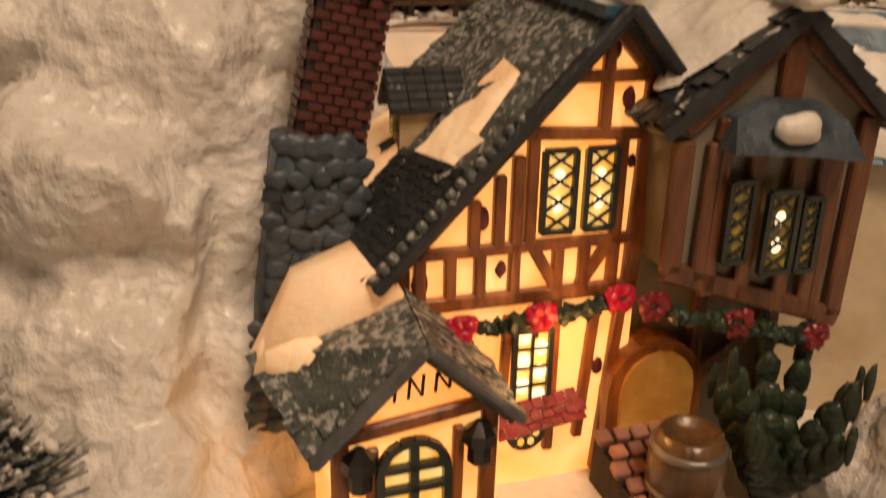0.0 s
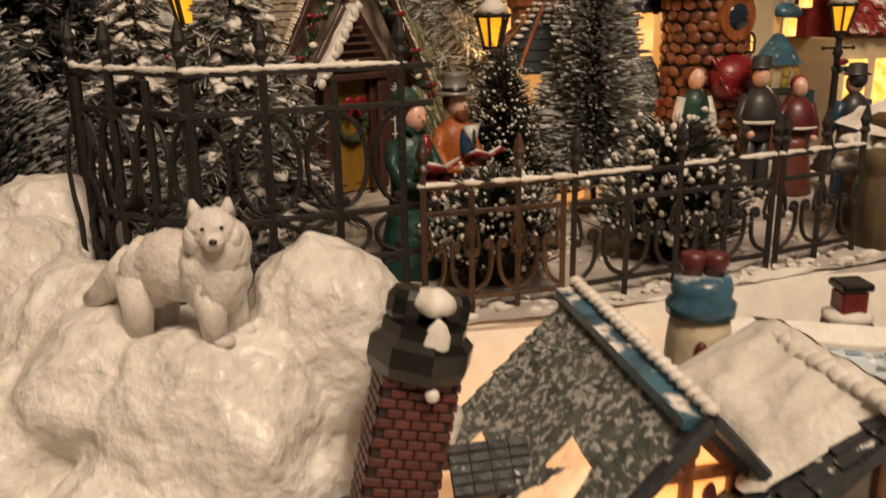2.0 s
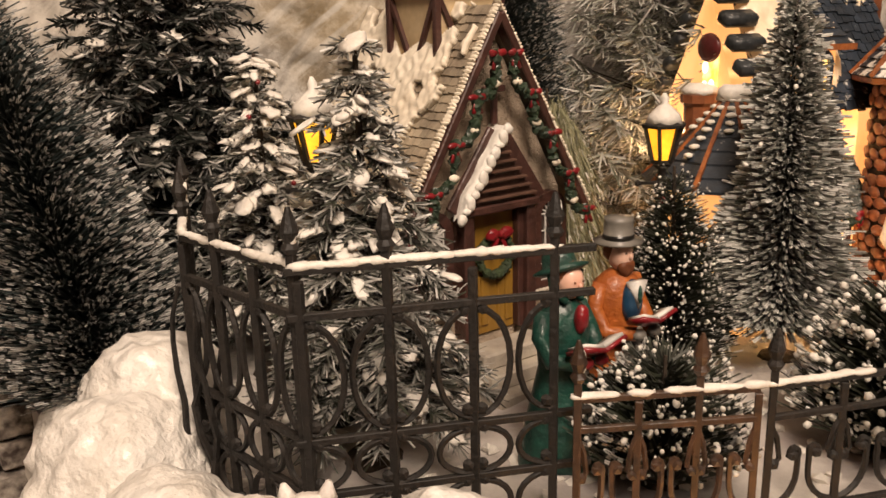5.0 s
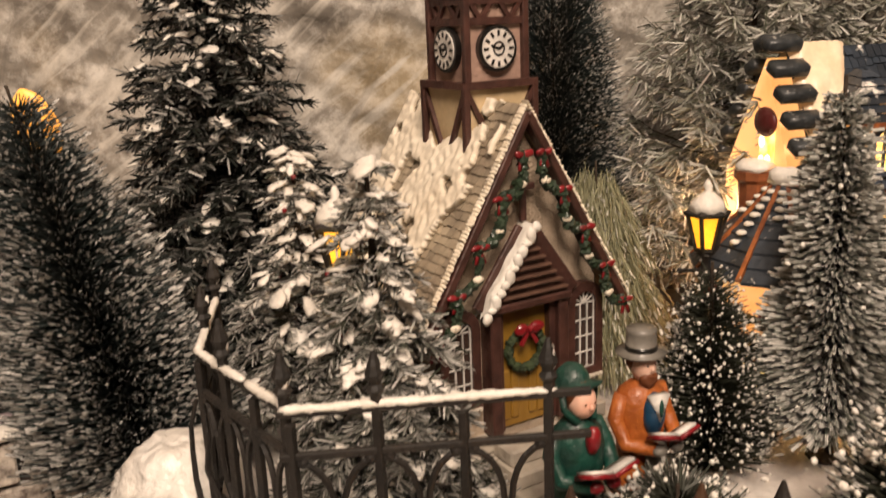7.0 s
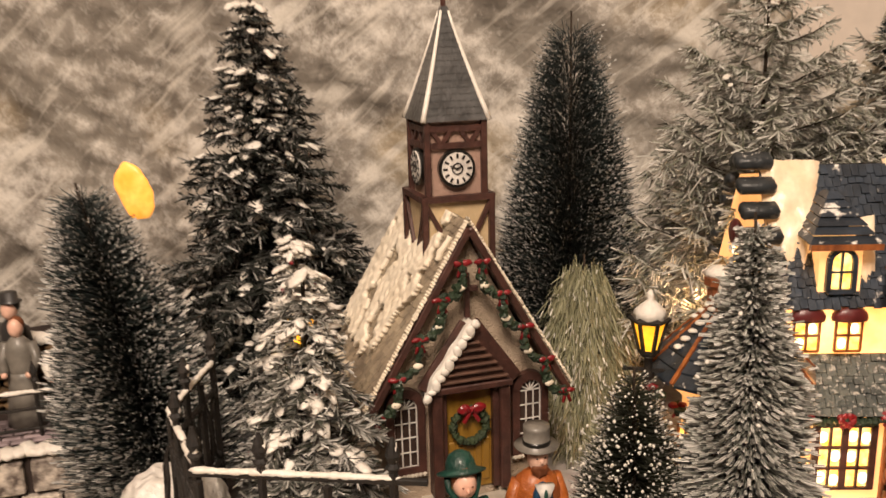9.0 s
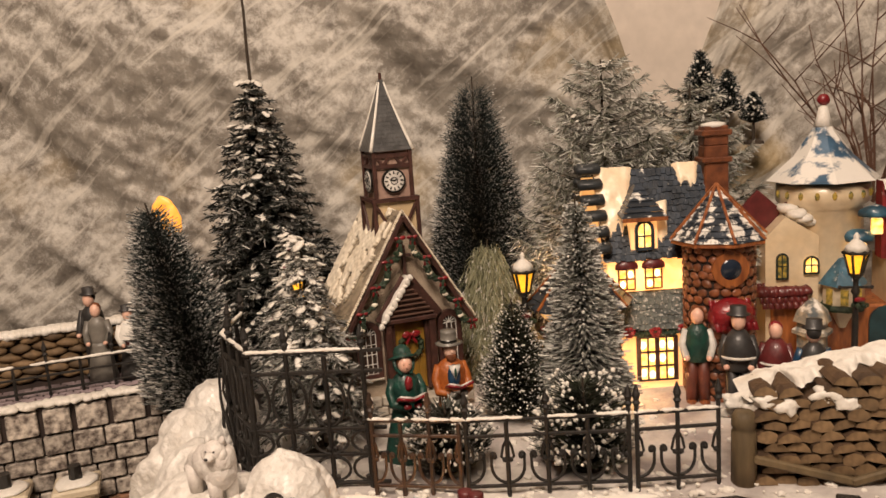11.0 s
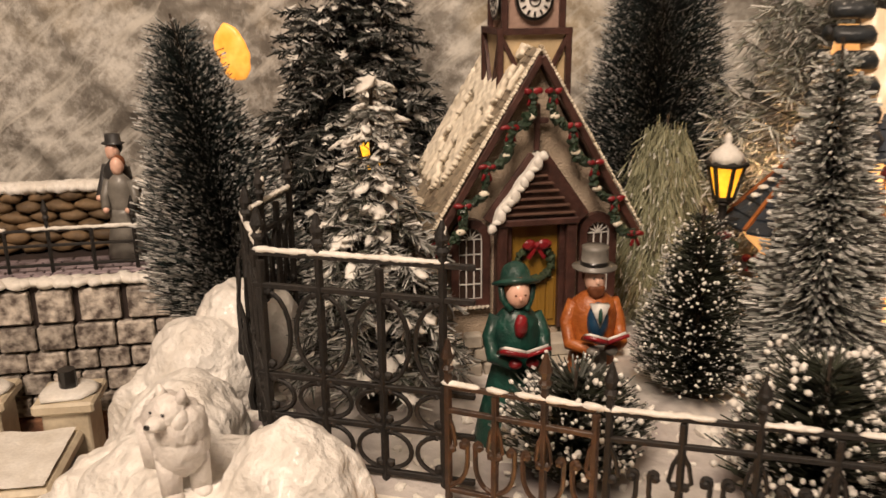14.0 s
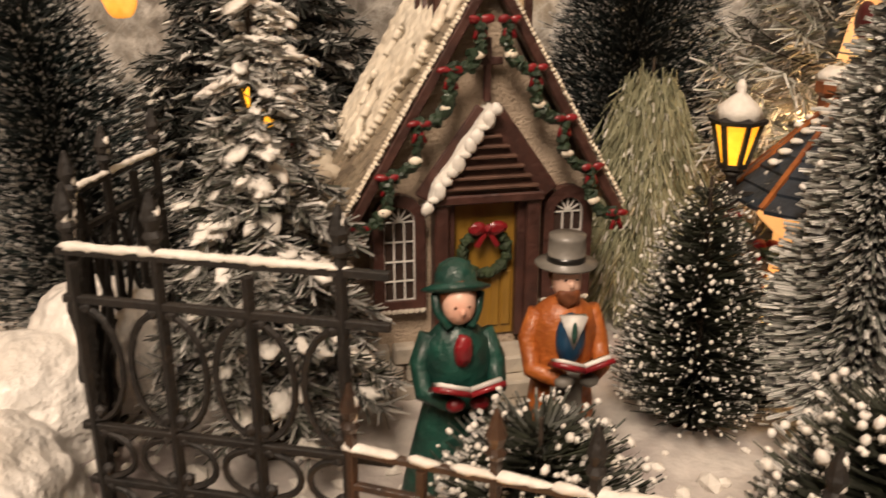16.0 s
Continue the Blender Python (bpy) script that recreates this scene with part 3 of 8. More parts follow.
for i in range(NU + 1):
    u = i / NU
    x, y = -0.86 + 1.55 * u, 0.235 + 0.90 * u
    prof = 0.70 + 0.04 * math.sin(u * 9.0 + 0.6) + 0.05 * noise.noise(Vector((u * 14, 0, 0)))
    prof -= 0.24 * math.exp(-((u - 0.585) / 0.040) ** 2) + 0.03 * math.exp(-((u - 0.46) / 0.02) ** 2)
    prof += 0.10 * math.exp(-((u - 0.78) / 0.07) ** 2)
    col = []
    for j in range(NV + 1):
        z = 0.10 + (prof - 0.10) * j / NV
        p = Vector((x, y, z))
        q = Vector((x + 0.75 * z, y + 0.4 * z, 0.45 * z))
        d = 0.030 * noise.noise(p * 5) + 0.030 * abs(noise.noise(q * 8)) + 0.012 * abs(noise.noise(q * 21 + Vector((0, 0, 4)))) + 0.006 * abs(noise.noise(p * 50)) + 0.003 * noise.noise(p * 110)
        col.append(bm.verts.new((x - 0.5 * d - 0.02 * j / NV, y + 0.86 * d + 0.03 * j / NV, z)))
    grid.append(col)
for i in range(NU):
    for j in range(NV):
        bm.faces.new((grid[i][j], grid[i + 1][j], grid[i + 1][j + 1], grid[i][j + 1]))
solid("backdrop", bm, ROCK, "crumpled grey-brown painted rock paper standing behind the village", "backdrop", True, kind="structure")
bm = bmesh.new()
box(bm, -1.6, 1.6, 0.0, 0.02, 0.06, 2.0, m=pose(0.0, 0.86, 0, 0, 0, 30.2))
solid("wall_north", bm, material("pale_room_wall", (0.68, 0.60, 0.52), 0.7, (0.60, 0.52, 0.44), 5, 0.15, 60), "pale cream room wall behind the display", "wall", kind="structure")
for nm, a in (("wall_south", (-3, 3, -3.02, -3.0, 0.06, 2.2)), ("wall_west", (-3.02, -3, -3, 3, 0.06, 2.2)), ("wall_east", (3, 3.02, -3, 3, 0.06, 2.2)), ("ceiling", (-3, 3, -3, 3, 2.2, 2.22))):
    bm = bmesh.new()
    box(bm, *a)
    solid(nm, bm, ROOMWALL, "plain warm plaster of the surrounding room", "wall" if nm != "ceiling" else "ceiling", kind="structure")


# loose crumbs of snow on the square
bm = bmesh.new()
rnd = random.Random(77)
for i in range(520):
    s, r = rnd.random() * 0.86 + 0.07, rnd.random() ** 1.5 * 0.55
    k = s * (len(RIM) - 1)
    j = min(int(k), len(RIM) - 2)
    e = Vector(RIM[j]).lerp(Vector(RIM[j + 1]), k - j).lerp(Vector(BACK[1]).lerp(Vector(BACK[0]), s), r ** 1.2 + 0.01)
    q = rnd.uniform(0.0008, 0.0030) * (1.5 if rnd.random() < 0.12 else 1)
    ball(bm, (e.x, e.y, LEDGE + 0.003), (q * rnd.uniform(0.8, 1.5), q, q * 0.7), 1, 0, 0.6, 300)
solid("snow_crumbs", bm, SNOWPAINT, "loose white snow crumbs strewn over the square", "snow", kind="stuff")


# ---- sculpted snow mound with the wolf ----
def mound():
    bm = bmesh.new()
    rnd = random.Random(4)
    lumps = [(-0.062, 0.260, 0.229, 0.034, 0.030, 0.038), (-0.034, 0.288, 0.249, 0.027, 0.025, 0.034), (-0.095, 0.272, 0.238, 0.030, 0.030, 0.028),
             (-0.164, 0.353, 0.258, 0.027, 0.026, 0.031), (-0.158, 0.325, 0.247, 0.027, 0.027, 0.032), (-0.080, 0.285, 0.240, 0.026, 0.020, 0.022), (-0.118, 0.292, 0.240, 0.030, 0.028, 0.032), (-0.118, 0.262, 0.200, 0.034, 0.034, 0.050),
             (-0.075, 0.245, 0.195, 0.040, 0.036, 0.048), (-0.040, 0.262, 0.180, 0.030, 0.028, 0.050), (-0.070, 0.228, 0.150, 0.036, 0.030, 0.045),
             (-0.052, 0.208, 0.122, 0.030, 0.026, 0.034), (-0.105, 0.235, 0.145, 0.045, 0.040, 0.055), (-0.012, 0.285, 0.200, 0.026, 0.020, 0.045), (-0.150, 0.275, 0.16, 0.045, 0.04, 0.07),
             (-0.165, 0.320, 0.20, 0.035, 0.04, 0.06), (-0.188, 0.360, 0.225, 0.03, 0.03, 0.042), (-0.030, 0.245, 0.135, 0.030, 0.030, 0.040), (-0.085, 0.195, 0.115, 0.035, 0.03, 0.025)]
    for x, y, z, a, b, c in lumps:
        res = bmesh.ops.create_icosphere(bm, subdivisions=5, radius=1, matrix=Matrix.LocRotScale((x, y, z), Euler((0, 0, rnd.random() * 3)), (a, b, c)))
        o = Vector((x, y, z))
        for v in res["verts"]:
            d = v.co - o
            p = v.co
            k = 0.11 * noise.noise(p * 38) + 0.05 * (1 - 3 * abs(noise.noise(p * 50 + Vector((3, 1, 0))))) + 0.035 * (1 - 3 * abs(noise.noise(p * 105))) + 0.035 * noise.noise(p * 200) + 0.014 * noise.noise(p * 480)
            k += 0.26 * max(0.0, min(1.0, (0.262 - p.z) / 0.03)) * (0.5 - 2.2 * abs(noise.noise(p * 24 + Vector((1, 5, 2)))))
            v.co = o + d * (1 + k)
    ob = solid("snow_mound", bm, SNOW, "glossy white modelled snow mound with soft lumps", "snow", True)
    fuse = ob.modifiers.new("fuse", "REMESH")
    fuse.mode, fuse.voxel_size, fuse.use_smooth_shade = "VOXEL", 0.0013, True
    return ob


mound()


def wolf():
    bm = bmesh.new()
    m = pose(-0.0605, 0.2605, 0.2650, 0, 0, 74) @ Matrix.Scale(0.93, 4)
    hd = m @ pose(0, -0.004, 0, 0, 0, -52)
    def e(c, r, sub=3, idx=0, rough=0.10, freq=420, mm=None):
        ball(bm, c, r, sub, idx, rough, freq, mm or m)
    e((0, 0.010, 0.0195), (0.0098, 0.0165, 0.0105), 4)           # back
    e((0, 0.020, 0.0165), (0.0092, 0.0090, 0.0110), 4)           # haunches
    e((0, -0.003, 0.0190), (0.0102, 0.0105, 0.0135), 4)          # chest
    e((0, -0.006, 0.0265), (0.0092, 0.0085, 0.0100), 4)          # ruff
    e((0, -0.0045, 0.0330), (0.0068, 0.0066, 0.0060), 4, mm=hd)  # head
    for s in (-1, 1):
        e((s * 0.0050, -0.0050, 0.0305), (0.0034, 0.0040, 0.0046), mm=hd)
    e((0, -0.0108, 0.0312), (0.0033, 0.0050, 0.0028), mm=hd)     # muzzle
    e((0, -0.0157, 0.0320), (0.0012, 0.0009, 0.0010), 2, 1, 0, 1, hd)
    for s in (-1, 1):
        cyl(bm, hd @ Vector((s * 0.0042, -0.0025, 0.0366)), hd @ Vector((s * 0.0050, -0.0022, 0.0412)), 0.0027, 0.0006, 8)
        cyl(bm, m @ Vector((s * 0.0050, -0.004, 0.018)), m @ Vector((s * 0.0052, -0.006, -0.001)), 0.0046, 0.0034, 12)
        e((s * 0.0052, -0.0078, 0.0), (0.0036, 0.0046, 0.0022), 2)
        cyl(bm, m @ Vector((s * 0.0056, 0.021, 0.017)), m @ Vector((s * 0.0058, 0.022, -0.004)), 0.0058, 0.0034, 12)
        e((s * 0.0025, -0.0104, 0.0345), (0.0008, 0.0005, 0.0006), 1, 1, 0, 1, hd)
    tube(bm, [m @ Vector(p) for p in ((0, 0.026, 0.019), (0, 0.034, 0.013), (0, 0.041, 0.007), (0, 0.046, 0.004))], 0.0056, 10, taper=0.5)
    return solid("wolf_figure", bm, [WOLFWHITE, CLOCKBLACK], "white wolf figurine standing on the snow mound", "figurine", True)


wolf()


# ---- the tudor inn ----
def snow_sheet(bm, a, b, c, d, thick, nu=36, nv=18, ragged=0.14):
    """A sheet of snow over the quad a, b (top) to c, d (foot), with a lumpy face and a ragged foot."""
    a, b, c, d = map(Vector, (a, b, c, d))
    nrm = (b - a).cross(c - a).normalized()
    nrm = nrm if nrm.z > 0 else -nrm
    g = []
    for i in range(nu + 1):
        u = i / nu
        end = 1 + ragged * (noise.noise(Vector((u * 7, a.x * 90, 0))) + 0.5 * noise.noise(Vector((u * 19, a.x * 90, 3))))
        row = []
        for j in range(nv + 1):
            v = j / nv * end
            p = a.lerp(b, u).lerp(c.lerp(d, u), v)
            edge = min(1, 5 * (1 - j / nv), 6 * u + 0.15, 6 * (1 - u) + 0.15)
            row.append(bm.verts.new(p + nrm * (thick * edge * (0.75 + 0.5 * noise.noise(p * 120) + 0.2 * noise.noise(p * 320)) - 0.0012 * (1 - edge))))
        g.append(row)
    for i in range(nu):
        for j in range(nv):
            bm.faces.new((g[i][j], g[i + 1][j], g[i + 1][j + 1], g[i][j + 1]))


def garland(parent, pts, green, bow, r=0.0028, n=5):
    """Swags of greenery between bows."""
    for a, b in zip(pts, pts[1:]):
        bm = bmesh.new()
        a, b = Vector(a), Vector(b)
        for i in range(18):
            f = i / 17
            p = a.lerp(b, f) - Vector((random.uniform(-0.0008, 0.0008), random.uniform(-0.0008, 0.0008), 0.0028 * 4 * f * (1 - f)))
            ball(bm, p, r * random.uniform(0.6, 1.0), 2, 0, 0.7, 600)
        part("swag", bm, green, parent)["kind"] = "stuff"
    for p in pts:
        bm = bmesh.new()
        p = Vector(p) + Vector((0, -0.0015, 0))
        for s in (-1, 1):
            ball(bm, p + Vector((s * 0.0024, 0, 0.0012)), (0.0026, 0.0015, 0.0019), 2, 0, 0.2, 500)
            beam(bm, p, p + Vector((s * 0.0022, 0, -0.0052)), 0.0016, 0.0008)
        ball(bm, p, 0.0014, 1)
        if r > 0.0027:
            for k in range(6):
                a = k * math.pi / 3
                ball(bm, p + Vector((0.0026 * math.cos(a), -0.0008, 0.0026 * math.sin(a) - 0.0004)), (0.0021, 0.0014, 0.0021), 2, 0, 0.35, 700)
        part("bow", bm, bow, parent)


def lattice_window(parent, x0, x1, z0, z1, y, glass, hot=0, diamonds=True):
    """A leaded casement in a front wall, set in a lead frame."""
    w = part("window", *(lambda b: (prism(b, [(x0, z0), (x1, z0), (x1, z1), (x0, z1)], y - 0.0004, y + 0.0006), (b, glass))[1])(bmesh.new()), parent)
    bm = bmesh.new()
    t = 0.0008
    for a, b in (((x0, z0), (x1, z0)), ((x1, z0), (x1, z1)), ((x1, z1), (x0, z1)), ((x0, z1), (x0, z0))):
        beam(bm, (a[0], y - 0.001, a[1]), (b[0], y - 0.001, b[1]), 0.0015, 0.0018, (0, 1, 0))
    n = max(2, round((z1 - z0) / ((x1 - x0) * 0.62)))
    for i in range(n):
        za, zb = z0 + (z1 - z0) * i / n, z0 + (z1 - z0) * (i + 1) / n
        if diamonds:
            beam(bm, (x0, y - 0.0008, za), (x1, y - 0.0008, zb), t, 0.0012, (0, 1, 0))
            beam(bm, (x1, y - 0.0008, za), (x0, y - 0.0008, zb), t, 0.0012, (0, 1, 0))
        else:
            beam(bm, (x0, y - 0.0008, za), (x1, y - 0.0008, za), t, 0.0012, (0, 1, 0))
    if not diamonds:
        beam(bm, ((x0 + x1) / 2, y - 0.0008, z0), ((x0 + x1) / 2, y - 0.0008, z1), t, 0.0012, (0, 1, 0))
    part("lead_frame", bm, LEAD, w)
    rnd = random.Random(int(x0 * 1e5) + 7)
    for i in range(hot):
        bm = bmesh.new()
        if diamonds:
            c = ((x0 + x1) / 2, y - 0.0006, z0 + (z1 - z0) * (i + 1) / (hot + 1))
        else:
            c = (x0 + (x1 - x0) * (0.27 if i % 2 else 0.75), y - 0.0006, z0 + (z1 - z0) * (i + 0.5) / hot)
        ball(bm, c, ((x1 - x0) * 0.20, 0.0004, (x1 - x0) * 0.25), 2)
        part("bright_pane", bm, GLASSHOT, w)
    return w


def inn():
    t = thing("tudor_inn", (0.060, 0.241, VALLEYZ), "lit half-timbered porcelain inn with grey snowy slate roof", "building", 19.9)
    Z = lambda z: z - VALLEYZ
    # main block with steep left roof
    ridge, rz = 0.0085, Z(0.2545)
    el, er = (-0.058, Z(0.186)), (0.0235, Z(0.2375))
    bm = bmesh.new()
    prism(bm, [(-0.047, 0), (0.021, 0), (0.021, Z(0.2375)), (ridge, rz - 0.004), (-0.047, Z(0.197))], 0.0, 0.078)
    part("wall", bm, PLASTERLIT, t, "cream plaster wall with inner light put in as emission")
    # timber frame
    bm = bmesh.new()
    y = -0.0008
    def tb(a, b, w=0.0034):
        beam(bm, (a[0], y, Z(a[1])), (b[0], y, Z(b[1])), w, 0.0026, (0, 1, 0), 0.0005)
    tb((-0.047, 0.1775), (0.021, 0.1775), 0.0044)
    tb((-0.046, 0.1925), (0.021, 0.1925))
    tb((-0.019, 0.2245), (0.021, 0.2225), 0.0036)
    tb((-0.003, 0.2385), (0.019, 0.2385))
    tb((0.0065, 0.2385), (0.0065, 0.250))
    tb((0.0065, 0.2245), (0.0065, 0.2385))
    for x, a, b in ((-0.0445, 0.1775, 0.195), (-0.036, 0.1775, 0.1925), (-0.0275, 0.1775, 0.1925), (-0.0225, 0.1925, 0.2135), (-0.0175, 0.1775, 0.2185), (-0.0295, 0.1925, 0.207), (-0.0135, 0.1925, 0.2245), (0.0125, 0.1775, 0.2225),
                    (-0.0045, 0.1775, 0.1925), (0.0035, 0.1775, 0.1925)):
        tb((x, a), (x, b))
    tb((-0.0125, 0.1925), (-0.0045, 0.179))
    tb((0.0025, 0.179), (0.0115, 0.1925))
    tb((0.0185, 0.1775), (0.0205, 0.2385), 0.0052)
    tb((0.0085, 0.251), (0.0215, 0.2375), 0.0050)
    tb((0.0085, 0.251), (-0.054, 0.1875), 0.0024)
    tb((-0.046, 0.140), (-0.046, 0.1775), 0.003)
    tb((-0.004, 0.125), (-0.004, 0.1775), 0.0032)
    tb((-0.0195, 0.138), (-0.0185, 0.172), 0.0028)
    tb((0.0055, 0.128), (0.0085, 0.172), 0.0032)
    tb((0.0125, 0.115), (0.0165, 0.172), 0.0036)
    part("timber_frame", bm, TIMBER, t, "orange-brown painted timber beams")
    for x, z, w in ((0.008, 0.2452, 0.0016), (0.013, 0.2325, 0.0020), (-0.0135, 0.229, 0.0018), (-0.0275, 0.2015, 0.0022), (0.0155, 0.215, 0.0013), (-0.0215, 0.1865, 0.0016), (-0.0445, 0.1845, 0.0024), (-0.010, 0.165, 0.0012), (0.0105, 0.152, 0.0018)):
        bm = bmesh.new()
        ball(bm, (x, -0.0012, Z(z)), (w, 0.0007, w * 1.6), 2, 0, 0.3, 900)
        part("brick_patch", bm, MAROON, t)
    lattice_window(t, -0.0105, -0.0015, Z(0.1965), Z(0.2195), -0.0012, GLASSLIT, 2)
    lattice_window(t, 0.0020, 0.0105, Z(0.1965), Z(0.2195), -0.0012, GLASSLIT, 2)
    lattice_window(t, -0.0165, -0.0055, Z(0.1430), Z(0.1670), -0.0012, GLASSLIT, 6, False)
    # roofs
    def slope(name, top0, top1, low0, low1, rows, cols, mat, th=0.0014, skip=None):
        b2 = bmesh.new()
        a, b, c, d = map(Vector, (top0, top1, low0, low1))
        nrm = (b - a).cross(c - a).normalized()
        nrm = nrm if nrm.z > 0 else -nrm
        vs = [b2.verts.new(q + nrm * k) for k in (0, -0.0035) for q in (a, b, d, c)]
        for f in ((0, 1, 2, 3), (7, 6, 5, 4), (0, 4, 5, 1), (1, 5, 6, 2), (2, 6, 7, 3), (3, 7, 4, 0)):
            b2.faces.new([vs[i] for i in f])
        ob = part(name, b2, mat, t)
        b2 = bmesh.new()
        tiles(b2, a, b - a, c - a, rows, cols, th, skip=skip, down2=d - b)
        part(name + "_slate", b2, mat, ob)["kind"] = "stuff"
        return ob
    yf, yb = -0.006, 0.080
    slope("roof", (ridge, yf, rz + 0.002), (ridge, yb, rz + 0.006), (el[0], yf, el[1]), (-0.080, yb - 0.022, el[1] + 0.004), 30, 40, SLATE, 0.0009)
    slope("roof", (ridge, yf, rz + 0.002), (ridge, yb, rz + 0.006), (er[0] + 0.002, yf, er[1]), (er[0] + 0.002, yb, er[1]), 8, 30, SLATEDARK, 0.0009)
    # snow patches round the dormer; their emission paints the light from within
    def on_roof(y, d, lift=0.0022):
        a = (y - yf) / (yb - yf)
        top = Vector((ridge, y, rz + 0.002 + 0.004 * a))
        low = Vector((el[0], yf, el[1])).lerp(Vector((-0.080, yb - 0.022, el[1] + 0.004)), a)
        return top.lerp(low, d) + Vector((-0.7, 0, 0.7)) * lift
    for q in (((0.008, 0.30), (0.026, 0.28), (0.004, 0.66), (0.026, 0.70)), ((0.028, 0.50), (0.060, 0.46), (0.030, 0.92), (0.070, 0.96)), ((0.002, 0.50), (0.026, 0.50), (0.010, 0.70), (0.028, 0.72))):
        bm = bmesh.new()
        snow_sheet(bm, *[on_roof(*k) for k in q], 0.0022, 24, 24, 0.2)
        part("roof_snow", bm, SNOWLIT, t, "snow patch with its inner light painted as emission", True)
    # ridge cap with rope of snow
    bm = bmesh.new()
    for i in range(22):
        f = i / 21
        ball(bm, (ridge, yf + (yb - yf) * f, rz + 0.0045 + 0.004 * f), (0.0026, 0.0026, 0.0018), 1, 0, 0.2, 400)
    part("ridge_cap", bm, SNOWPAINT, t, "", True)
    bm = bmesh.new()
    beam(bm, (ridge - 0.0032, yf, rz + 0.0008), (ridge - 0.0032, yb, rz + 0.005), 0.0075, 0.003)
    part("ridge_flashing", bm, BLUEROOF, t)
    # verge boards, the left one with a snowy rope edge
    bm = bmesh.new()
    beam(bm, (ridge, yf - 0.001, rz + 0.002), (el[0], yf - 0.001, el[1]), 0.0035, 0.0045, (0, 1, 0), 0.0008)
    beam(bm, (ridge, yf - 0.001, rz + 0.002), (er[0] + 0.003, yf - 0.001, er[1] - 0.001), 0.0035, 0.0050, (0, 1, 0), 0.0008)
    part("verge", bm, SLATEDARK, t)
    bm = bmesh.new()
    for i in range(16):
        f = 0.42 + 0.58 * i / 15
        ball(bm, (ridge + (el[0] - ridge) * f, yf, rz + 0.003 + (el[1] - rz) * f), (0.0026, 0.0030, 0.0020), 1, 0, 0.3, 500)
    part("verge_snow", bm, SLATE, t, "", True)
    # dormer on the left slope
    d = new("dormer")
    d.parent = t
    d.matrix_local = pose(-0.045, 0.030, Z(0.2205), 0, 0, -90)
    bm = bmesh.new()
    prism(bm, [(-0.0065, -0.006), (0.0065, -0.006), (0.0065, 0.008), (0, 0.014), (-0.0065, 0.008)], 0.001, 0.020)
    part("dormer_wall", bm, CREAM, d)
    bm = bmesh.new()
    for s in (-1, 1):
        for r in range(5):
            f0, f1 = r / 5, (r + 1.1) / 5
            p = lambda f, k: (s * 0.0088 * f, 0.0165 - 0.0105 * f + k)
            for yy in range(4):
                y0 = -0.002 + yy * 0.0056
                a, b2 = p(f0, 0.0004), p(f1, 0.0014)
                vs = [bm.verts.new(q) for q in ((a[0], y0, a[1]), (a[0], y0 + 0.0053, a[1]), (b2[0], y0 + 0.0053, b2[1]), (b2[0], y0, b2[1]), (b2[0], y0 + 0.0053, b2[1] - 0.0018), (b2[0], y0, b2[1] - 0.0018))]
                bm.faces.new(vs[:4])
                bm.faces.new((vs[3], vs[2], vs[4], vs[5]))
        prism(bm, [(0, 0.0162), (s * 0.0086, 0.0058), (s * 0.0074, 0.0048), (0, 0.0140)], -0.002, 0.0205)
    part("dormer_roof", bm, SLATEDARK, d)
    bm = bmesh.new()
    box(bm, -0.0028, 0.0028, 0.0, 0.0012, -0.003, 0.008, 0.0006)
    part("dormer_pane", bm, GLASSDIM, d)
    # catslide roof over the left porch
    slope("low_roof", on_roof(-0.0055, 0.60, 0.0042), on_roof(0.030, 0.64, 0.0042), on_roof(-0.006, 1.03, 0.0042), on_roof(0.026, 1.02, 0.0042), 14, 24, SLATEDARK, 0.0008)
    bm = bmesh.new()
    prism(bm, [(-0.060, Z(0.170)), (-0.045, Z(0.170)), (-0.045, Z(0.20)), (-0.059, Z(0.185))], 0.0, 0.004)
    beam(bm, (-0.0775, 0.030, Z(0.1835)), (-0.0580, -0.004, Z(0.1795)), 0.003, 0.0095, (0, 0, 1), 0.0006)
    part("side_board", bm, TIMBER, t)
    # stone chimney base and brick stack
    bm = bmesh.new()
    rnd = random.Random(3)
    for r in range(18):
        z0 = r * 0.0061
        k = 1 - 0.45 * (r / 18) ** 1.3
        n = 9
        for c in range(n):
            f0 = c / n
            x = -0.093 + 0.030 * (1 - k) + 0.038 * k * f0
            ball(bm, (x + 0.003 + rnd.uniform(-0.002, 0.002), 0.0125 - rnd.uniform(0, 0.0015), z0 + 0.004 + rnd.uniform(-0.002, 0.002)), (0.0036, 0.0012, 0.0030), 2, 0, 0.45, 300)
    prism(bm, [(-0.096, 0), (-0.050, 0), (-0.054, 0.075), (-0.058, 0.108), (-0.0785, 0.108), (-0.085, 0.07)], 0.012, 0.040)
    part("chimney_base", bm, STONEBLUE, t, "blue-grey rubble stone chimney base", True)
    st = new("chimney")
    st.parent = t
    st.matrix_local = pose(-0.0665, 0.022, 0.102, -3, 12.5, 0)
    bm = bmesh.new()
    box(bm, -0.0092, 0.0092, -0.0072, 0.0072, 0.0, 0.052)
    part("mortar", bm, JOINT, st)
    bricks = bmesh.new()
    box(bricks, -0.0020, 0.0020, -0.0006, 0.0006, -0.00105, 0.00105, 0.0002)
    bme = bpy.data.meshes.new("brick")
    bricks.to_mesh(bme)
    bricks.free()
    bme.materials.append(BRICKRED)
    for r in range(19):
        z = 0.0018 + r * 0.0026
        for s in range(4):
            n = 4 if s % 2 == 0 else 3
            for c in range(n):
                o = new("brick", bme)
                o.parent = st
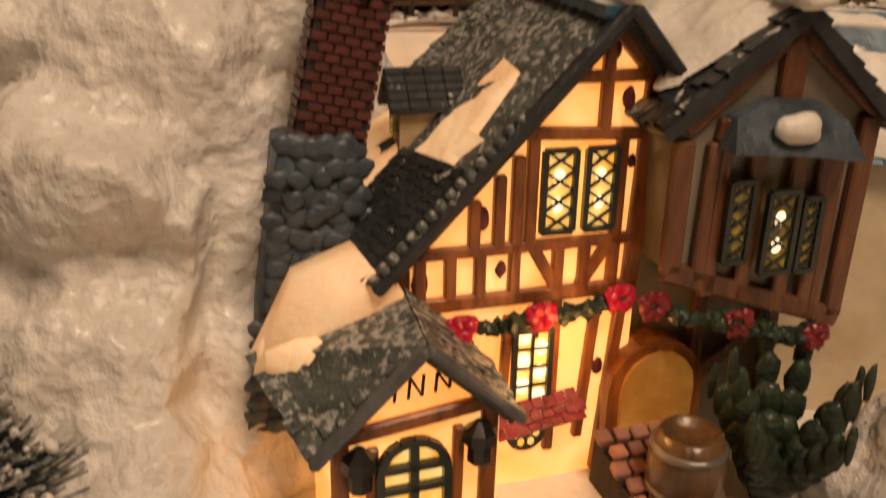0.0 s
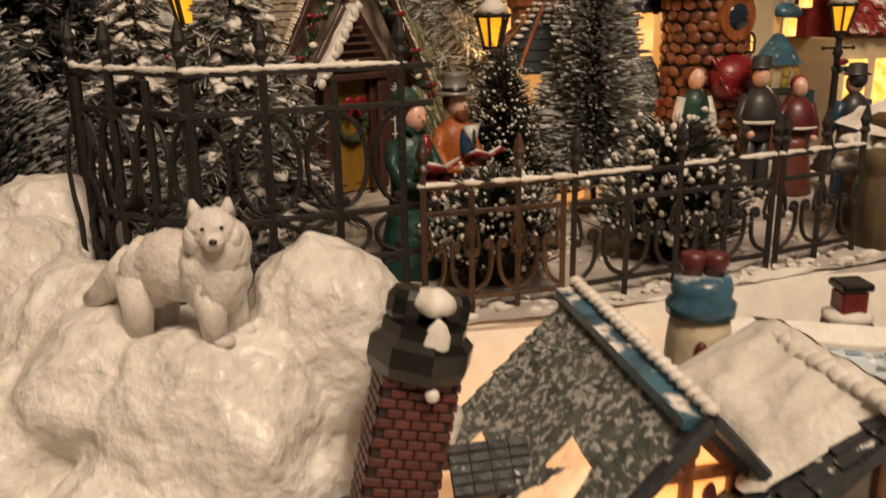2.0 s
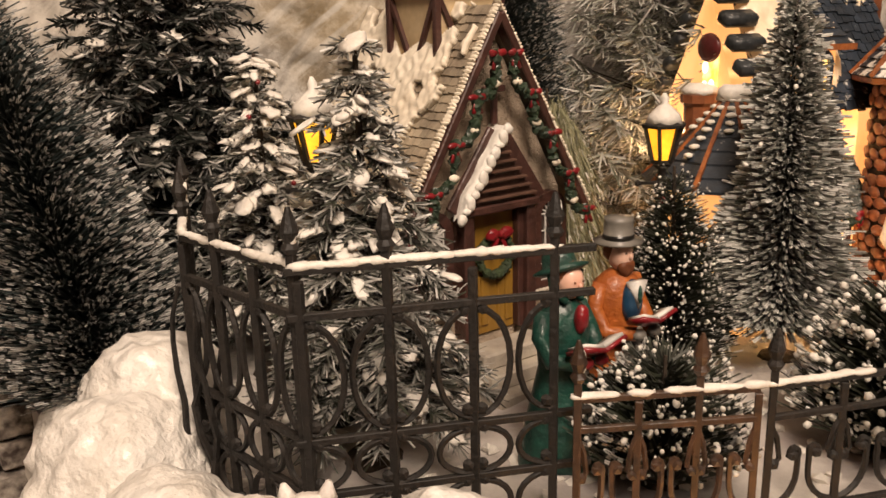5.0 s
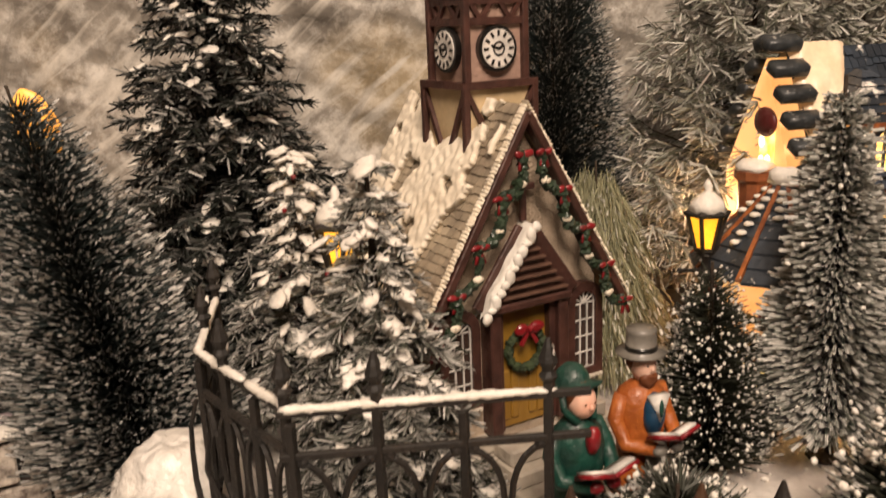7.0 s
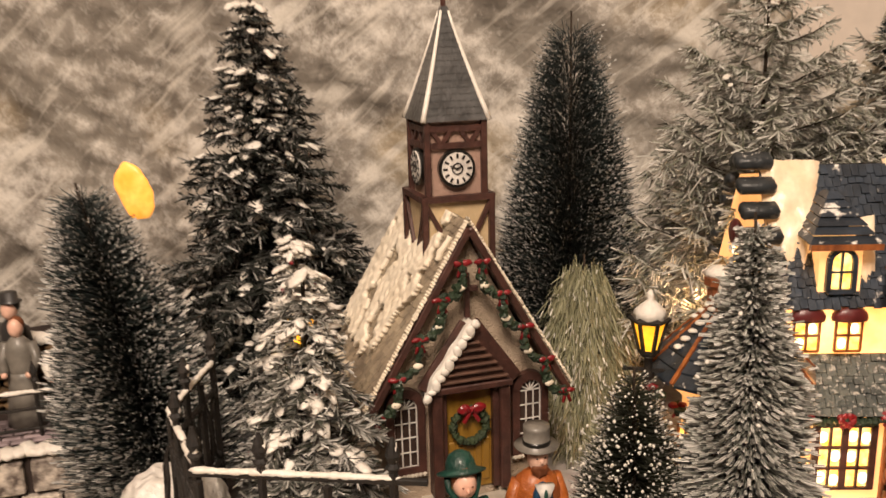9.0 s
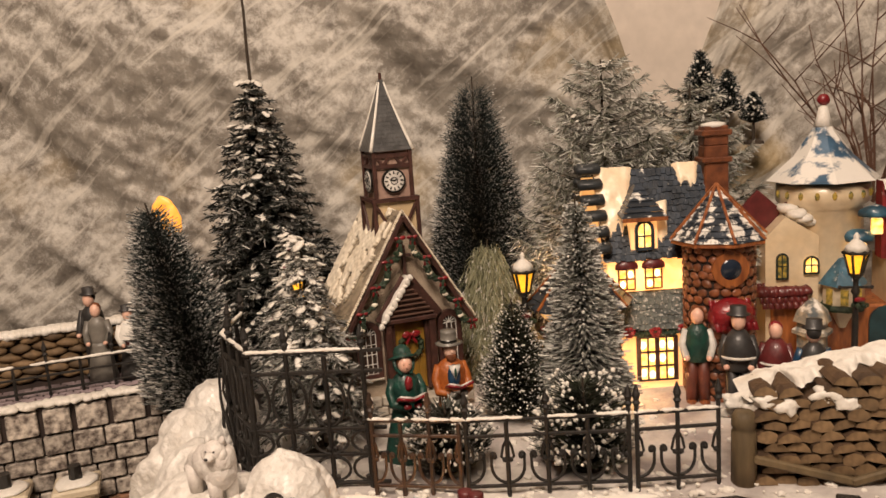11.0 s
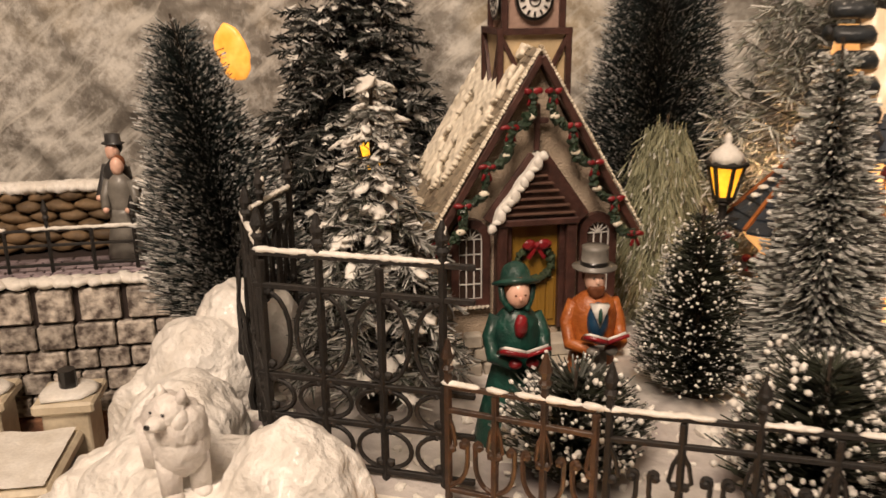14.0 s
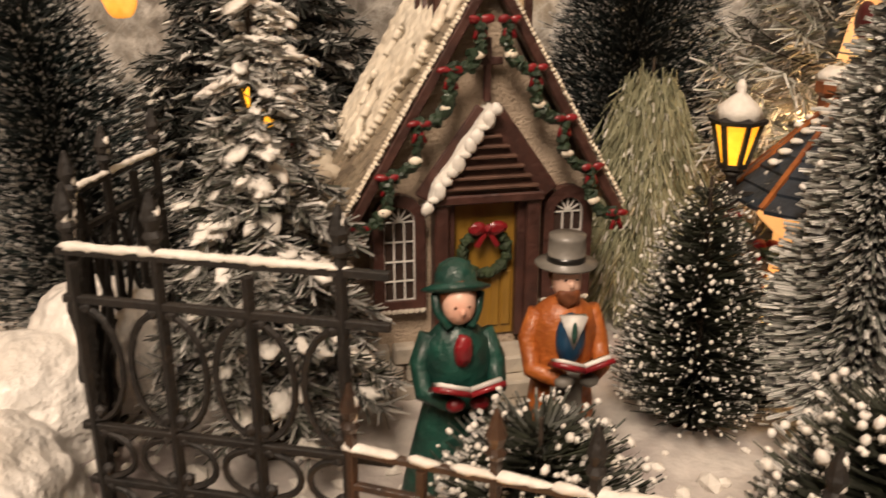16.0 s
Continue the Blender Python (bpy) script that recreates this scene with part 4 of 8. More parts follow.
                f = (c + 0.5 + (0.25 if r % 2 else -0.25)) / n * 2 - 1
                w, dp = (0.0094, 0.0074)
                if s % 2 == 0:
                    o.matrix_local = pose(f * w * 0.93, dp * (-1 if s == 0 else 1), z)
                else:
                    o.matrix_local = pose(w * (-1 if s == 1 else 1), f * dp * 0.92, z, 0, 0, 90)
    bm = bmesh.new()
    lathe(bm, (0, 0, 0.050), [(0.0125, 0), (0.0135, 0.003), (0.0135, 0.008), (0.011, 0.010), (0.011, 0.013)], 8)
    for s in (-1, 1):
        lathe(bm, (s * 0.0052, 0, 0.062), [(0.0048, 0), (0.0056, 0.003), (0.0056, 0.007), (0.0042, 0.009), (0.003, 0.0095)], 10)
    part("chimney_cap", bm, CLOCKBLACK, st, "black glazed chimney cap")
    bm = bmesh.new()
    ball(bm, (0.0, -0.004, 0.069), (0.0050, 0.0065, 0.0035), 3, 0, 0.25, 200)
    ball(bm, (0.0008, -0.0095, 0.0585), (0.0035, 0.0022, 0.0075), 3, 0, 0.25, 200)
    ball(bm, (0.002, -0.0105, 0.0475), 0.0019, 2)
    part("cap_snow", bm, SNOWPAINT, st, "", True)
    # the right bay house
    b = new("bay_house")
    b.parent = t
    bm = bmesh.new()
    prism(bm, [(0.022, Z(0.187)), (0.0785, Z(0.168)), (0.0785, Z(0.232)), (0.051, Z(0.2535)), (0.019, Z(0.226))], -0.015, 0.038)
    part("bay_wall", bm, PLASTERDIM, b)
    bm = bmesh.new()
    y = -0.0165
    def tb2(a, c, w=0.0045):
        beam(bm, (a[0], y, Z(a[1])), (c[0], y, Z(c[1])), w, 0.003, (0, 1, 0), 0.0006)
    tb2((0.020, 0.188), (0.080, 0.167), 0.006)
    tb2((0.0215, 0.187), (0.0215, 0.224), 0.006)
    tb2((0.0775, 0.168), (0.0785, 0.228), 0.006)
    tb2((0.030, 0.184), (0.031, 0.223))
    tb2((0.0695, 0.171), (0.070, 0.222))
    for x in (0.0335, 0.0445, 0.0575, 0.0665):
        tb2((x, 0.180 - (x - 0.03) * 0.2), (x, 0.222), 0.005)
    tb2((0.031, 0.2265), (0.070, 0.2225), 0.006)
    tb2((0.051, 0.228), (0.051, 0.251), 0.007)
    tb2((0.022, 0.2265), (0.051, 0.2515), 0.004)
    tb2((0.080, 0.229), (0.051, 0.2515), 0.004)
    part("bay_frame", bm, BAYTIMBER, b)
    lattice_window(b, 0.0355, 0.0425, Z(0.190), Z(0.2125), -0.0185, GLASSDIM)
    lattice_window(b, 0.0465, 0.0555, Z(0.1865), Z(0.2095), -0.0205, GLASSDIM, 2)
    lattice_window(b, 0.0595, 0.0650, Z(0.185), Z(0.2065), -0.0185, GLASSDIM)
    bm = bmesh.new()
    prism(bm, [(0.0305, Z(0.222)), (0.051, Z(0.2205)), (0.0715, Z(0.2175)), (0.068, Z(0.228)), (0.058, Z(0.2335)), (0.044, Z(0.2345)), (0.034, Z(0.230))], -0.026, -0.015)
    for v in bm.verts:
        if v.co.z > Z(0.2255):
            v.co.y += 0.006
    part("bay_hood", bm, STONEBLUE, b, "blue-green hood over the bay window")
    bm = bmesh.new()
    ball(bm, (0.0495, -0.0245, Z(0.2275)), (0.0068, 0.0035, 0.0045), 3, 0, 0.25, 160)
    part("hood_snow", bm, SNOWPAINT, b, "", True)
    slope("bay_roof", (0.051, -0.021, Z(0.2575)), (0.051, 0.042, Z(0.2585)), (0.0125, -0.021, Z(0.2275)), (0.016, 0.042, Z(0.229)), 6, 16, SLATEDARK)
    slope("bay_roof", (0.051, -0.021, Z(0.2575)), (0.051, 0.042, Z(0.2585)), (0.086, -0.021, Z(0.2265)), (0.086, 0.042, Z(0.2265)), 6, 16, SLATEDARK)
    bm = bmesh.new()
    snow_sheet(bm, (0.053, -0.016, Z(0.2595)), (0.053, 0.043, Z(0.2600)), (0.0195, -0.010, Z(0.2370)), (0.016, 0.043, Z(0.2420)), 0.0040)
    snow_sheet(bm, (0.050, -0.021, Z(0.2600)), (0.050, 0.043, Z(0.2605)), (0.080, -0.016, Z(0.2345)), (0.080, 0.043, Z(0.2360)), 0.0036)
    for i in range(12):
        ball(bm, (0.0505, -0.0215 + 0.0045 * i, Z(0.2590)), (0.0050, 0.0045, 0.0026), 2, 0, 0.3, 180)
    part("bay_roof_snow", bm, SNOWPAINT, b, "thick snow along the bay roof ridge and valley", True)
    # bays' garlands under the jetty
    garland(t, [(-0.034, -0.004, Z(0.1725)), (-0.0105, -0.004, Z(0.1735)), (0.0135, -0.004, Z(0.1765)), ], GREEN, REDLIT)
    garland(t, [(0.0160, -0.018, Z(0.1800)), (0.0430, -0.019, Z(0.1720)), (0.0690, -0.020, Z(0.1650))], GREEN, RED, 0.0030)
    # ground floor right of the arch, and the arch itself
    bm = bmesh.new()
    prism(bm, [(0.021, 0), (0.075, 0), (0.075, Z(0.170)), (0.021, Z(0.186))], 0.006, 0.060)
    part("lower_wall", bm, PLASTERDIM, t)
    bm = bmesh.new()
    prism(bm, [(x + 0.0285, z) for x, z in arch(0.032, 0.0, Z(0.160))], -0.006, 0.004)
    part("arch_front", bm, TIMBER, t)
    bm = bmesh.new()
    prism(bm, [(x + 0.0285, z) for x, z in arch(0.024, 0.001, Z(0.157))], -0.0075, 0.003)
    # the door emits amber, standing in for light in the nook
    part("arch_door", bm, material("glowing_amber_arch", (0.50, 0.26, 0.07), 0.5, (0.35, 0.16, 0.04), 90, 0.5, 250, emit=0.22, glow=((0.8, 0.30, 0.03), (1.0, 0.48, 0.10)), coat=0.2), t, "amber arched entry with its lamplight painted as emission")
    bm = bmesh.new()
    beam(bm, (0.048, 0.003, Z(0.142)), (0.072, 0.003, Z(0.160)), 0.004, 0.003, (0, 1, 0))
    beam(bm, (0.046, 0.003, 0.0), (0.046, 0.003, Z(0.17)), 0.004, 0.003, (0, 1, 0))
    beam(bm, (0.073, 0.003, 0.0), (0.073, 0.003, Z(0.165)), 0.004, 0.003, (0, 1, 0))
    part("lower_frame", bm, BAYTIMBER, t)
    # porch gable with sign
    g = new("porch")
    g.parent = t
    bm = bmesh.new()
    prism(bm, [(-0.074, 0), (-0.028, 0), (-0.028, Z(0.154)), (-0.0495, Z(0.1755)), (-0.074, Z(0.150))], -0.022, 0.006)
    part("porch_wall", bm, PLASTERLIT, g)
    bm = bmesh.new()
    y = -0.0225
    for a, c, w in (((-0.0495, 0.1765), (-0.0765, 0.1495), 0.004), ((-0.0495, 0.1765), (-0.0255, 0.1545), 0.004), ((-0.073, 0.1535), (-0.029, 0.1595), 0.0042), ((-0.0715, 0.112), (-0.071, 0.153), 0.0046), ((-0.0315, 0.112), (-0.031, 0.158), 0.0046),
                    ((-0.0635, 0.112), (-0.0625, 0.150), 0.003), ((-0.040, 0.112), (-0.0395, 0.153), 0.003)):
        beam(bm, (a[0], y, Z(a[1])), (c[0], y, Z(c[1])), w, 0.003, (0, 1, 0), 0.0005)
    part("porch_frame", bm, TIMBER, g)
    slope("porch_roof", (-0.0495, -0.027, Z(0.1800)), (-0.0495, 0.004, Z(0.1845)), (-0.0785, -0.027, Z(0.1515)), (-0.0905, 0.000, Z(0.1690)), 7, 8, SLATE)
    slope("porch_roof", (-0.0495, -0.027, Z(0.1800)), (-0.0495, 0.004, Z(0.1845)), (-0.0240, -0.027, Z(0.1560)), (-0.0240, 0.002, Z(0.1580)), 5, 7, SLATE)
    bm = bmesh.new()
    beam(bm, (-0.0495, -0.028, Z(0.1795)), (-0.0790, -0.028, Z(0.1505)), 0.003, 0.0050, (0, 1, 0), 0.001)
    beam(bm, (-0.0495, -0.028, Z(0.1795)), (-0.0235, -0.028, Z(0.1555)), 0.003, 0.0050, (0, 1, 0), 0.001)
    part("porch_verge", bm, material("grey_blue_verge", (0.12, 0.125, 0.13), 0.5, (0.06, 0.065, 0.07), 90, 0.5, 300, coat=0.2), g)
    bm = bmesh.new()
    for i in range(8):
        ball(bm, (-0.066 - 0.0022 * (i % 4) * 2 + 0.010 * (i // 4), -0.008 + 0.002 * i, Z(0.1695) + 0.004 * (i // 4)), (0.010, 0.008, 0.0060), 2, 0, 0.2, 160)
    prism(bm, [(-0.090, Z(0.166)), (-0.052, Z(0.166)), (-0.050, Z(0.1845)), (-0.062, Z(0.196)), (-0.078, Z(0.190))], -0.006, 0.006)
    part("porch_snow", bm, SNOWLIT, g, "snow with painted glow lying behind the porch gable", True)
    w = part("porch_window", *(lambda q: (prism(q, [(x - 0.052, z) for x, z in arch(0.018, 0.004, Z(0.1515))], -0.0235, -0.021), (q, GLASSLIT))[1])(bmesh.new()), g)
    bm = bmesh.new()
    pts = [(x - 0.052, z) for x, z in arch(0.018, 0.004, Z(0.1515))]
    for p, q in zip(pts, pts[1:] + pts[:1]):
        beam(bm, (p[0], -0.0245, p[1]), (q[0], -0.0245, q[1]), 0.0022, 0.0026, (0, 1, 0))
    beam(bm, (-0.052, -0.0245, 0.004), (-0.052, -0.0245, Z(0.151)), 0.0024, 0.0024, (0, 1, 0))
    for z in (0.127, 0.137, 0.1435):
        beam(bm, (-0.061, -0.0245, Z(z)), (-0.043, -0.0245, Z(z + 0.0005)), 0.0020, 0.0024, (0, 1, 0))
    part("lead_frame", bm, LEAD, w)
    for x, z in ((-0.0665, 0.1505), (-0.0345, 0.1535)):
        bm = bmesh.new()
        lathe(bm, (x, -0.0255, Z(z) - 0.011), [(0.0025, 0), (0.0034, 0.001), (0.0032, 0.006), (0.0050, 0.007), (0.0045, 0.010), (0.0012, 0.013)], 8)
        part("porch_lantern", bm, CLOCKBLACK, g)
    for i, pl in enumerate((((-0.0572, 0.1640), (-0.0565, 0.1700)), ((-0.0535, 0.1645), (-0.0530, 0.1705)), ((-0.0530, 0.1705), (-0.0500, 0.1650)), ((-0.0500, 0.1650), (-0.0495, 0.1710)), ((-0.0465, 0.1655), (-0.0460, 0.1712)), ((-0.0460, 0.1712), (-0.0428, 0.1662)), ((-0.0428, 0.1662), (-0.0424, 0.1712)))):
        if i == 0:
            bm = bmesh.new()
        beam(bm, (pl[0][0], -0.0246, Z(pl[0][1]) - 0.0005), (pl[1][0], -0.0246, Z(pl[1][1]) - 0.0005), 0.0007, 0.0006, (0, 1, 0))
    part("sign_lettering", bm, JOINT, g, "the word INN painted on the gable")
    # round window, red awning
    bm = bmesh.new()
    cyl(bm, (-0.0115, -0.002, Z(0.1325)), (-0.0115, 0.002, Z(0.1325)), 0.0062, None, 16)
    part("round_window", bm, LEAD, t)
    for k in range(6):
        bm = bmesh.new()
        a = k * math.pi / 3
        ball(bm, (-0.0115 + 0.0032 * math.cos(a), -0.0022, Z(0.1325) + 0.0032 * math.sin(a)), (0.0012, 0.0004, 0.0014), 1)
        part("round_pane", bm, GLASSLIT, t)
    bm = bmesh.new()
    tiles(bm, (-0.024, -0.002, Z(0.1425)), (0.028, 0, 0.004), (0.001, -0.008, -0.006), 3, 8, 0.001)
    part("awning", bm, RED, t, "dark red tiled window hood")
    return t


inn()


def paving():
    t = thing("cobbled_path", (0.060, 0.241, VALLEYZ), "pink-grey brick path climbing to the inn's arch", "path", 19.9)
    rise = lambda y: 0.016 * max(0, (y + 0.060) / 0.060) ** 1.2
    bm = bmesh.new()
    for k in range(14):
        y = -0.090 + 0.006 * k
        prism(bm, [(0.0085, -0.004), (0.0385, -0.004), (0.0375, 0.0055 + rise(y)), (0.0095, 0.0055 + rise(y))], y, y + 0.006)
    part("bed", bm, JOINT, t)
    rnd = random.Random(8)
    for r in range(14):
        y = -0.009 - r * 0.0059
        for c in range(5):
            bm = bmesh.new()
            w, d = 0.0027 * rnd.uniform(0.82, 1.05), 0.0025 * rnd.uniform(0.88, 1.06)
            tilt = math.degrees(math.atan2(rise(y + 0.003) - rise(y - 0.003), 0.006))
            box(bm, -w, w, -d, d, -0.0018, 0.0010, 0.0006, pose(0.0108 + c * 0.0059 + (0.0022 if r % 2 else 0), y, 0.0068 + rise(y), tilt, rnd.uniform(-3, 3), rnd.uniform(-5, 5)))
            part("stone", bm, PAVER, t)
    return t


paving()


def barrel(place, turn=0):
    t = thing("barrel", place, "brown glazed wooden barrel with metal hoops", "barrel", turn)
    bm = bmesh.new()
    lathe(bm, (0, 0, 0), [(0.0085, 0), (0.0105, 0.006), (0.0110, 0.011), (0.0105, 0.016), (0.0085, 0.022), (0.0072, 0.0222), (0.0070, 0.0205), (0.001, 0.0203)], 20, wobble=0.01)
    part("barrel_body", bm, material("barrel_wood", (0.16, 0.085, 0.035), 0.35, (0.08, 0.04, 0.016), 160, 0.5, 400, stretch=(1, 1, 0.2), coat=0.4), t, "", True)
    for z, r in ((0.0045, 0.0103), (0.0175, 0.0102)):
        bm = bmesh.new()
        lathe(bm, (0, 0, z - 0.0012), [(r, 0), (r + 0.0006, 0.0004), (r + 0.0006, 0.0020), (r, 0.0024)], 20)
        part("hoop", bm, material("hoop_metal", (0.30, 0.27, 0.23), 0.35, None, 100, 0.3, 300, metal=0.6), t, "", True)
    return t


barrel((0.094, 0.2195, 0.124))
barrel((0.052, 0.185, VALLEYZ + 0.004))


def agave(place):
    t = thing("evergreen_shrub", place, "dark green glazed shrub with upright pointed fronds", "shrub")
    for i, (a, l, tip) in enumerate(((100, 0.052, 0.35), (60, 0.050, 0.55), (150, 0.035, 0.7), (20, 0.040, 0.8), (230, 0.035, 0.7), (300, 0.036, 0.8), (340, 0.045, 0.5), (190, 0.045, 0.4))):
        bm = bmesh.new()
        d = Vector((math.cos(radians(a)) * tip, math.sin(radians(a)) * tip, 1)).normalized()
        for k in range(7):
            f = k / 6
            ball(bm, d * l * f + Vector((0, 0, 0.004)), (0.0058 * (1 - 0.75 * f ** 2), 0.0042 * (1 - 0.7 * f), 0.0062), 2, 0, 0.3, 420)
        part("frond", bm, GREEN, t, "", True)
    return t


agave((0.121, 0.229, VALLEYZ + 0.006))
bm = bmesh.new()
for x, y, z, a, c in ((0.158, 0.226, 0.118, 0.026, 0.036), (0.180, 0.205, 0.115, 0.03, 0.028), (0.140, 0.200, 0.112, 0.022, 0.018)):
    ball(bm, (x, y, z), (a, a, c), 5, 0, 0.22, 45)
heap = solid("snow_heap", bm, SNOW, "lumpy white snow heap beside the inn", "snow", True)
fuse = heap.modifiers.new("fuse", "REMESH")
fuse.mode, fuse.voxel_size, fuse.use_smooth_shade = "VOXEL", 0.0016, True


# ---- the blue-roofed house behind the inn ----
def blue_house():
    t = thing("blue_roofed_house", (0.076, 0.316, VALLEYZ), "cream porcelain cottage with a snowy blue glazed roof", "building", -2)
    Z = lambda z: z - VALLEYZ
    bm = bmesh.new()
    prism(bm, [(-0.028, 0), (0.028, 0), (0.028, Z(0.215)), (0, Z(0.248)), (-0.028, Z(0.215))], 0.0, 0.11, m=pose(0, 0, 0, 0, 0, -90))
    part("wall", bm, CREAMHOUSE, t)
    bm = bmesh.new()
    for s in (-1, 1):
        tiles(bm, (-0.002, 0, Z(0.2505)), (0.115, 0, -0.004), (0, s * 0.034, -0.040), 9, 20, 0.0010)
        prism(bm, [(0, 0.0), (s * 0.034, -0.040), (s * 0.034, -0.043), (0, -0.003)], 0, 0.113, m=pose(-0.002, 0, Z(0.250), 0, 0, -90))
    part("roof", bm, BLUEROOF, t)
    c = new("chimney")
    c.parent = t
    c.matrix_local = pose(0.003, -0.010, Z(0.2400))
    bm = bmesh.new()
    lathe(bm, (0, 0, 0), [(0.0115, -0.020), (0.0105, 0), (0.0100, 0.010), (0.0088, 0.020), (0.006, 0.021)], 14)
    part("pot", bm, PALETAN, c, "", True)
    bm = bmesh.new()
    lathe(bm, (0, 0, 0.018), [(0.0105, 0), (0.0108, 0.0035), (0.0088, 0.0055), (0.0095, 0.008), (0.0085, 0.0115), (0.005, 0.0125)], 14)
    part("hood", bm, BLUEROOF, c, "pale blue chimney hood", True)
    bm = bmesh.new()
    for x in (-0.0032, 0.0034):
        lathe(bm, (x, 0, 0.0295), [(0.0030, 0), (0.0034, 0.003), (0.0042, 0.0045), (0.0040, 0.0075), (0.0028, 0.008)], 10)
    part("pot", bm, MAROON, c, "maroon chimney pots", True)
    bm = bmesh.new()
    ball(bm, (-0.0005, -0.0098, 0.008), (0.0022, 0.0012, 0.0042), 2)
    part("vent", bm, MAROON, c, "", True)
    bm = bmesh.new()
    for i in range(20):
        a = i * 0.33
        ball(bm, (0.011 * math.cos(a), 0.011 * math.sin(a), 0.0015), (0.004, 0.004, 0.0028), 1, 0, 0.3, 300)
    snow_sheet(bm, (0.004, -0.010, Z(0.2385)), (0.112, -0.012, Z(0.236)), (0.004, -0.034, Z(0.2115)), (0.112, -0.034, Z(0.2115)), 0.0030)
    snow_sheet(bm, (0.000, 0.002, Z(0.2525)), (0.112, 0.002, Z(0.2485)), (0.000, -0.0045, Z(0.2475)), (0.112, -0.005, Z(0.243)), 0.0015)
    part("roof_snow", bm, SNOWPAINT, t, "", True)
    return t


blue_house()


def red_chimney(place, h):
    t = thing("red_chimney", place, "small red brick chimney with a snowy shoulder", "chimney", 12)
    bm = bmesh.new()
    box(bm, -0.007, 0.007, -0.006, 0.006, -0.12, h * 0.5, 0.001)
    box(bm, -0.0048, 0.0048, -0.0045, 0.0045, h * 0.5, h, 0.001)
    part("pot", bm, material("red_stack", (0.24, 0.03, 0.025), 0.5, (0.13, 0.016, 0.014), 150, 0.4, 300, coat=0.2), t)
    bm = bmesh.new()
    ball(bm, (0, 0, h * 0.55), (0.0095, 0.008, 0.0035), 2, 0, 0.2, 300)
    part("snow", bm, SNOWPAINT, t, "", True)
    bm = bmesh.new()
    box(bm, -0.0058, 0.0058, -0.0055, 0.0055, h, h + 0.003, 0.0008)
    part("cap", bm, CLOCKBLACK, t)
    return t


red_chimney((0.136, 0.345, 0.232), 0.022)
red_chimney((0.245, 0.395, 0.232), 0.034)


# ---- the church ----
def church():
    C = (-0.067, 0.458, LEDGE)
    t = thing("church", C, "stucco church with clock tower, garlands and snowy shingle roof", "building", 54)
    Z = lambda z: z - LEDGE
    W, EV, AP = 0.040, Z(0.3145), Z(0.3985)
    bm = bmesh.new()
    prism(bm, [(-W, 0), (W, 0), (W, EV + 0.006), (0, AP - 0.006), (-W, EV + 0.006)], 0, 0.078)
    part("wall", bm, STUCCO, t)
    bm = bmesh.new()
    for r in range(3):
        n = 9
        for i in range(n):
            x = -0.045 + 0.09 * (i + (0.5 if r % 2 else 0)) / n
            if abs(x + 0.004) < 0.014:
                continue
            box(bm, x, x + 0.0088, -0.0045 + 0.0008 * (r % 2) - random.uniform(0, 0.0008), 0.003, r * 0.008, r * 0.008 + 0.0072, 0.0008)
    part("plinth", bm, STONE, t)
    for k in range(3):
        bm = bmesh.new()
        box(bm, -0.020 + 0.001 * k, 0.020 - 0.001 * k, -0.030 + 0.006 * k, -0.004, 0.0072 * k, 0.0072 * (k + 1), 0.0009)
        part("step", bm, STONE, t)
    # roof
    for s in (-1, 1):
        bm = bmesh.new()
        prism(bm, [(0, AP), (s * 0.052, EV - 0.002), (s * 0.052, EV - 0.005), (0, AP - 0.005)], -0.006, 0.082)
        ro = part("roof", bm, SHINGLE, t)
        bm = bmesh.new()
        tiles(bm, (0, -0.006, AP), (0, 0.088, 0), (s * 0.052, 0, EV - 0.002 - AP), 26, 20, 0.0010, 0.1)
        part("roof_shingles", bm, SHINGLE, ro)["kind"] = "stuff"
    dn = Vector((-0.052, 0, EV - 0.002 - AP))
    nr = Vector((dn.z, 0, -dn.x)).normalized()
    nr = nr if nr.z > 0 else -nr
    bm = bmesh.new()
    NA, ND = 130, 110
    vg = {}
    for i in range(NA + 1):
        for j in range(ND + 1):
            a, d = i / NA, j / ND
            p = Vector((0, -0.006 + 0.088 * a, AP)) + dn * d
            q = noise.noise(Vector((a * 5 + 9, d * 5, 1))) * 0.8 + 0.4 * noise.noise(Vector((a * 13, d * 13, 5)))
            depth = 0.84 - 0.55 * max(0, 0.42 - a) / 0.42 + 0.25 * noise.noise(Vector((a * 9, 0, 7)))
            keep = (d < depth) and q > -0.17 and (a > 0.05)
            if keep:
                vg[i, j] = bm.verts.new(p + nr * (0.0036 + 0.0010 * noise.noise(Vector((a * 30, d * 30, 0)))))
    for (i, j) in list(vg):
        k = [(i, j), (i + 1, j), (i + 1, j + 1), (i, j + 1)]
        if all(q in vg for q in k):
            bm.faces.new([vg[q] for q in k])
    ext = bmesh.ops.extrude_face_region(bm, geom=bm.faces[:])
    for v in ext["geom"]:
        if isinstance(v, bmesh.types.BMVert):
            v.co -= nr * 0.0034
    part("roof_snow", bm, CHURCHSNOW, t, "ragged cream snow patches on the roof", True)
    # low side wing under the left slope
    bm = bmesh.new()
    prism(bm, [(-0.062, 0), (-0.039, 0), (-0.039, EV + 0.002), (-0.062, EV - 0.012)], 0.018, 0.070)
    part("side_wing", bm, STUCCO, t)
    bm = bmesh.new()
    tiles(bm, (-0.046, 0.012, EV + 0.008), (0, 0.062, 0), (-0.022, 0, -0.020), 7, 16, 0.0010, 0.15)
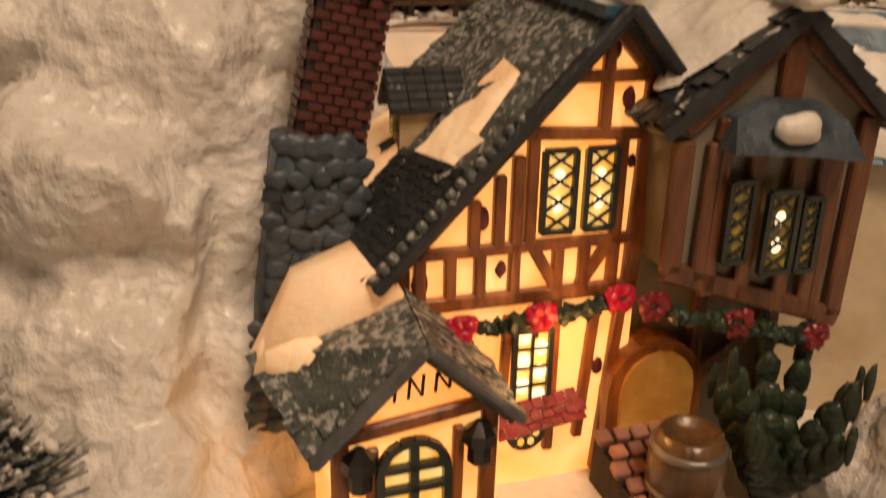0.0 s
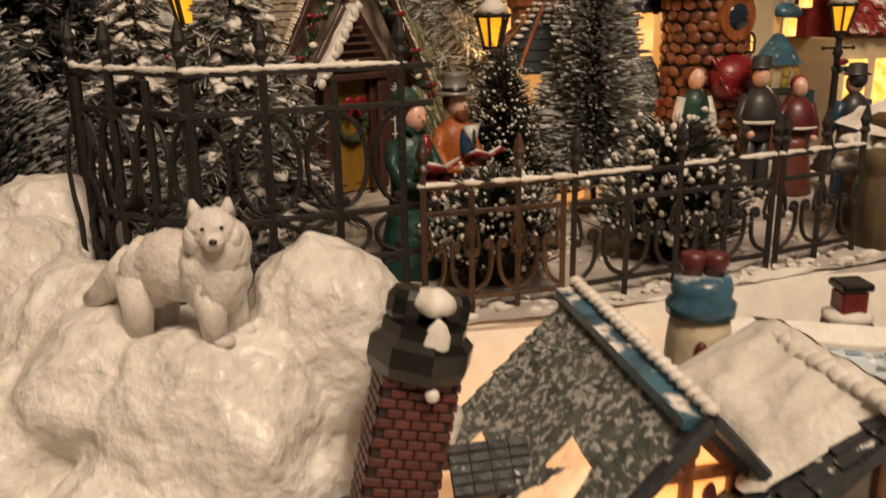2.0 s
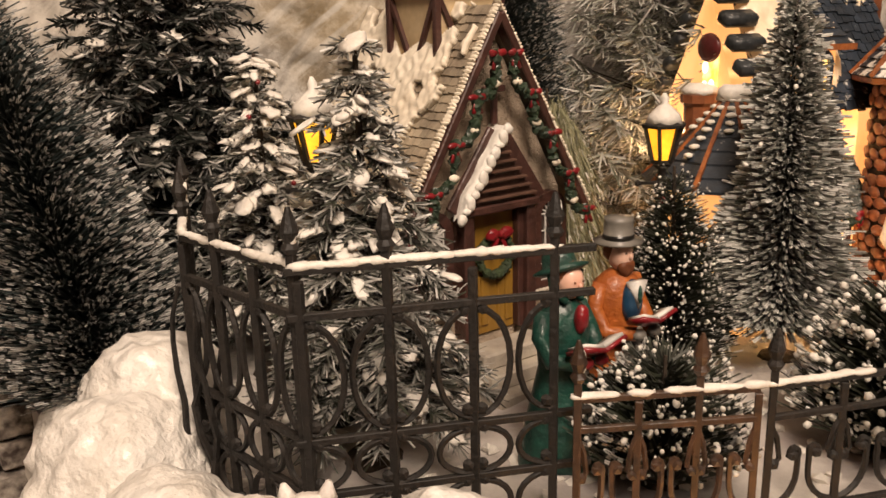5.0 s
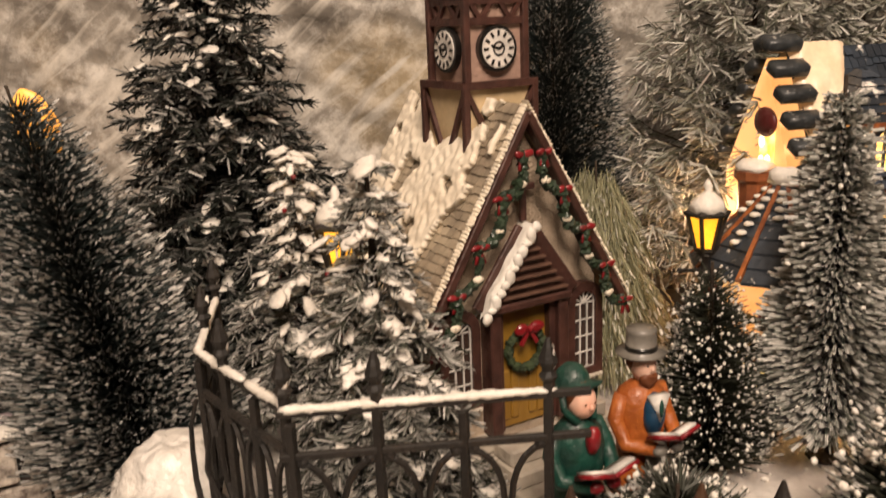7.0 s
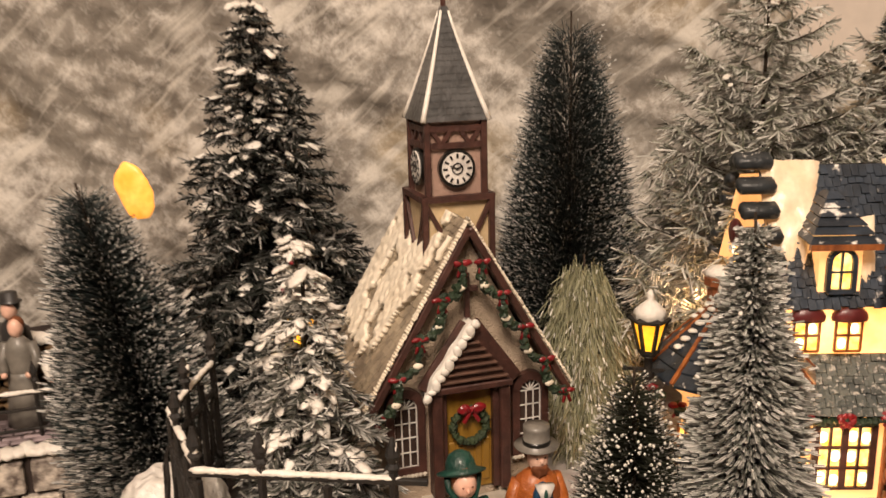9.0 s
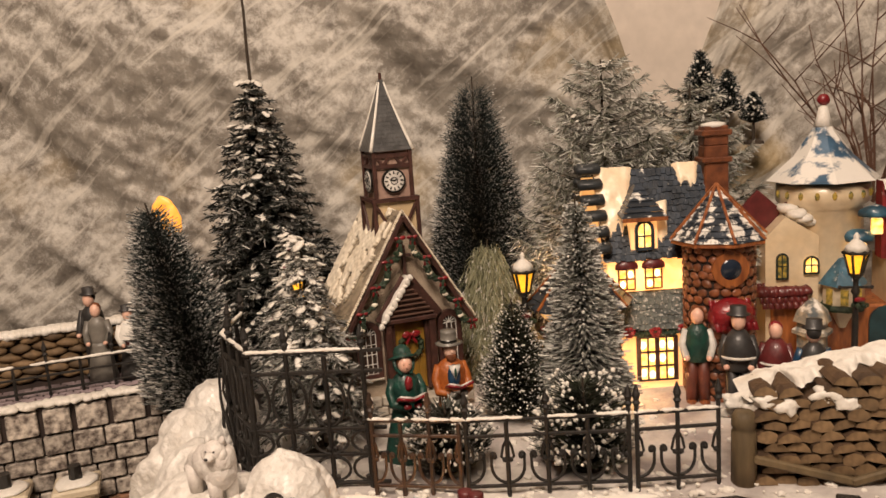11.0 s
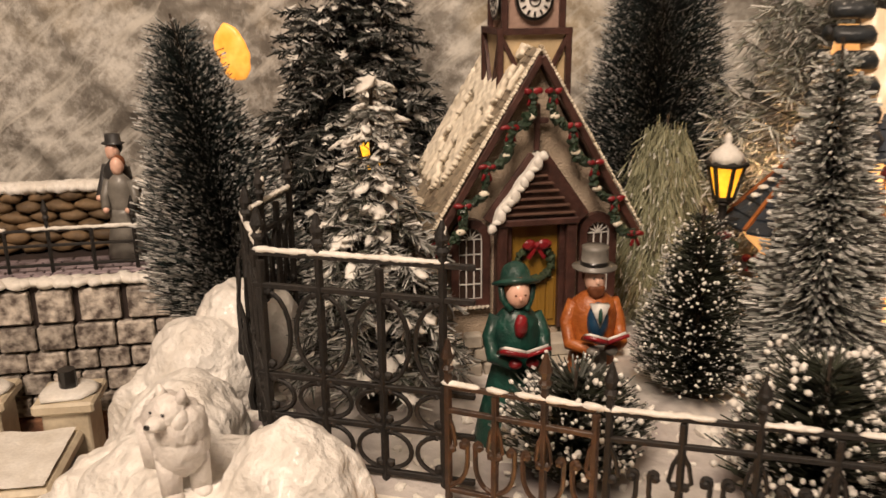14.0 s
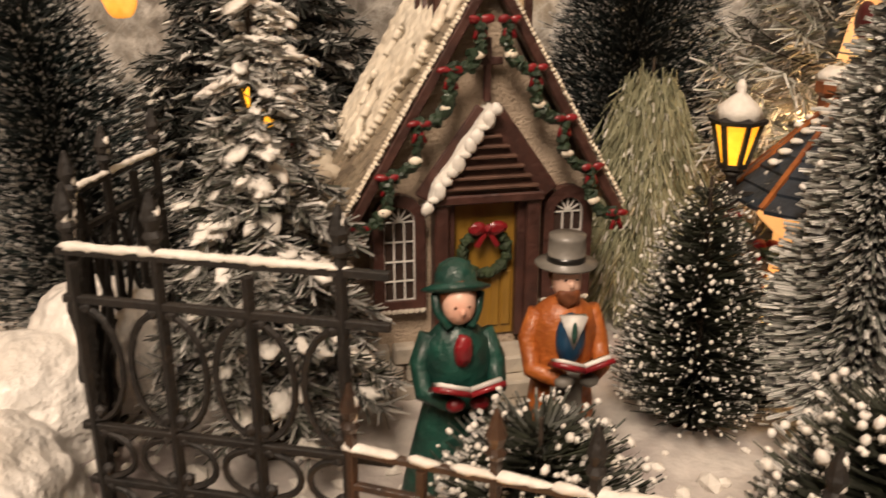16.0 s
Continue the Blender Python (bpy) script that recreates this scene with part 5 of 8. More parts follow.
    prism(bm, [(-0.046, EV + 0.008), (-0.068, EV - 0.012), (-0.068, EV - 0.015), (-0.046, EV + 0.004)], 0.012, 0.074)
    part("wing_roof", bm, SHINGLE, t)
    bm = bmesh.new()
    for i in range(9):
        ball(bm, (-0.052 - 0.006 * random.random(), 0.030 + 0.005 * i, EV + 0.005), (0.006, 0.006, 0.004), 2, 0, 0.3, 200)
    part("wing_snow", bm, CHURCHSNOW, t, "", True)
    # verge boards with a toothed snow edge
    bm = bmesh.new()
    for s in (-1, 1):
        beam(bm, (0, -0.006, AP - 0.003), (s * 0.051, -0.006, EV - 0.006), 0.0035, 0.0060, (0, 1, 0), 0.0005)
    part("verge", bm, DARKTIMBER, t)
    bm = bmesh.new()
    for s in (-1, 1):
        for i in range(64):
            f = i / 63
            ball(bm, (s * 0.052 * f, -0.0062, AP + 0.0012 + (EV - AP - 0.002) * f), (0.0011, 0.0026, 0.0010), 1, 0, 0.5, 600)
    part("verge_snow", bm, CHURCHSNOW, t)
    # windows
    for cx in (-0.0320, 0.0320):
        w = new("window")
        w.parent = t
        w.matrix_local = pose(cx, -0.001, 0)
        bm = bmesh.new()
        o = arch(0.0190, Z(0.2755), Z(0.3200), 10)
        i_ = arch(0.0115, Z(0.2795), Z(0.3155), 10)
        for ring, (y0, y1) in ((o, (-0.003, 0.001)),):
            k = len(o)
            f0 = [bm.verts.new((x, y0, z)) for x, z in o]
            f1 = [bm.verts.new((x, y0, z)) for x, z in i_]
            b0 = [bm.verts.new((x, y1, z)) for x, z in o]
            b1 = [bm.verts.new((x, y1, z)) for x, z in i_]
            for a in range(k):
                b = (a + 1) % k
                bm.faces.new((f0[a], f0[b], f1[b], f1[a]))
                bm.faces.new((f0[a], b0[a], b0[b], f0[b]))
                bm.faces.new((f1[a], f1[b], b1[b], b1[a]))
        part("frame", bm, DARKTIMBER, w)
        bm = bmesh.new()
        prism(bm, i_, -0.0008, 0.0005)
        part("pane", bm, material("dark_window_glass", (0.055, 0.035, 0.028), 0.2, (0.03, 0.02, 0.017), 80, 0.2, 300, coat=0.5), w)
        bm = bmesh.new()
        y = -0.0014
        zt = Z(0.3155) - 0.00575
        for x in (-0.0019, 0.0019):
            beam(bm, (x, y, Z(0.2795)), (x, y, zt), 0.0006, 0.0006, (0, 1, 0))
        for k in range(5):
            z = Z(0.2795) + (zt - Z(0.2795)) * k / 4
            beam(bm, (-0.0055, y, z), (0.0055, y, z), 0.0005, 0.0006, (0, 1, 0))
        for k in range(1, 6):
            a = math.pi * k / 6
            beam(bm, (0, y, zt), (0.0055 * math.cos(a), y, zt + 0.0055 * math.sin(a)), 0.0005, 0.0006, (0, 1, 0))
        for p, q in zip(i_, i_[1:] + i_[:1]):
            beam(bm, (p[0] * 0.97, y, p[1]), (q[0] * 0.97, y, q[1]), 0.0006, 0.0006, (0, 1, 0))
        part("glazing", bm, WHITEPAINT, w)
        bm = bmesh.new()
        for k in range(9):
            ball(bm, (-0.0085 + 0.0021 * k, -0.0030, Z(0.2755)), (0.0016, 0.0018, 0.0010), 1, 0, 0.3, 500)
        part("sill_snow", bm, STONE, w)
    # porch and door
    p = new("porch")
    p.parent = t
    bm = bmesh.new()
    for s in (-1, 1):
        box(bm, s * 0.0172 - 0.0026, s * 0.0172 + 0.0026, -0.008, 0.001, Z(0.262), Z(0.3205), 0.0006)
        box(bm, s * 0.0134 - 0.0016, s * 0.0134 + 0.0016, -0.005, 0.001, Z(0.262), Z(0.3205), 0.0004)
    box(bm, -0.0205, 0.0205, -0.0095, 0.001, Z(0.3165), Z(0.3200), 0.0006)
    part("porch_frame", bm, DARKTIMBER, p)
    bm = bmesh.new()
    prism(bm, [(-0.0190, Z(0.3195)), (0.0190, Z(0.3195)), (0, Z(0.3455))], -0.008, 0.001)
    part("pediment", bm, DARKTIMBER, p)
    for k in range(6):
        bm = bmesh.new()
        f = k / 6
        w = 0.0170 * (1 - f) + 0.001
        beam(bm, (-w, -0.0088, Z(0.3225) + 0.022 * f), (w, -0.0088, Z(0.3225) + 0.022 * f), 0.0012, 0.0030, (0, 1, 0), 0.0003)
        part("board", bm, material("porch_board", (0.115, 0.058, 0.038), 0.6, (0.07, 0.034, 0.022), 120, 0.4, 300), p)
    bm = bmesh.new()
    for s in (-1, 1):
        beam(bm, (0, -0.0050, Z(0.3485)), (s * 0.0222, -0.0050, Z(0.3175)), 0.0105, 0.0022, (0, 1, 0), 0.0005)
    part("porch_roof", bm, DARKTIMBER, p)
    bm = bmesh.new()
    snow_sheet(bm, (0.0012, -0.0115, Z(0.3510)), (0.0012, 0.0005, Z(0.3510)), (-0.0235, -0.0115, Z(0.3170)), (-0.0235, 0.0005, Z(0.3170)), 0.0026, 14, 26, 0.10)
    for i in range(12):
        f = i / 11
        ball(bm, (0.001 - 0.0240 * f, -0.0108, Z(0.3505) - 0.0340 * f), (0.0024, 0.0014, 0.0024 + 0.0012 * math.sin(i * 2.3)), 2, 0, 0.3, 300)
    part("porch_snow", bm, SNOWPAINT, p, "white snow on the left side of the porch roof", True)
    d = part("door", *(lambda q: (box(q, -0.0135, 0.0135, -0.0012, 0.001, Z(0.262), Z(0.3175)), (q, YELLOWDOOR))[1])(bmesh.new()), t, "ochre yellow panelled door")
    for x in (-0.009, -0.0045, 0.0045, 0.009):
        bm = bmesh.new()
        box(bm, x - 0.0019, x + 0.0019, -0.0022, -0.0008, Z(0.2655), Z(0.288), 0.0005)
        part("door_panel", bm, YELLOWDOOR, d)
    bm = bmesh.new()
    for i in range(26):
        a = i * 2 * math.pi / 26
        ball(bm, (0.0085 * math.cos(a), -0.0036, Z(0.2965) + 0.0085 * math.sin(a)), 0.0023 * random.uniform(0.8, 1.15), 1, 0, 0.4, 700)
    wr = part("wreath", bm, material("wreath_green", (0.035, 0.055, 0.020), 0.7, (0.015, 0.026, 0.009), 250, 0.9, 700), d, "green door wreath")
    bm = bmesh.new()
    for s in (-1, 1):
        ball(bm, (s * 0.0035, -0.0062, Z(0.3065)), (0.0038, 0.0020, 0.0026), 2, 0, 0.25, 400)
        beam(bm, (0, -0.0062, Z(0.306)), (s * 0.0040, -0.0062, Z(0.2995)), 0.0018, 0.0010, (0, 1, 0))
    ball(bm, (0, -0.0070, Z(0.3065)), 0.0018, 1)
    part("bow", bm, RED, wr, "dark red bow")
    # cross
    bm = bmesh.new()
    beam(bm, (-0.0005, -0.0040, Z(0.352)), (-0.0005, -0.0040, Z(0.3740)), 0.0026, 0.0024, (0, 1, 0), 0.0004)
    beam(bm, (-0.0060, -0.0040, Z(0.3660)), (0.0050, -0.0040, Z(0.3660)), 0.0026, 0.0024, (0, 1, 0), 0.0004)
    part("cross", bm, DARKTIMBER, t)
    # garlands on the verge
    for s in (-1, 1):
        P = [(s * 0.050 * f, -0.0105, AP - 0.0105 + (EV - AP + 0.003) * f) for f in (0.10, 0.30, 0.52, 0.74, 0.96)]
        for a, b in zip(P, P[1:]):
            bm = bmesh.new()
            for i in range(20):
                f = i / 19
                q = Vector((random.uniform(-0.0007, 0.0007), 0, random.uniform(-0.0007, 0.0007))) + Vector(a).lerp(Vector(b), f) + Vector((-s * 0.0055, 0, -0.0055)) * 4 * f * (1 - f) * 0.7
                ball(bm, q, 0.0022 * random.uniform(0.6, 1.1), 2, 0, 0.7, 650)
            part("garland", bm, GREEN, t)["kind"] = "stuff"
            bm = bmesh.new()
            q = Vector(a).lerp(Vector(b), 0.5) + Vector((-s * 0.0042, -0.001, -0.0030))
            ball(bm, q, (0.0024, 0.0014, 0.0016), 2, 0, 0.3, 500)
            part("garland_snow", bm, CHURCHSNOW, t, "", True)
        for a in P:
            bm = bmesh.new()
            q = Vector(a)
            for k in (-1, 1):
                ball(bm, q + Vector((k * 0.0020, -0.0012, 0.0006)), (0.0025, 0.0010, 0.0014), 2, 0, 0.5, 500)
                beam(bm, q, q + Vector((k * 0.0020, -0.001, -0.0058)), 0.0015, 0.0008, (0, 1, 0))
            part("bow", bm, RED, t, "", True)
    # clock tower
    k = new("clock_tower")
    k.parent = t
    k.matrix_local = pose(0.003, 0.032, 0)
    h0, h1 = 0.0168, 0.0142
    bm = bmesh.new()
    box(bm, -h0 + 0.001, h0 - 0.001, -h0 + 0.001, h0 - 0.001, Z(0.335), Z(0.4055))
    part("tower_base", bm, CREAM, k)
    bm = bmesh.new()
    box(bm, -h1 + 0.001, h1 - 0.001, -h1 + 0.001, h1 - 0.001, Z(0.4055), Z(0.443))
    part("tower_top", bm, material("tower_pink_plaster", (0.40, 0.27, 0.21), 0.7, (0.30, 0.19, 0.15), 80, 0.6, 400), k)
    bm = bmesh.new()
    for sx in (-1, 1):
        for sy in (-1, 1):
            beam(bm, (sx * h0, sy * h0, Z(0.335)), (sx * h0, sy * h0, Z(0.406)), 0.0030, 0.0030, (0, 1, 0), 0.0004)
            beam(bm, (sx * h1, sy * h1, Z(0.406)), (sx * h1, sy * h1, Z(0.443)), 0.0030, 0.0030, (0, 1, 0), 0.0004)
    for s in range(4):
        m = pose(0, 0, 0, 0, 0, 90 * s)
        for z, h in ((0.4055, h0), (0.4385, h1), (0.4305, h1)):
            beam(bm, m @ Vector((-h - 0.001, -h, Z(z))), m @ Vector((h + 0.001, -h, Z(z))), 0.0034 if z < 0.41 else 0.002, 0.0030)
        beam(bm, m @ Vector((-h0, -h0, Z(0.3405))), m @ Vector((h0, -h0, Z(0.404))), 0.0018, 0.0022)
        beam(bm, m @ Vector((h0, -h0, Z(0.3405))), m @ Vector((-h0, -h0, Z(0.404))), 0.0018, 0.0022)
        for q in (-0.5, 0.5):
            beam(bm, m @ Vector((q * h1 - 0.005, -h1, Z(0.438))), m @ Vector((q * h1, -h1, Z(0.431))), 0.0014, 0.002)
            beam(bm, m @ Vector((q * h1 + 0.005, -h1, Z(0.438))), m @ Vector((q * h1, -h1, Z(0.431))), 0.0014, 0.002)
    part("tower_frame", bm, DARKTIMBER, k)
    for s in range(4):
        c = new("clock")
        c.parent = k
        c.matrix_local = pose(0, 0, 0, 0, 0, 90 * s)
        zc = Z(0.4195)
        bm = bmesh.new()
        cyl(bm, (0, -h1 - 0.0016, zc), (0, -h1 + 0.001, zc), 0.0092, None, 28)
        part("clock_rim", bm, CLOCKBLACK, c)
        bm = bmesh.new()
        cyl(bm, (0, -h1 - 0.0021, zc), (0, -h1 - 0.001, zc), 0.0077, None, 28)
        part("clock_face", bm, WHITEPAINT, c)
        bm = bmesh.new()
        for i in range(12):
            a = i * math.pi / 6
            beam(bm, (0.0050 * math.sin(a), -h1 - 0.0022, zc + 0.0050 * math.cos(a)), (0.0072 * math.sin(a), -h1 - 0.0022, zc + 0.0072 * math.cos(a)), 0.0010, 0.0006, (0, 1, 0))
        for i in range(16):
            a, b = i * math.pi / 8, (i + 1) * math.pi / 8
            beam(bm, (0.0026 * math.sin(a), -h1 - 0.0022, zc + 0.0026 * math.cos(a)), (0.0026 * math.sin(b), -h1 - 0.0022, zc + 0.0026 * math.cos(b)), 0.0006, 0.0006, (0, 1, 0))
        beam(bm, (0, -h1 - 0.0024, zc), (0.0020, -h1 - 0.0024, zc + 0.0012), 0.0008, 0.0006, (0, 1, 0))
        beam(bm, (0, -h1 - 0.0024, zc), (-0.0036, -h1 - 0.0024, zc + 0.0014), 0.0008, 0.0006, (0, 1, 0))
        part("clock_marks", bm, CLOCKBLACK, c)
    # spire: curved metal courses
    bm = bmesh.new()
    n = 17
    zs, ze = Z(0.442), Z(0.4945)
    for i in range(n):
        f0, f1 = i / n, (i + 1) / n
        r = lambda f: 0.0150 * (1 - f) ** 1.12 + 0.0012
        z0, z1 = zs + (ze - zs) * f0, zs + (ze - zs) * f1
        for (ra, rb, za, zb) in ((r(f0) + 0.0006, r(f1) + 0.0003, z0, z1),):
            a = [bm.verts.new((sx * ra, sy * ra, za)) for sx, sy in ((-1, -1), (1, -1), (1, 1), (-1, 1))]
            b = [bm.verts.new((sx * rb, sy * rb, zb)) for sx, sy in ((-1, -1), (1, -1), (1, 1), (-1, 1))]
            for q in range(4):
                bm.faces.new((a[q], a[(q + 1) % 4], b[(q + 1) % 4], b[q]))
            bm.faces.new(a[::-1])
            bm.faces.new(b)
    part("spire", bm, SPIRE, k)
    bm = bmesh.new()
    for sx, sy in ((-1, -1), (1, -1), (-1, 1)):
        pts = []
        for i in range(9):
            f = i / 8 * 0.96
            r = 0.0150 * (1 - f) ** 1.12 + 0.0014
            pts.append((sx * r, sy * r, zs + (ze - zs) * f))
        tube(bm, pts, 0.0014, 6, taper=0.5)
    part("spire_snow", bm, SNOWPAINT, k, "white snow along the spire edges", True)
    bm = bmesh.new()
    tube(bm, [(0, 0, ze - 0.002), (0, 0, ze + 0.005)], 0.0013, 6)
    part("finial", bm, DARKTIMBER, k)
    return t


church()


# ---- iron railings ----
def curl(pts, ux, q):
    """Wind the end of a bar up into a small spiral."""
    c = pts[-1] + Vector((0, 0, q))
    for k in range(1, 8):
        a = -math.pi / 2 - k * 0.62
        f = q * (1 - 0.06 * k)
        pts.append(c + ux * (f * math.cos(a)) + Vector((0, 0, f * math.sin(a))))


def tulip(bm, o, ux, w, zl, zh, r):
    """A bar that rises from the post's foot, swings out low and stands up to a curl, with a small leaf curl at half height."""
    h = zh - zl
    pts = [o + ux * (w * (0.04 + 0.86 * math.sin(a))) + Vector((0, 0, zl + h * (0.40 - 0.36 * math.cos(a)))) for a in (k * math.pi / 2 / 6 for k in range(7))]
    pts.append(pts[-1] + Vector((0, 0, h * 0.16)))
    top = pts[-1] + Vector((0, 0, h * 0.06)) - ux * (w * 0.14)
    for k in range(7):
        a = -0.2 + k * 0.75
        f = w * 0.17 * (1 - 0.08 * k)
        pts.append(top + ux * (f * math.cos(a)) + Vector((0, 0, f * math.sin(a))))
    tube(bm, pts, r, 5, taper=0.85)
    ball(bm, pts[-1], r * 1.9, 1)
    leaf = [o + Vector((0, 0, zl + h * 0.95)), o + ux * (w * 0.22) + Vector((0, 0, zl + h * 0.80)), o + ux * (w * 0.34) + Vector((0, 0, zl + h * 0.58)), o + ux * (w * 0.16) + Vector((0, 0, zl + h * 0.52))]
    tube(bm, leaf, r * 0.9, 5, taper=0.85)
    ball(bm, leaf[-1], r * 1.8, 1)


def bow(bm, o, ux, w, zl, zh, r):
    """A C-shaped bar that leaves its post high up, swings out into the bay and curls back to a ball near the post's foot."""
    h = zh - zl
    pts = []
    for k in range(11):
        a = math.pi * (0.5 - k / 10)
        pts.append(o + ux * (w * (0.10 + 0.86 * math.cos(a))) + Vector((0, 0, zl + h * (0.5 + 0.46 * math.sin(a)))))
    q = min(w, h) * 0.17
    curl(pts, ux, q)
    tube(bm, pts, r, 5, taper=0.85)
    ball(bm, pts[-1], r * 1.9, 1)
    top = pts[0]
    ball(bm, top + ux * (r * 1.5), r * 1.7, 1)


def railing(name, a, b, z0, z1, posts, rails, label, mat=None, thick=0.0016, scrolls=True, snow=0.5, seed=1, ext=0.0, odd=0):
    """An iron panel from a to b with posts, rails and scrolls, and snow on its top rail."""
    mat = mat or IRON
    rnd = random.Random(seed)
    a, b = Vector((*a, 0)), Vector((*b, 0))
    ux = (b - a).normalized()
    L = (b - a).length
    t = thing(name, (a.x, a.y, z0), label, "fence")
    for i in range(posts):
        bm = bmesh.new()
        o = ux * (L * i / (posts - 1))
        tall = i % 2 == odd or posts < 4
        hz = z1 - z0 + (0.004 if tall else -0.004)
        beam(bm, o + Vector((0, 0, -0.004)), o + Vector((0, 0, hz)), thick * 1.15, thick * 1.15, (0, 1, 0), 0.0002)
        if tall:
            lathe(bm, (o.x, o.y, hz - 0.001), [(thick * 0.9, 0), (thick * 1.3, 0.0015), (thick * 0.8, 0.003), (thick * 1.35, 0.006), (thick * 0.3, 0.0125)], 8)
        part("post", bm, mat, t)
    for z in rails:
        bm = bmesh.new()
        e = ux * ext
        beam(bm, -e * 0.3 + Vector((0, 0, z - z0)), ux * L + e + Vector((0, 0, z - z0)), thick, thick, (0, 0, 1), 0.0002)
        part("rail", bm, mat, t)
    if scrolls:
        zz = sorted(z - z0 for z in rails)
        for zl, zh in zip(zz, zz[1:]):
            if zh - zl < 0.016:
                continue
            for i in range(posts - 1):
                w = L / (posts - 1)
                for s, base in ((1, L * i / (posts - 1)), (-1, L * (i + 1) / (posts - 1))):
                    bm = bmesh.new()
                    if zh - zl < 0.034 and z1 < 0.31:
                        tulip(bm, ux * base, ux * s, w * 0.46, zl + thick * 0.4, zh - thick * 0.4, thick * 0.55)
                    else:
                        bow(bm, ux * base, ux * s, w * 0.47, zl + thick * 0.4, zh - thick * 0.4, thick * 0.5)
                    part("scroll", bm, mat, t)
    if snow:
        z = max(rails) - z0
        bm = bmesh.new()
        n = int(L / 0.0032)
        for i in range(n):
            f = (i + 0.5) / n
            if noise.noise(Vector((f * 6 + seed * 3, seed, 0))) > 0.28 - snow * 0.75:
                ball(bm, (0, 0, 0), (0.0042, 0.0015, 0.0008 + 0.0006 * rnd.random()), 2, 0, 0.45, 420, Matrix.Translation(ux * (L * f) + Vector((0, 0, z + thick * 0.55))) @ pose(0, 0, 0, 0, 0, math.degrees(math.atan2(ux.y, ux.x))))
        for i in range(posts):
            if (i % 2 == odd or posts < 4) and rnd.random() < snow * 0.9:
                o = ux * (L * i / (posts - 1)) + Vector((0, 0, z1 - z0 + 0.009))
                ball(bm, o + Vector((0.0006, 0.0004, 0)), (0.0017, 0.0016, 0.0042), 2, 0, 0.6, 380)
        part("snow", bm, SNOWPAINT, t, "", True)["kind"] = "stuff"
    return t


GZ = 0.242
GATEBARS = (0.2445, 0.2635, 0.2805, 0.3175, 0.3305)
railing("gate_railing", (-0.083, 0.312), (-0.0205, 0.3465), GZ, 0.3315, 4, GATEBARS, "tall black iron gate panel with scrolls and snowy top rail", None, 0.0021, True, 0.95, 2, 0.012, odd=1)
railing("side_railing", (-0.085, 0.313), (-0.136, 0.339), GZ, 0.332, 4, GATEBARS, "tall black iron railing turning back beside the gate", None, 0.0021, True, 0.9, 5)
railing("side_railing", (-0.137, 0.341), (-0.165, 0.385), GZ, 0.332, 4, GATEBARS, "tall black iron railing running back towards the dark trees", None, 0.0021, True, 0.8, 6, odd=1)
railing("low_fence", (-0.0125, 0.3405), (0.037, 0.361), GZ, 0.291, 4, (0.2465, 0.279, 0.2885), "low brown iron fence panel with a snowy top rail", BRONZE, 0.0019, True, 0.6, 3)
railing("low_fence", (0.041, 0.363), (0.124, 0.4115), GZ, 0.291, 5, (0.2465, 0.2785, 0.2885), "low black iron fence panel with scrolls and patchy snow", None, 0.0019, True, 0.42, 7)
railing("low_fence", (0.128, 0.414), (0.168, 0.441), GZ, 0.291, 3, (0.2465, 0.2785, 0.2885), "low black iron fence panel with scrolls beside the woodpile", None, 0.0019, True, 0.4, 9)
# a tangle of twisted wire behind the gate corner
t = thing("twisted_vine", (-0.131, 0.338, GZ), "dark twisted vine stems wound up the railing's corner", "vine")
for i in range(6):
    bm = bmesh.new()
    rnd = random.Random(40 + i)
    x, y = rnd.uniform(-0.005, 0.006), rnd.uniform(-0.005, 0.004)
    pts = [Vector((x, y, -0.004))]
    for k in range(8):
        pts.append(pts[-1] + Vector((rnd.uniform(-0.0025, 0.0030), rnd.uniform(-0.002, 0.003), 0.0095)))
    tube(bm, pts, 0.0015, 6, taper=0.5)
    part("stem", bm, IRON, t)


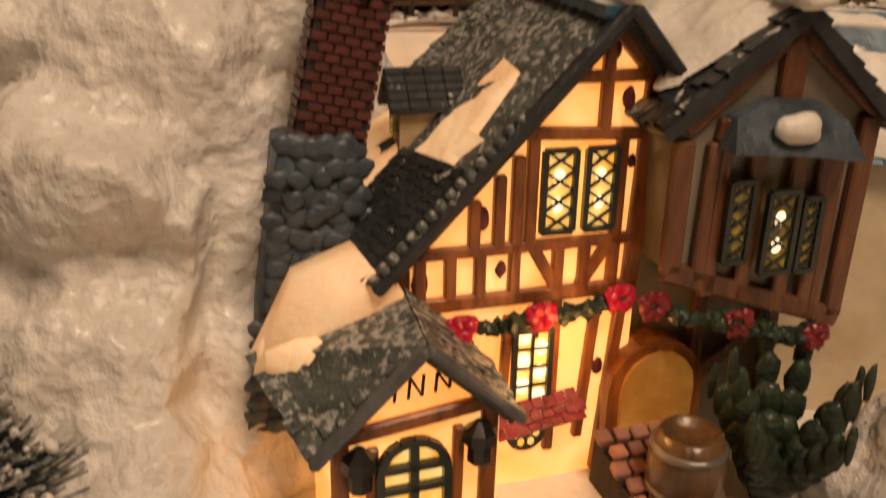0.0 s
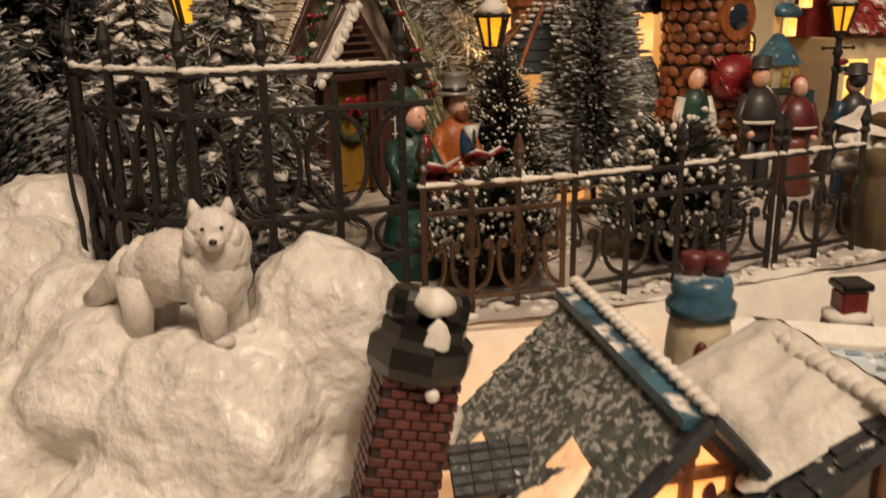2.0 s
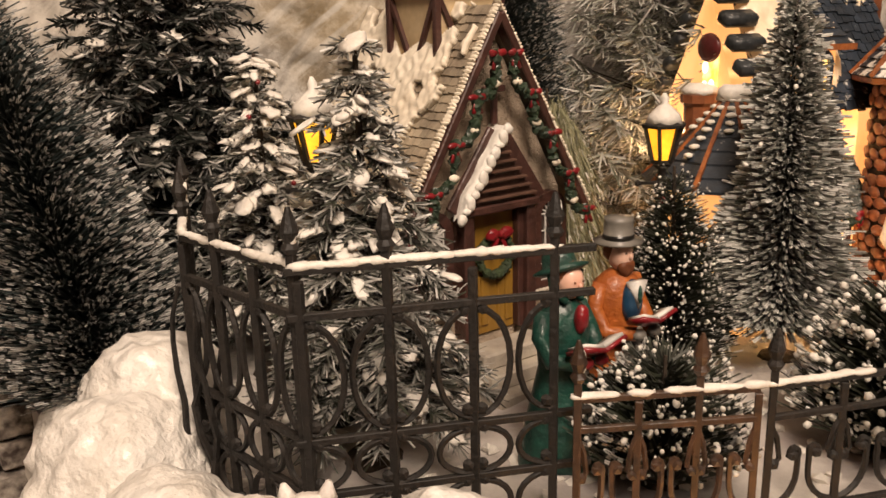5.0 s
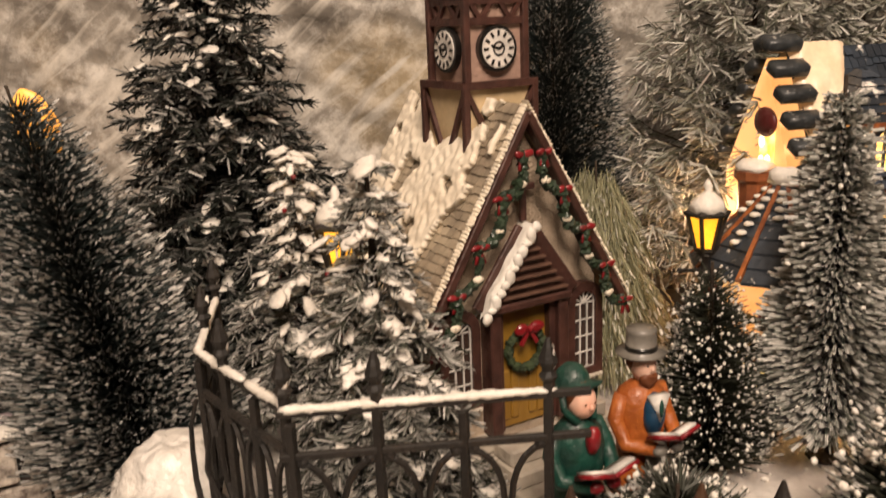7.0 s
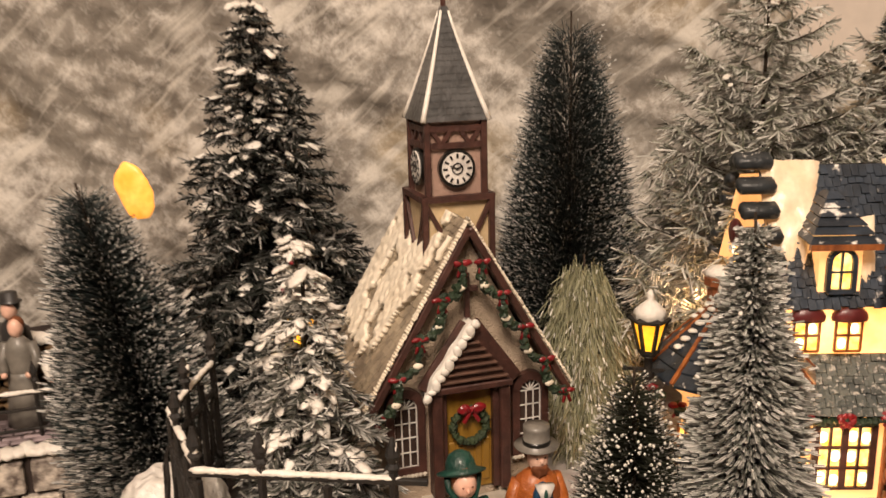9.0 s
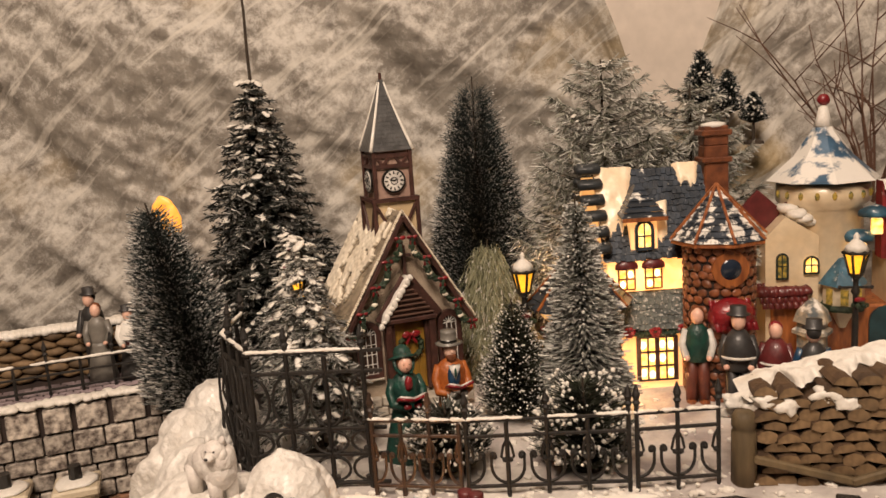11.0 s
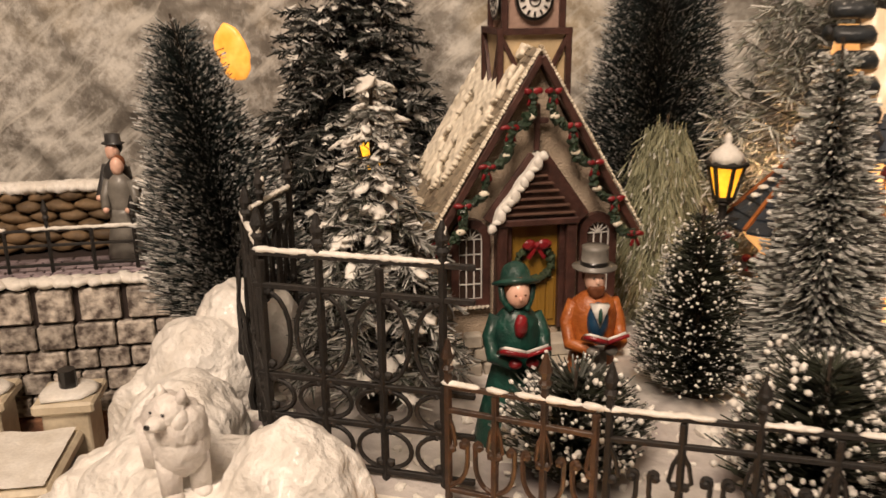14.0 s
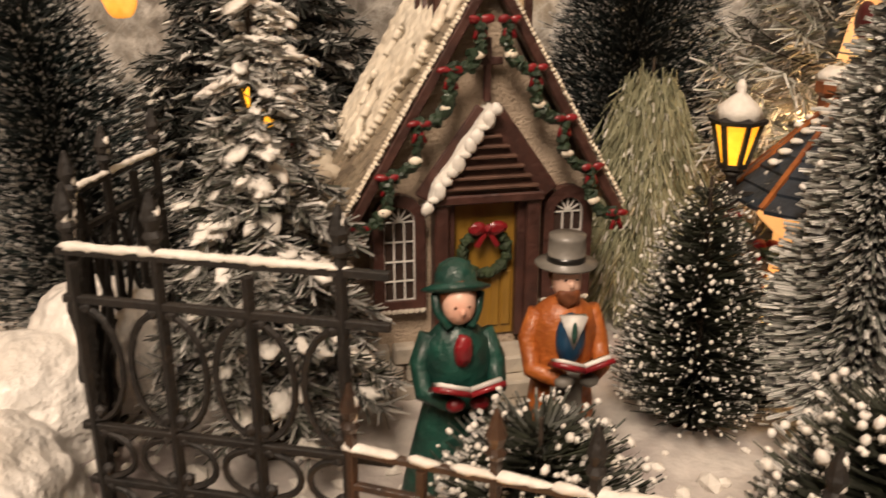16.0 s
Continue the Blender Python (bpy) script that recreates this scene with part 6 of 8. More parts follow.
# ---- street lamps ----
def street_lamp(place, h, turn, snowy=1.0, cap=1.0):
    t = thing("street_lamp", place, "black Victorian street lamp with amber lantern and snowy cap", "street lamp", turn, "street lamps")
    bm = bmesh.new()
    lathe(bm, (0, 0, 0), [(0.0098, 0), (0.0098, 0.002), (0.0075, 0.004), (0.0080, 0.006), (0.0060, 0.009), (0.0036, 0.013), (0.0042, 0.016), (0.0026, 0.022), (0.0020, h - 0.046), (0.0034, h - 0.043), (0.0020, h - 0.040), (0.0020, h - 0.034), (0.0042, h - 0.032)], 12)
    part("pole", bm, IRON, t, "", True)
    bm = bmesh.new()
    beam(bm, (-0.011, 0, h - 0.040), (0.011, 0, h - 0.040), 0.0014, 0.0014)
    for s in (-1, 1):
        ball(bm, (s * 0.011, 0, h - 0.040), 0.0016, 1)
    part("crossbar", bm, IRON, t)
    z0, z1, r0, r1 = h - 0.030, h - 0.0145, 0.0046, 0.0084
    bm = bmesh.new()
    lathe(bm, (0, 0, 0), [(r0 * 0.9, z0), (r1 * 0.92, z1)], 6)
    part("glass", bm, LAMPGLASS, t, "amber glowing glass")
    bm = bmesh.new()
    for i in range(6):
        a = i * math.pi / 3
        beam(bm, (r0 * math.cos(a), r0 * math.sin(a), z0), (r1 * math.cos(a), r1 * math.sin(a), z1), 0.0015, 0.0015)
    lathe(bm, (0, 0, z0 - 0.001), [(r0 * 1.15, 0), (r0 * 1.15, 0.0018)], 6)
    lathe(bm, (0, 0, z1), [(r1 * 1.18, 0), (r1 * 1.25, 0.0015), (r1 * 0.95, 0.0028)], 6)
    part("lantern_frame", bm, IRON, t)
    bm = bmesh.new()
    lathe(bm, (0, 0, z1 + 0.002), [(r1 * 1.05, 0), (r1 * 0.86, 0.004), (r1 * 0.4, 0.0075), (0.0016, 0.009), (0.0020, 0.011), (0.0006, 0.0135)], 8)
    for v in bm.verts:
        v.co += Vector((noise.noise(v.co * 300), noise.noise(v.co * 300 + Vector((5, 0, 0))), 0)) * 0.0008
    part("cap", bm, SNOWPAINT if snowy > 0.5 else IRON, t, "snow-covered cap", True)
    bm = bmesh.new()
    for i in range(6):
        a = i * math.pi / 3
        ball(bm, (0.003 + 0.0042 * math.cos(a), 0.0042 * math.sin(a), h * 0.55), 0.0022, 1, 0, 0.4, 600)
    part("wreath", bm, GREEN, t)
    bm = bmesh.new()
    ball(bm, (0.002, -0.004, h * 0.55 + 0.005), (0.0036, 0.002, 0.0022), 2, 0, 0.3, 400)
    part("bow", bm, RED, t)
    return t


street_lamp((0.0, 0.519, LEDGE + 0.003), 0.117, 20)
street_lamp((-0.1175, 0.400, LEDGE + 0.003), 0.133, 15)
street_lamp((0.214, 0.636, LEDGE + 0.003), 0.119, 20)
for p in ((0.0, 0.5165, 0.334), (-0.1175, 0.3975, 0.354), (0.214, 0.634, 0.337)):
    lamp("street_lamp_bulb", "POINT", (p[0], p[1] - 0.012, p[2]), 0.0016, (1.0, 0.66, 0.2), 0.004)


# ---- figures ----
def carol_lady():
    bm = bmesh.new()
    m = pose(-0.0255, 0.3945, 0.2385, 0, 0, 52)
    def e(c, r, sub=3, idx=0, rough=0.04, freq=300):
        ball(bm, c, r, sub, idx, rough, freq, m)
    lathe(bm, (0, 0, 0), [(0.0170, 0), (0.0172, 0.003), (0.0150, 0.014), (0.0118, 0.028), (0.0094, 0.038), (0.0100, 0.045), (0.0104, 0.051), (0.0092, 0.057), (0.0060, 0.0607), (0.0032, 0.0632)], 40, 0, 1, 0.82, 0.03, m)
    lathe(bm, (0, 0, -0.002), [(0.021, 0), (0.021, 0.002), (0.018, 0.004)], 24, 4, m=m)
    for s in (-1, 1):
        tube(bm, [m @ Vector(p) for p in ((s * 0.0078, 0.001, 0.0580), (s * 0.0112, -0.001, 0.0500), (s * 0.0108, -0.006, 0.0430), (s * 0.004, -0.0138, 0.0430))], 0.0034, 12, 0, 0.8)
        e((s * 0.0035, -0.0155, 0.0435), (0.0028, 0.0022, 0.0022), 2, 2)
    e((0, -0.0030, 0.0685), (0.0048, 0.0050, 0.0062), 3, 1, 0.02)
    e((0, -0.0082, 0.0680), (0.0008, 0.0010, 0.0012), 2, 1)
    e((0, -0.0012, 0.0705), (0.0054, 0.0050, 0.0060), 3, 5)
    e((0, -0.0092, 0.0570), (0.0027, 0.0024, 0.0052), 3, 2, 0.15)
    bon = m @ pose(0, 0.0012, 0.0712, -22, 0, 0)
    lathe(bm, (0, 0, 0), [(0.0050, -0.0012), (0.0098, 0.0002), (0.0100, 0.0010), (0.0062, 0.0022), (0.0058, 0.0050), (0.0044, 0.0078), (0.0018, 0.0092), (0.0004, 0.0095)], 24, 0, 1, 1.0, 0.02, bon)
    for s in (-1, 1):
        tube(bm, [m @ Vector(p) for p in ((s * 0.0066, -0.001, 0.0712), (s * 0.0060, -0.0012, 0.0660), (s * 0.0030, -0.0052, 0.0622))], 0.0013, 8, 0)
    for s in (-1, 1):
        box(bm, -0.0105 if s < 0 else 0, 0 if s < 0 else 0.0105, -0.0045, 0.0045, -0.0007, 0.0007, 0, m @ pose(0, -0.0170, 0.0470, -28, s * -16, 0), 2)
        box(bm, -0.0098 if s < 0 else 0, 0 if s < 0 else 0.0098, -0.0041, 0.0041, 0.0008, 0.0020, 0, m @ pose(0, -0.0170, 0.0470, -28, s * -16, 0), 3)
    for q in (-0.0024, 0.0024):
        e((q * 0.8, -0.0077, 0.0694), (0.0005, 0.0003, 0.0004), 1, 5, 0)
    return solid("caroler_lady_figure", bm, [C_GREEN, C_SKIN, RED, WHITEPAINT, SNOWPAINT, C_BEARD], "painted caroler figurine in green coat and bonnet holding red songbook", "figurine", True)


def carol_man():
    bm = bmesh.new()
    m = pose(-0.0105, 0.4275, 0.239, 0, 0, 50)
    def e(c, r, sub=3, idx=0, rough=0.03, freq=300):
        ball(bm, c, r, sub, idx, rough, freq, m)
    def turned(prof, idx, sx=1, sy=0.8, off=(0, 0, 0)):
        lathe(bm, off, prof, 24, idx, sx, sy, 0, m)
    for s in (-1, 1):
        tube(bm, [m @ Vector(p) for p in ((s * 0.0042, 0, 0.0), (s * 0.0042, 0, 0.016), (s * 0.004, 0, 0.036))], 0.0042, 10, 1)
        e((s * 0.0042, -0.003, 0.0015), (0.0036, 0.0058, 0.0024), 2, 5)
    turned([(0.0112, 0.014), (0.0118, 0.018), (0.0102, 0.030), (0.0092, 0.038), (0.0100, 0.048), (0.0104, 0.054), (0.0092, 0.0590), (0.0055, 0.0622), (0.003, 0.0635)], 0)
    box(bm, -0.0042, 0.0042, -0.0098, -0.0080, 0.013, 0.042, 0.0005, m, 1)
    e((0, -0.0078, 0.0525), (0.0046, 0.0032, 0.0085), 3, 2)
    prism(bm, [(-0.0040, 0.0608), (0.0040, 0.0608), (0.0, 0.0505)], -0.0116, -0.0085, 3, m)
    e((0, -0.0118, 0.0560), (0.0009, 0.0008, 0.0036), 2, 6)
    for s in (-1, 1):
        tube(bm, [m @ Vector(p) for p in ((s * 0.0080, 0, 0.0590), (s * 0.0112, 0, 0.0500), (s * 0.0110, -0.006, 0.0420), (s * 0.004, -0.0145, 0.0425))], 0.0032, 12, 0, 0.85)
        e((s * 0.0038, -0.0158, 0.0425), (0.0030, 0.0024, 0.0022), 2, 1)
        box(bm, -0.0095 if s < 0 else 0, 0 if s < 0 else 0.0095, -0.0040, 0.0040, -0.0007, 0.0007, 0, m @ pose(0.001, -0.0175, 0.0465, -26, s * -18, 0), 7)
        box(bm, -0.0088 if s < 0 else 0, 0 if s < 0 else 0.0088, -0.0036, 0.0036, 0.0008, 0.0018, 0, m @ pose(0.001, -0.0175, 0.0465, -26, s * -18, 0), 3)
    e((0, -0.0014, 0.0690), (0.0045, 0.0050, 0.0064), 3, 4)
    e((0, -0.0064, 0.0692), (0.0008, 0.0011, 0.0013), 2, 4)
    e((0, -0.0042, 0.0650), (0.0036, 0.0026, 0.0036), 3, 8, 0.2)
    e((0, 0.0010, 0.0702), (0.0048, 0.0044, 0.0052), 3, 8, 0.1)
    turned([(0.0092, 0.0735), (0.0096, 0.0743), (0.0058, 0.0750), (0.0055, 0.0815), (0.0056, 0.0830), (0.001, 0.0833)], 1, 1, 0.95)
    turned([(0.0060, 0.0748), (0.0059, 0.0768)], 5, 1, 0.96)
    for q in (-0.0022, 0.0022):
        e((q * 0.8, -0.0060, 0.0706), (0.0005, 0.0003, 0.0004), 1, 5, 0)
    return solid("caroler_gentleman_figure", bm, [C_ORANGE, C_GREY, C_BLUE, WHITEPAINT, C_SKIN, CLOCKBLACK, C_GREEN, RED, C_BEARD], "painted caroler figurine in orange coat and grey top hat", "figurine", True)


def small_figure(name, place, turn, h, coat, legs, hatmat, top, label, cape=None, hatted=True, dress=False):
    bm = bmesh.new()
    k = h / 0.08
    m = pose(*place, 0, 0, turn) @ Matrix.Scale(k, 4)
    def e(c, r, idx=0, sub=3):
        ball(bm, c, r, sub, idx, 0.05, 300, m)
    def turned(prof, idx):
        lathe(bm, (0, 0, 0), prof, 18, idx, 1, 0.8, 0, m)
    if dress:
        turned([(0.014, 0.0), (0.013, 0.01), (0.009, 0.034), (0.0085, 0.038)], 1)
    else:
        for s in (-1, 1):
            tube(bm, [m @ Vector(p) for p in ((s * 0.0045, 0, 0), (s * 0.0045, 0, 0.018), (s * 0.004, 0, 0.038))], 0.0046, 8, 1)
            e((s * 0.0048, -0.003, 0.0015), (0.004, 0.0065, 0.0026), 3)
    turned([(0.0082, 0.034), (0.0082, 0.040), (0.0094, 0.053), (0.0084, 0.058), (0.0050, 0.0618), (0.003, 0.0635)], 0)
    for s in (-1, 1):
        tube(bm, [m @ Vector(p) for p in ((s * 0.0078, 0, 0.0585), (s * 0.0115, -0.001, 0.047), (s * 0.0085, -0.0080, 0.039))], 0.0032, 10, 4, 0.85)
        e((s * 0.0080, -0.0092, 0.0385), 0.0022, 2)
    if cape:
        turned([(0.0130, 0.044), (0.0134, 0.046), (0.0095, 0.057), (0.0045, 0.063)], 4)
        turned([(0.0134, 0.0437), (0.0139, 0.0448), (0.0130, 0.0462)], 5)
    e((0, -0.0010, 0.0690), (0.0048, 0.0050, 0.0066), 2)
    e((0, 0.0012, 0.0712), (0.0051, 0.0050, 0.0054), 3)
    if hatted:
        turned([(0.0078, 0.0735), (0.0081, 0.0743), (0.0056, 0.0750), (0.0054, 0.0800), (0.001, 0.0806)], 3)
    return solid(name, bm, [coat, legs, C_SKIN, hatmat, top, SNOWPAINT], label, "figurine", True)


carol_lady()
carol_man()
small_figure("shopkeeper_figure", (0.1160, 0.5715, LEDGE), 20, 0.079, C_GREEN, C_BROWN, C_BEARD, WHITEPAINT, "painted figurine in white sleeves, green waistcoat and brown trousers", hatted=False)
small_figure("cloaked_figure", (0.1495, 0.5580, LEDGE), 15, 0.082, C_DARK, C_DARK, C_DARK, C_DARK, "painted figurine in a charcoal cloak with fur trim and dark hat", True)
small_figure("red_coat_figure", (0.1730, 0.5660, LEDGE), 10, 0.074, C_BROWN, C_BROWN, RED, MAROON, "painted figurine in a maroon cape with white trim", True, False, True)
small_figure("walking_gentleman_figure", (0.2000, 0.5540, LEDGE), 200, 0.078, C_DARK, C_BLUE, C_DARK, C_BLUE, "painted figurine in a dark blue coat and hat", None)


# ---- the lit cottage with its stone tower ----
def cottage():
    t = thing("stone_tower_cottage", (0.046, 0.588, LEDGE), "glowing porcelain cottage with stepped gable and round stone tower", "building", 34)
    Z = lambda z: z - LEDGE
    bm = bmesh.new()
    prism(bm, [(-0.028, 0), (0.038, 0), (0.038, Z(0.340)), (0.0065, Z(0.4065)), (-0.028, Z(0.348))], 0.0, 0.085, m=pose(-0.021, 0.028, 0, 0, 0, -90))
    part("wall", bm, GLOWWALL, t, "cream porcelain walls with their inner light painted as emission")
    # front: upper band with two small windows under red hoods
    bm = bmesh.new()
    prism(bm, [(-0.008, Z(0.318)), (0.050, Z(0.318)), (0.050, Z(0.346)), (-0.008, Z(0.346))], -0.012, 0.0)
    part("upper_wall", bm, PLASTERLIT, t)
    for x in (0.006, 0.027):
        w = new("window")
        w.parent = t
        bm = bmesh.new()
        box(bm, x - 0.0062, x + 0.0062, -0.0135, -0.012, Z(0.3205), Z(0.336))
        part("pane", bm, GLASSLIT, w)
        bm = bmesh.new()
        for q in (x - 0.0064, x, x + 0.0064):
            beam(bm, (q, -0.0140, Z(0.320)), (q, -0.0140, Z(0.337)), 0.0012, 0.0012, (0, 1, 0))
        for z in (0.320, 0.3285, 0.337):
            beam(bm, (x - 0.0064, -0.0140, Z(z)), (x + 0.0064, -0.0140, Z(z)), 0.0012, 0.0012, (0, 1, 0))
        part("frame", bm, TIMBER, w)
        bm = bmesh.new()
        ball(bm, (x, -0.0140, Z(0.338)), (0.0092, 0.0045, 0.0065), 3)
        for v in bm.verts:
            v.co.z = max(v.co.z, Z(0.3365))
        part("hood", bm, MAROON, w, "rounded maroon window hood", True)
        for k, (dx, dz) in enumerate(((-0.003, 0.324), (0.003, 0.332))):
            bm = bmesh.new()
            ball(bm, (x + dx, -0.0137, Z(dz)), (0.0022, 0.0004, 0.0030), 2)
            part("bright_pane", bm, GLASSHOT, w)
    # tiled apron over the ground floor
    bm = bmesh.new()
    tiles(bm, (-0.010, -0.010, Z(0.318)), (0.062, 0, 0), (0, -0.016, -0.028), 6, 12, 0.0012)
    prism(bm, [(-0.010, Z(0.317)), (0.052, Z(0.317)), (0.052, Z(0.288)), (-0.010, Z(0.288))], -0.024, 0.002)
    for v in bm.verts:
        if v.co.z > Z(0.310) and v.co.y < -0.02:
            v.co.y = -0.010
    part("apron_roof", bm, SLATE, t, "grey tiled apron roof with snow streaks")
    bm = bmesh.new()
    prism(bm, [(-0.008, 0), (0.052, 0), (0.052, Z(0.290)), (-0.008, Z(0.290))], -0.020, 0.0)
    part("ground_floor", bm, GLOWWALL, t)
    w = new("shop_window")
    w.parent = t
    bm = bmesh.new()
    box(bm, 0.012, 0.041, -0.0215, -0.020, Z(0.248), Z(0.2815))
    part("pane", bm, GLASSLIT, w)
    bm = bmesh.new()
    for i in range(5):
        x = 0.012 + 0.029 * i / 4
        beam(bm, (x, -0.022, Z(0.247)), (x, -0.022, Z(0.283)), 0.0034 if i in (0, 2, 4) else 0.0012, 0.002, (0, 1, 0))
    for z in (0.2475, 0.259, 0.2705, 0.2825):
        beam(bm, (0.011, -0.022, Z(z)), (0.042, -0.022, Z(z)), 0.0014, 0.002, (0, 1, 0))
    part("frame", bm, DARKTIMBER, w)
    for i, (x, z) in enumerate(((0.0155, 0.2535), (0.0225, 0.2655), (0.0225, 0.2520), (0.0155, 0.2760), (0.0305, 0.2650), (0.0375, 0.2530), (0.0305, 0.2765), (0.0375, 0.2755))):
        bm = bmesh.new()
        ball(bm, (x, -0.0218, Z(z)), (0.0026, 0.0004, 0.0032), 2)
        part("bright_pane", bm, GLASSHOT, w)
    garland(t, [(0.004, -0.024, Z(0.289)), (0.024, -0.026, Z(0.2885)), (0.046, -0.024, Z(0.289))], GREEN, RED, 0.0030)
    bm = bmesh.new()
    for x in (-0.004, 0.049):
        beam(bm, (x, -0.021, 0), (x, -0.021, Z(0.289)), 0.0046, 0.0040, (0, 1, 0), 0.0006)
    part("corner_frame", bm, TIMBER, t)
    # steep front roof with dormer
    for (y0, z0, y1, z1, rr) in ((0.021, 0.4105, -0.016, 0.344, 14), (0.023, 0.4105, 0.060, 0.350, 12)):
        bm = bmesh.new()
        tiles(bm, (-0.012, y0, Z(z0)), (0.088, 0, 0), (0, y1 - y0, z1 - z0), rr, 22, 0.0014)
        a, b = Vector((-0.012, y0, Z(z0))), Vector((-0.012, y1, Z(z1)))
        vs = [bm.verts.new(q) for q in (a, b, b + Vector((0.088, 0, 0)), a + Vector((0.088, 0, 0)))]
        bm.faces.new(vs)
        part("roof", bm, NAVYTILE, t, "navy slate roof with snow")
    bm = bmesh.new()
    snow_sheet(bm, (-0.012, 0.021, Z(0.4125)), (0.020, 0.021, Z(0.4125)), (-0.012, -0.010, Z(0.3570)), (0.010, -0.004, Z(0.3680)), 0.0035, 16, 18, 0.25)
    snow_sheet(bm, (0.030, 0.004, Z(0.3840)), (0.044, 0.006, Z(0.3860)), (0.030, -0.010, Z(0.3560)), (0.040, -0.010, Z(0.3560)), 0.0035, 12, 12, 0.25)
    snow_sheet(bm, (0.052, 0.022, Z(0.4130)), (0.074, 0.022, Z(0.4130)), (0.056, 0.012, Z(0.3960)), (0.070, 0.012, Z(0.3960)), 0.0030, 12, 8, 0.3)
    part("roof_snow", bm, CREAMSNOW, t, "cream snow on the roof with a faint painted glow", True)
    bm = bmesh.new()
    prism(bm, [(0.010, Z(0.349)), (0.031, Z(0.349)), (0.031, Z(0.378)), (0.010, Z(0.378))], -0.013, 0.022)
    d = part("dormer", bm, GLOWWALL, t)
    bm = bmesh.new()
    prism(bm, [(x + 0.0205, z) for x, z in arch(0.0115, Z(0.3525), Z(0.3725), 10)], -0.0142, -0.012)
    part("dormer_pane", bm, GLASSLIT, d)
    bm = bmesh.new()
    pts = [(x + 0.0205, z) for x, z in arch(0.0125, Z(0.352), Z(0.3735), 10)]
    for p, q in zip(pts, pts[1:] + pts[:1]):
        beam(bm, (p[0], -0.0148, p[1]), (q[0], -0.0148, q[1]), 0.0024, 0.0026, (0, 1, 0))
    beam(bm, (0.0205, -0.0148, Z(0.352)), (0.0205, -0.0148, Z(0.372)), 0.0010, 0.0014, (0, 1, 0))
    beam(bm, (0.0145, -0.0148, Z(0.362)), (0.0265, -0.0148, Z(0.362)), 0.0010, 0.0014, (0, 1, 0))
    part("dormer_frame", bm, NAVYTILE, d)
    bm = bmesh.new()
    a = Vector((0.0205, 0.006, Z(0.403)))
    rim = [Vector(p) for p in ((0.003, -0.018, Z(0.3765)), (0.038, -0.018, Z(0.3765)), (0.038, 0.022, Z(0.380)), (0.003, 0.022, Z(0.380)))]
    for i in range(3):
        p, q = rim[(i + 3) % 4], rim[(i + 4) % 4]
        top0, top1 = a.lerp(p, 0.12), a.lerp(q, 0.12)
        for r in range(6):
            f0, f1 = r / 6, (r + 1.1) / 6
            v = [bm.verts.new(k) for k in (top0.lerp(p, f0), top1.lerp(q, f0), top1.lerp(q, f1) + Vector((0, -0.0006, 0.0010)), top0.lerp(p, f1) + Vector((0, -0.0006, 0.0010)))]
            bm.faces.new(v)
    v = [bm.verts.new(k) for k in rim]
    bm.faces.new(v)
    part("dormer_roof", bm, NAVYTILE, d)
    bm = bmesh.new()
    beam(bm, (0.003, -0.018, Z(0.3755)), (0.038, -0.018, Z(0.3755)), 0.0030, 0.0030, (0, 1, 0))
    part("dormer_eave", bm, TIMBER, d)
    # stepped coping stones up the left gable
    for s in (-1, 1):
        for i in range(6):
            bm = bmesh.new()
            f = i / 5.5
            y = 0.033 - s * (0.003 + 0.040 * f)
            z = Z(0.4135) - 0.064 * f
            box(bm, -0.0255, -0.006, -0.0048, 0.0048, -0.0034, 0.0034, 0.0016, pose(0, y - 0.012, z, s * 24, 0, 0))
            part("coping_stone", bm, SLATEDARK, t, "", True)
    bm = bmesh.new()
    box(bm, -0.0225, -0.0205, 0.010, 0.022, Z(0.352), Z(0.374), 0.0008)
    w = part("gable_window", bm, GLASSLIT, t)
    bm = bmesh.new()
    ball(bm, (-0.0230, 0.016, Z(0.376)), (0.003, 0.0095, 0.0075), 3)
    part("gable_hood", bm, MAROON, w, "rounded maroon hood", True)
    for dy, z in ((-0.003, 0.357), (0.003, 0.366), (0.003, 0.356)):
        bm = bmesh.new()
        ball(bm, (-0.0228, 0.016 + dy, Z(z)), (0.0005, 0.0026, 0.0032), 2)
        part("bright_pane", bm, GLASSHOT, w)
    # round stone tower
    cx, cy, R = 0.072, -0.033, 0.0258
    bm = bmesh.new()
    lathe(bm, (cx, cy, 0), [(R * 0.97, 0), (R * 0.97, Z(0.360))], 20)
    tw = part("tower", bm, JOINT, t)
    rnd = random.Random(6)
    sme = []
    for k in range(5):
        bm = bmesh.new()
        ball(bm, (0, 0, 0), (0.0042, 0.0014, 0.0031), 2, 0, 0.35, 260 + 50 * k)
        me = bpy.data.meshes.new("stone")
        bm.to_mesh(me)
        bm.free()
        me.materials.append(REDSTONE)
        me.shade_smooth()
        sme.append(me)
    for r in range(19):
        n = 20
        for c in range(n):
            a = 2 * math.pi * (c + (0.5 if r % 2 else 0) + rnd.uniform(-0.15, 0.15)) / n
            if math.sin(a) > 0.55:
                continue
            o = new("stone", rnd.choice(sme))
            o.parent = tw
            o.matrix_local = pose(cx + R * math.cos(a), cy + R * math.sin(a), 0.003 + r * 0.0063 + rnd.uniform(-0.001, 0.001), rnd.uniform(-8, 8), rnd.uniform(-14, 14), math.degrees(a) + 90)
    bm = bmesh.new()
    lathe(bm, (cx, cy - R - 0.001, Z(0.3405)), [(0.0125, -0.001), (0.0135, 0.0), (0.0135, 0.003), (0.009, 0.003)], 20)
    for v in bm.verts:
        q = v.co - Vector((cx, cy - R - 0.001, Z(0.3405)))
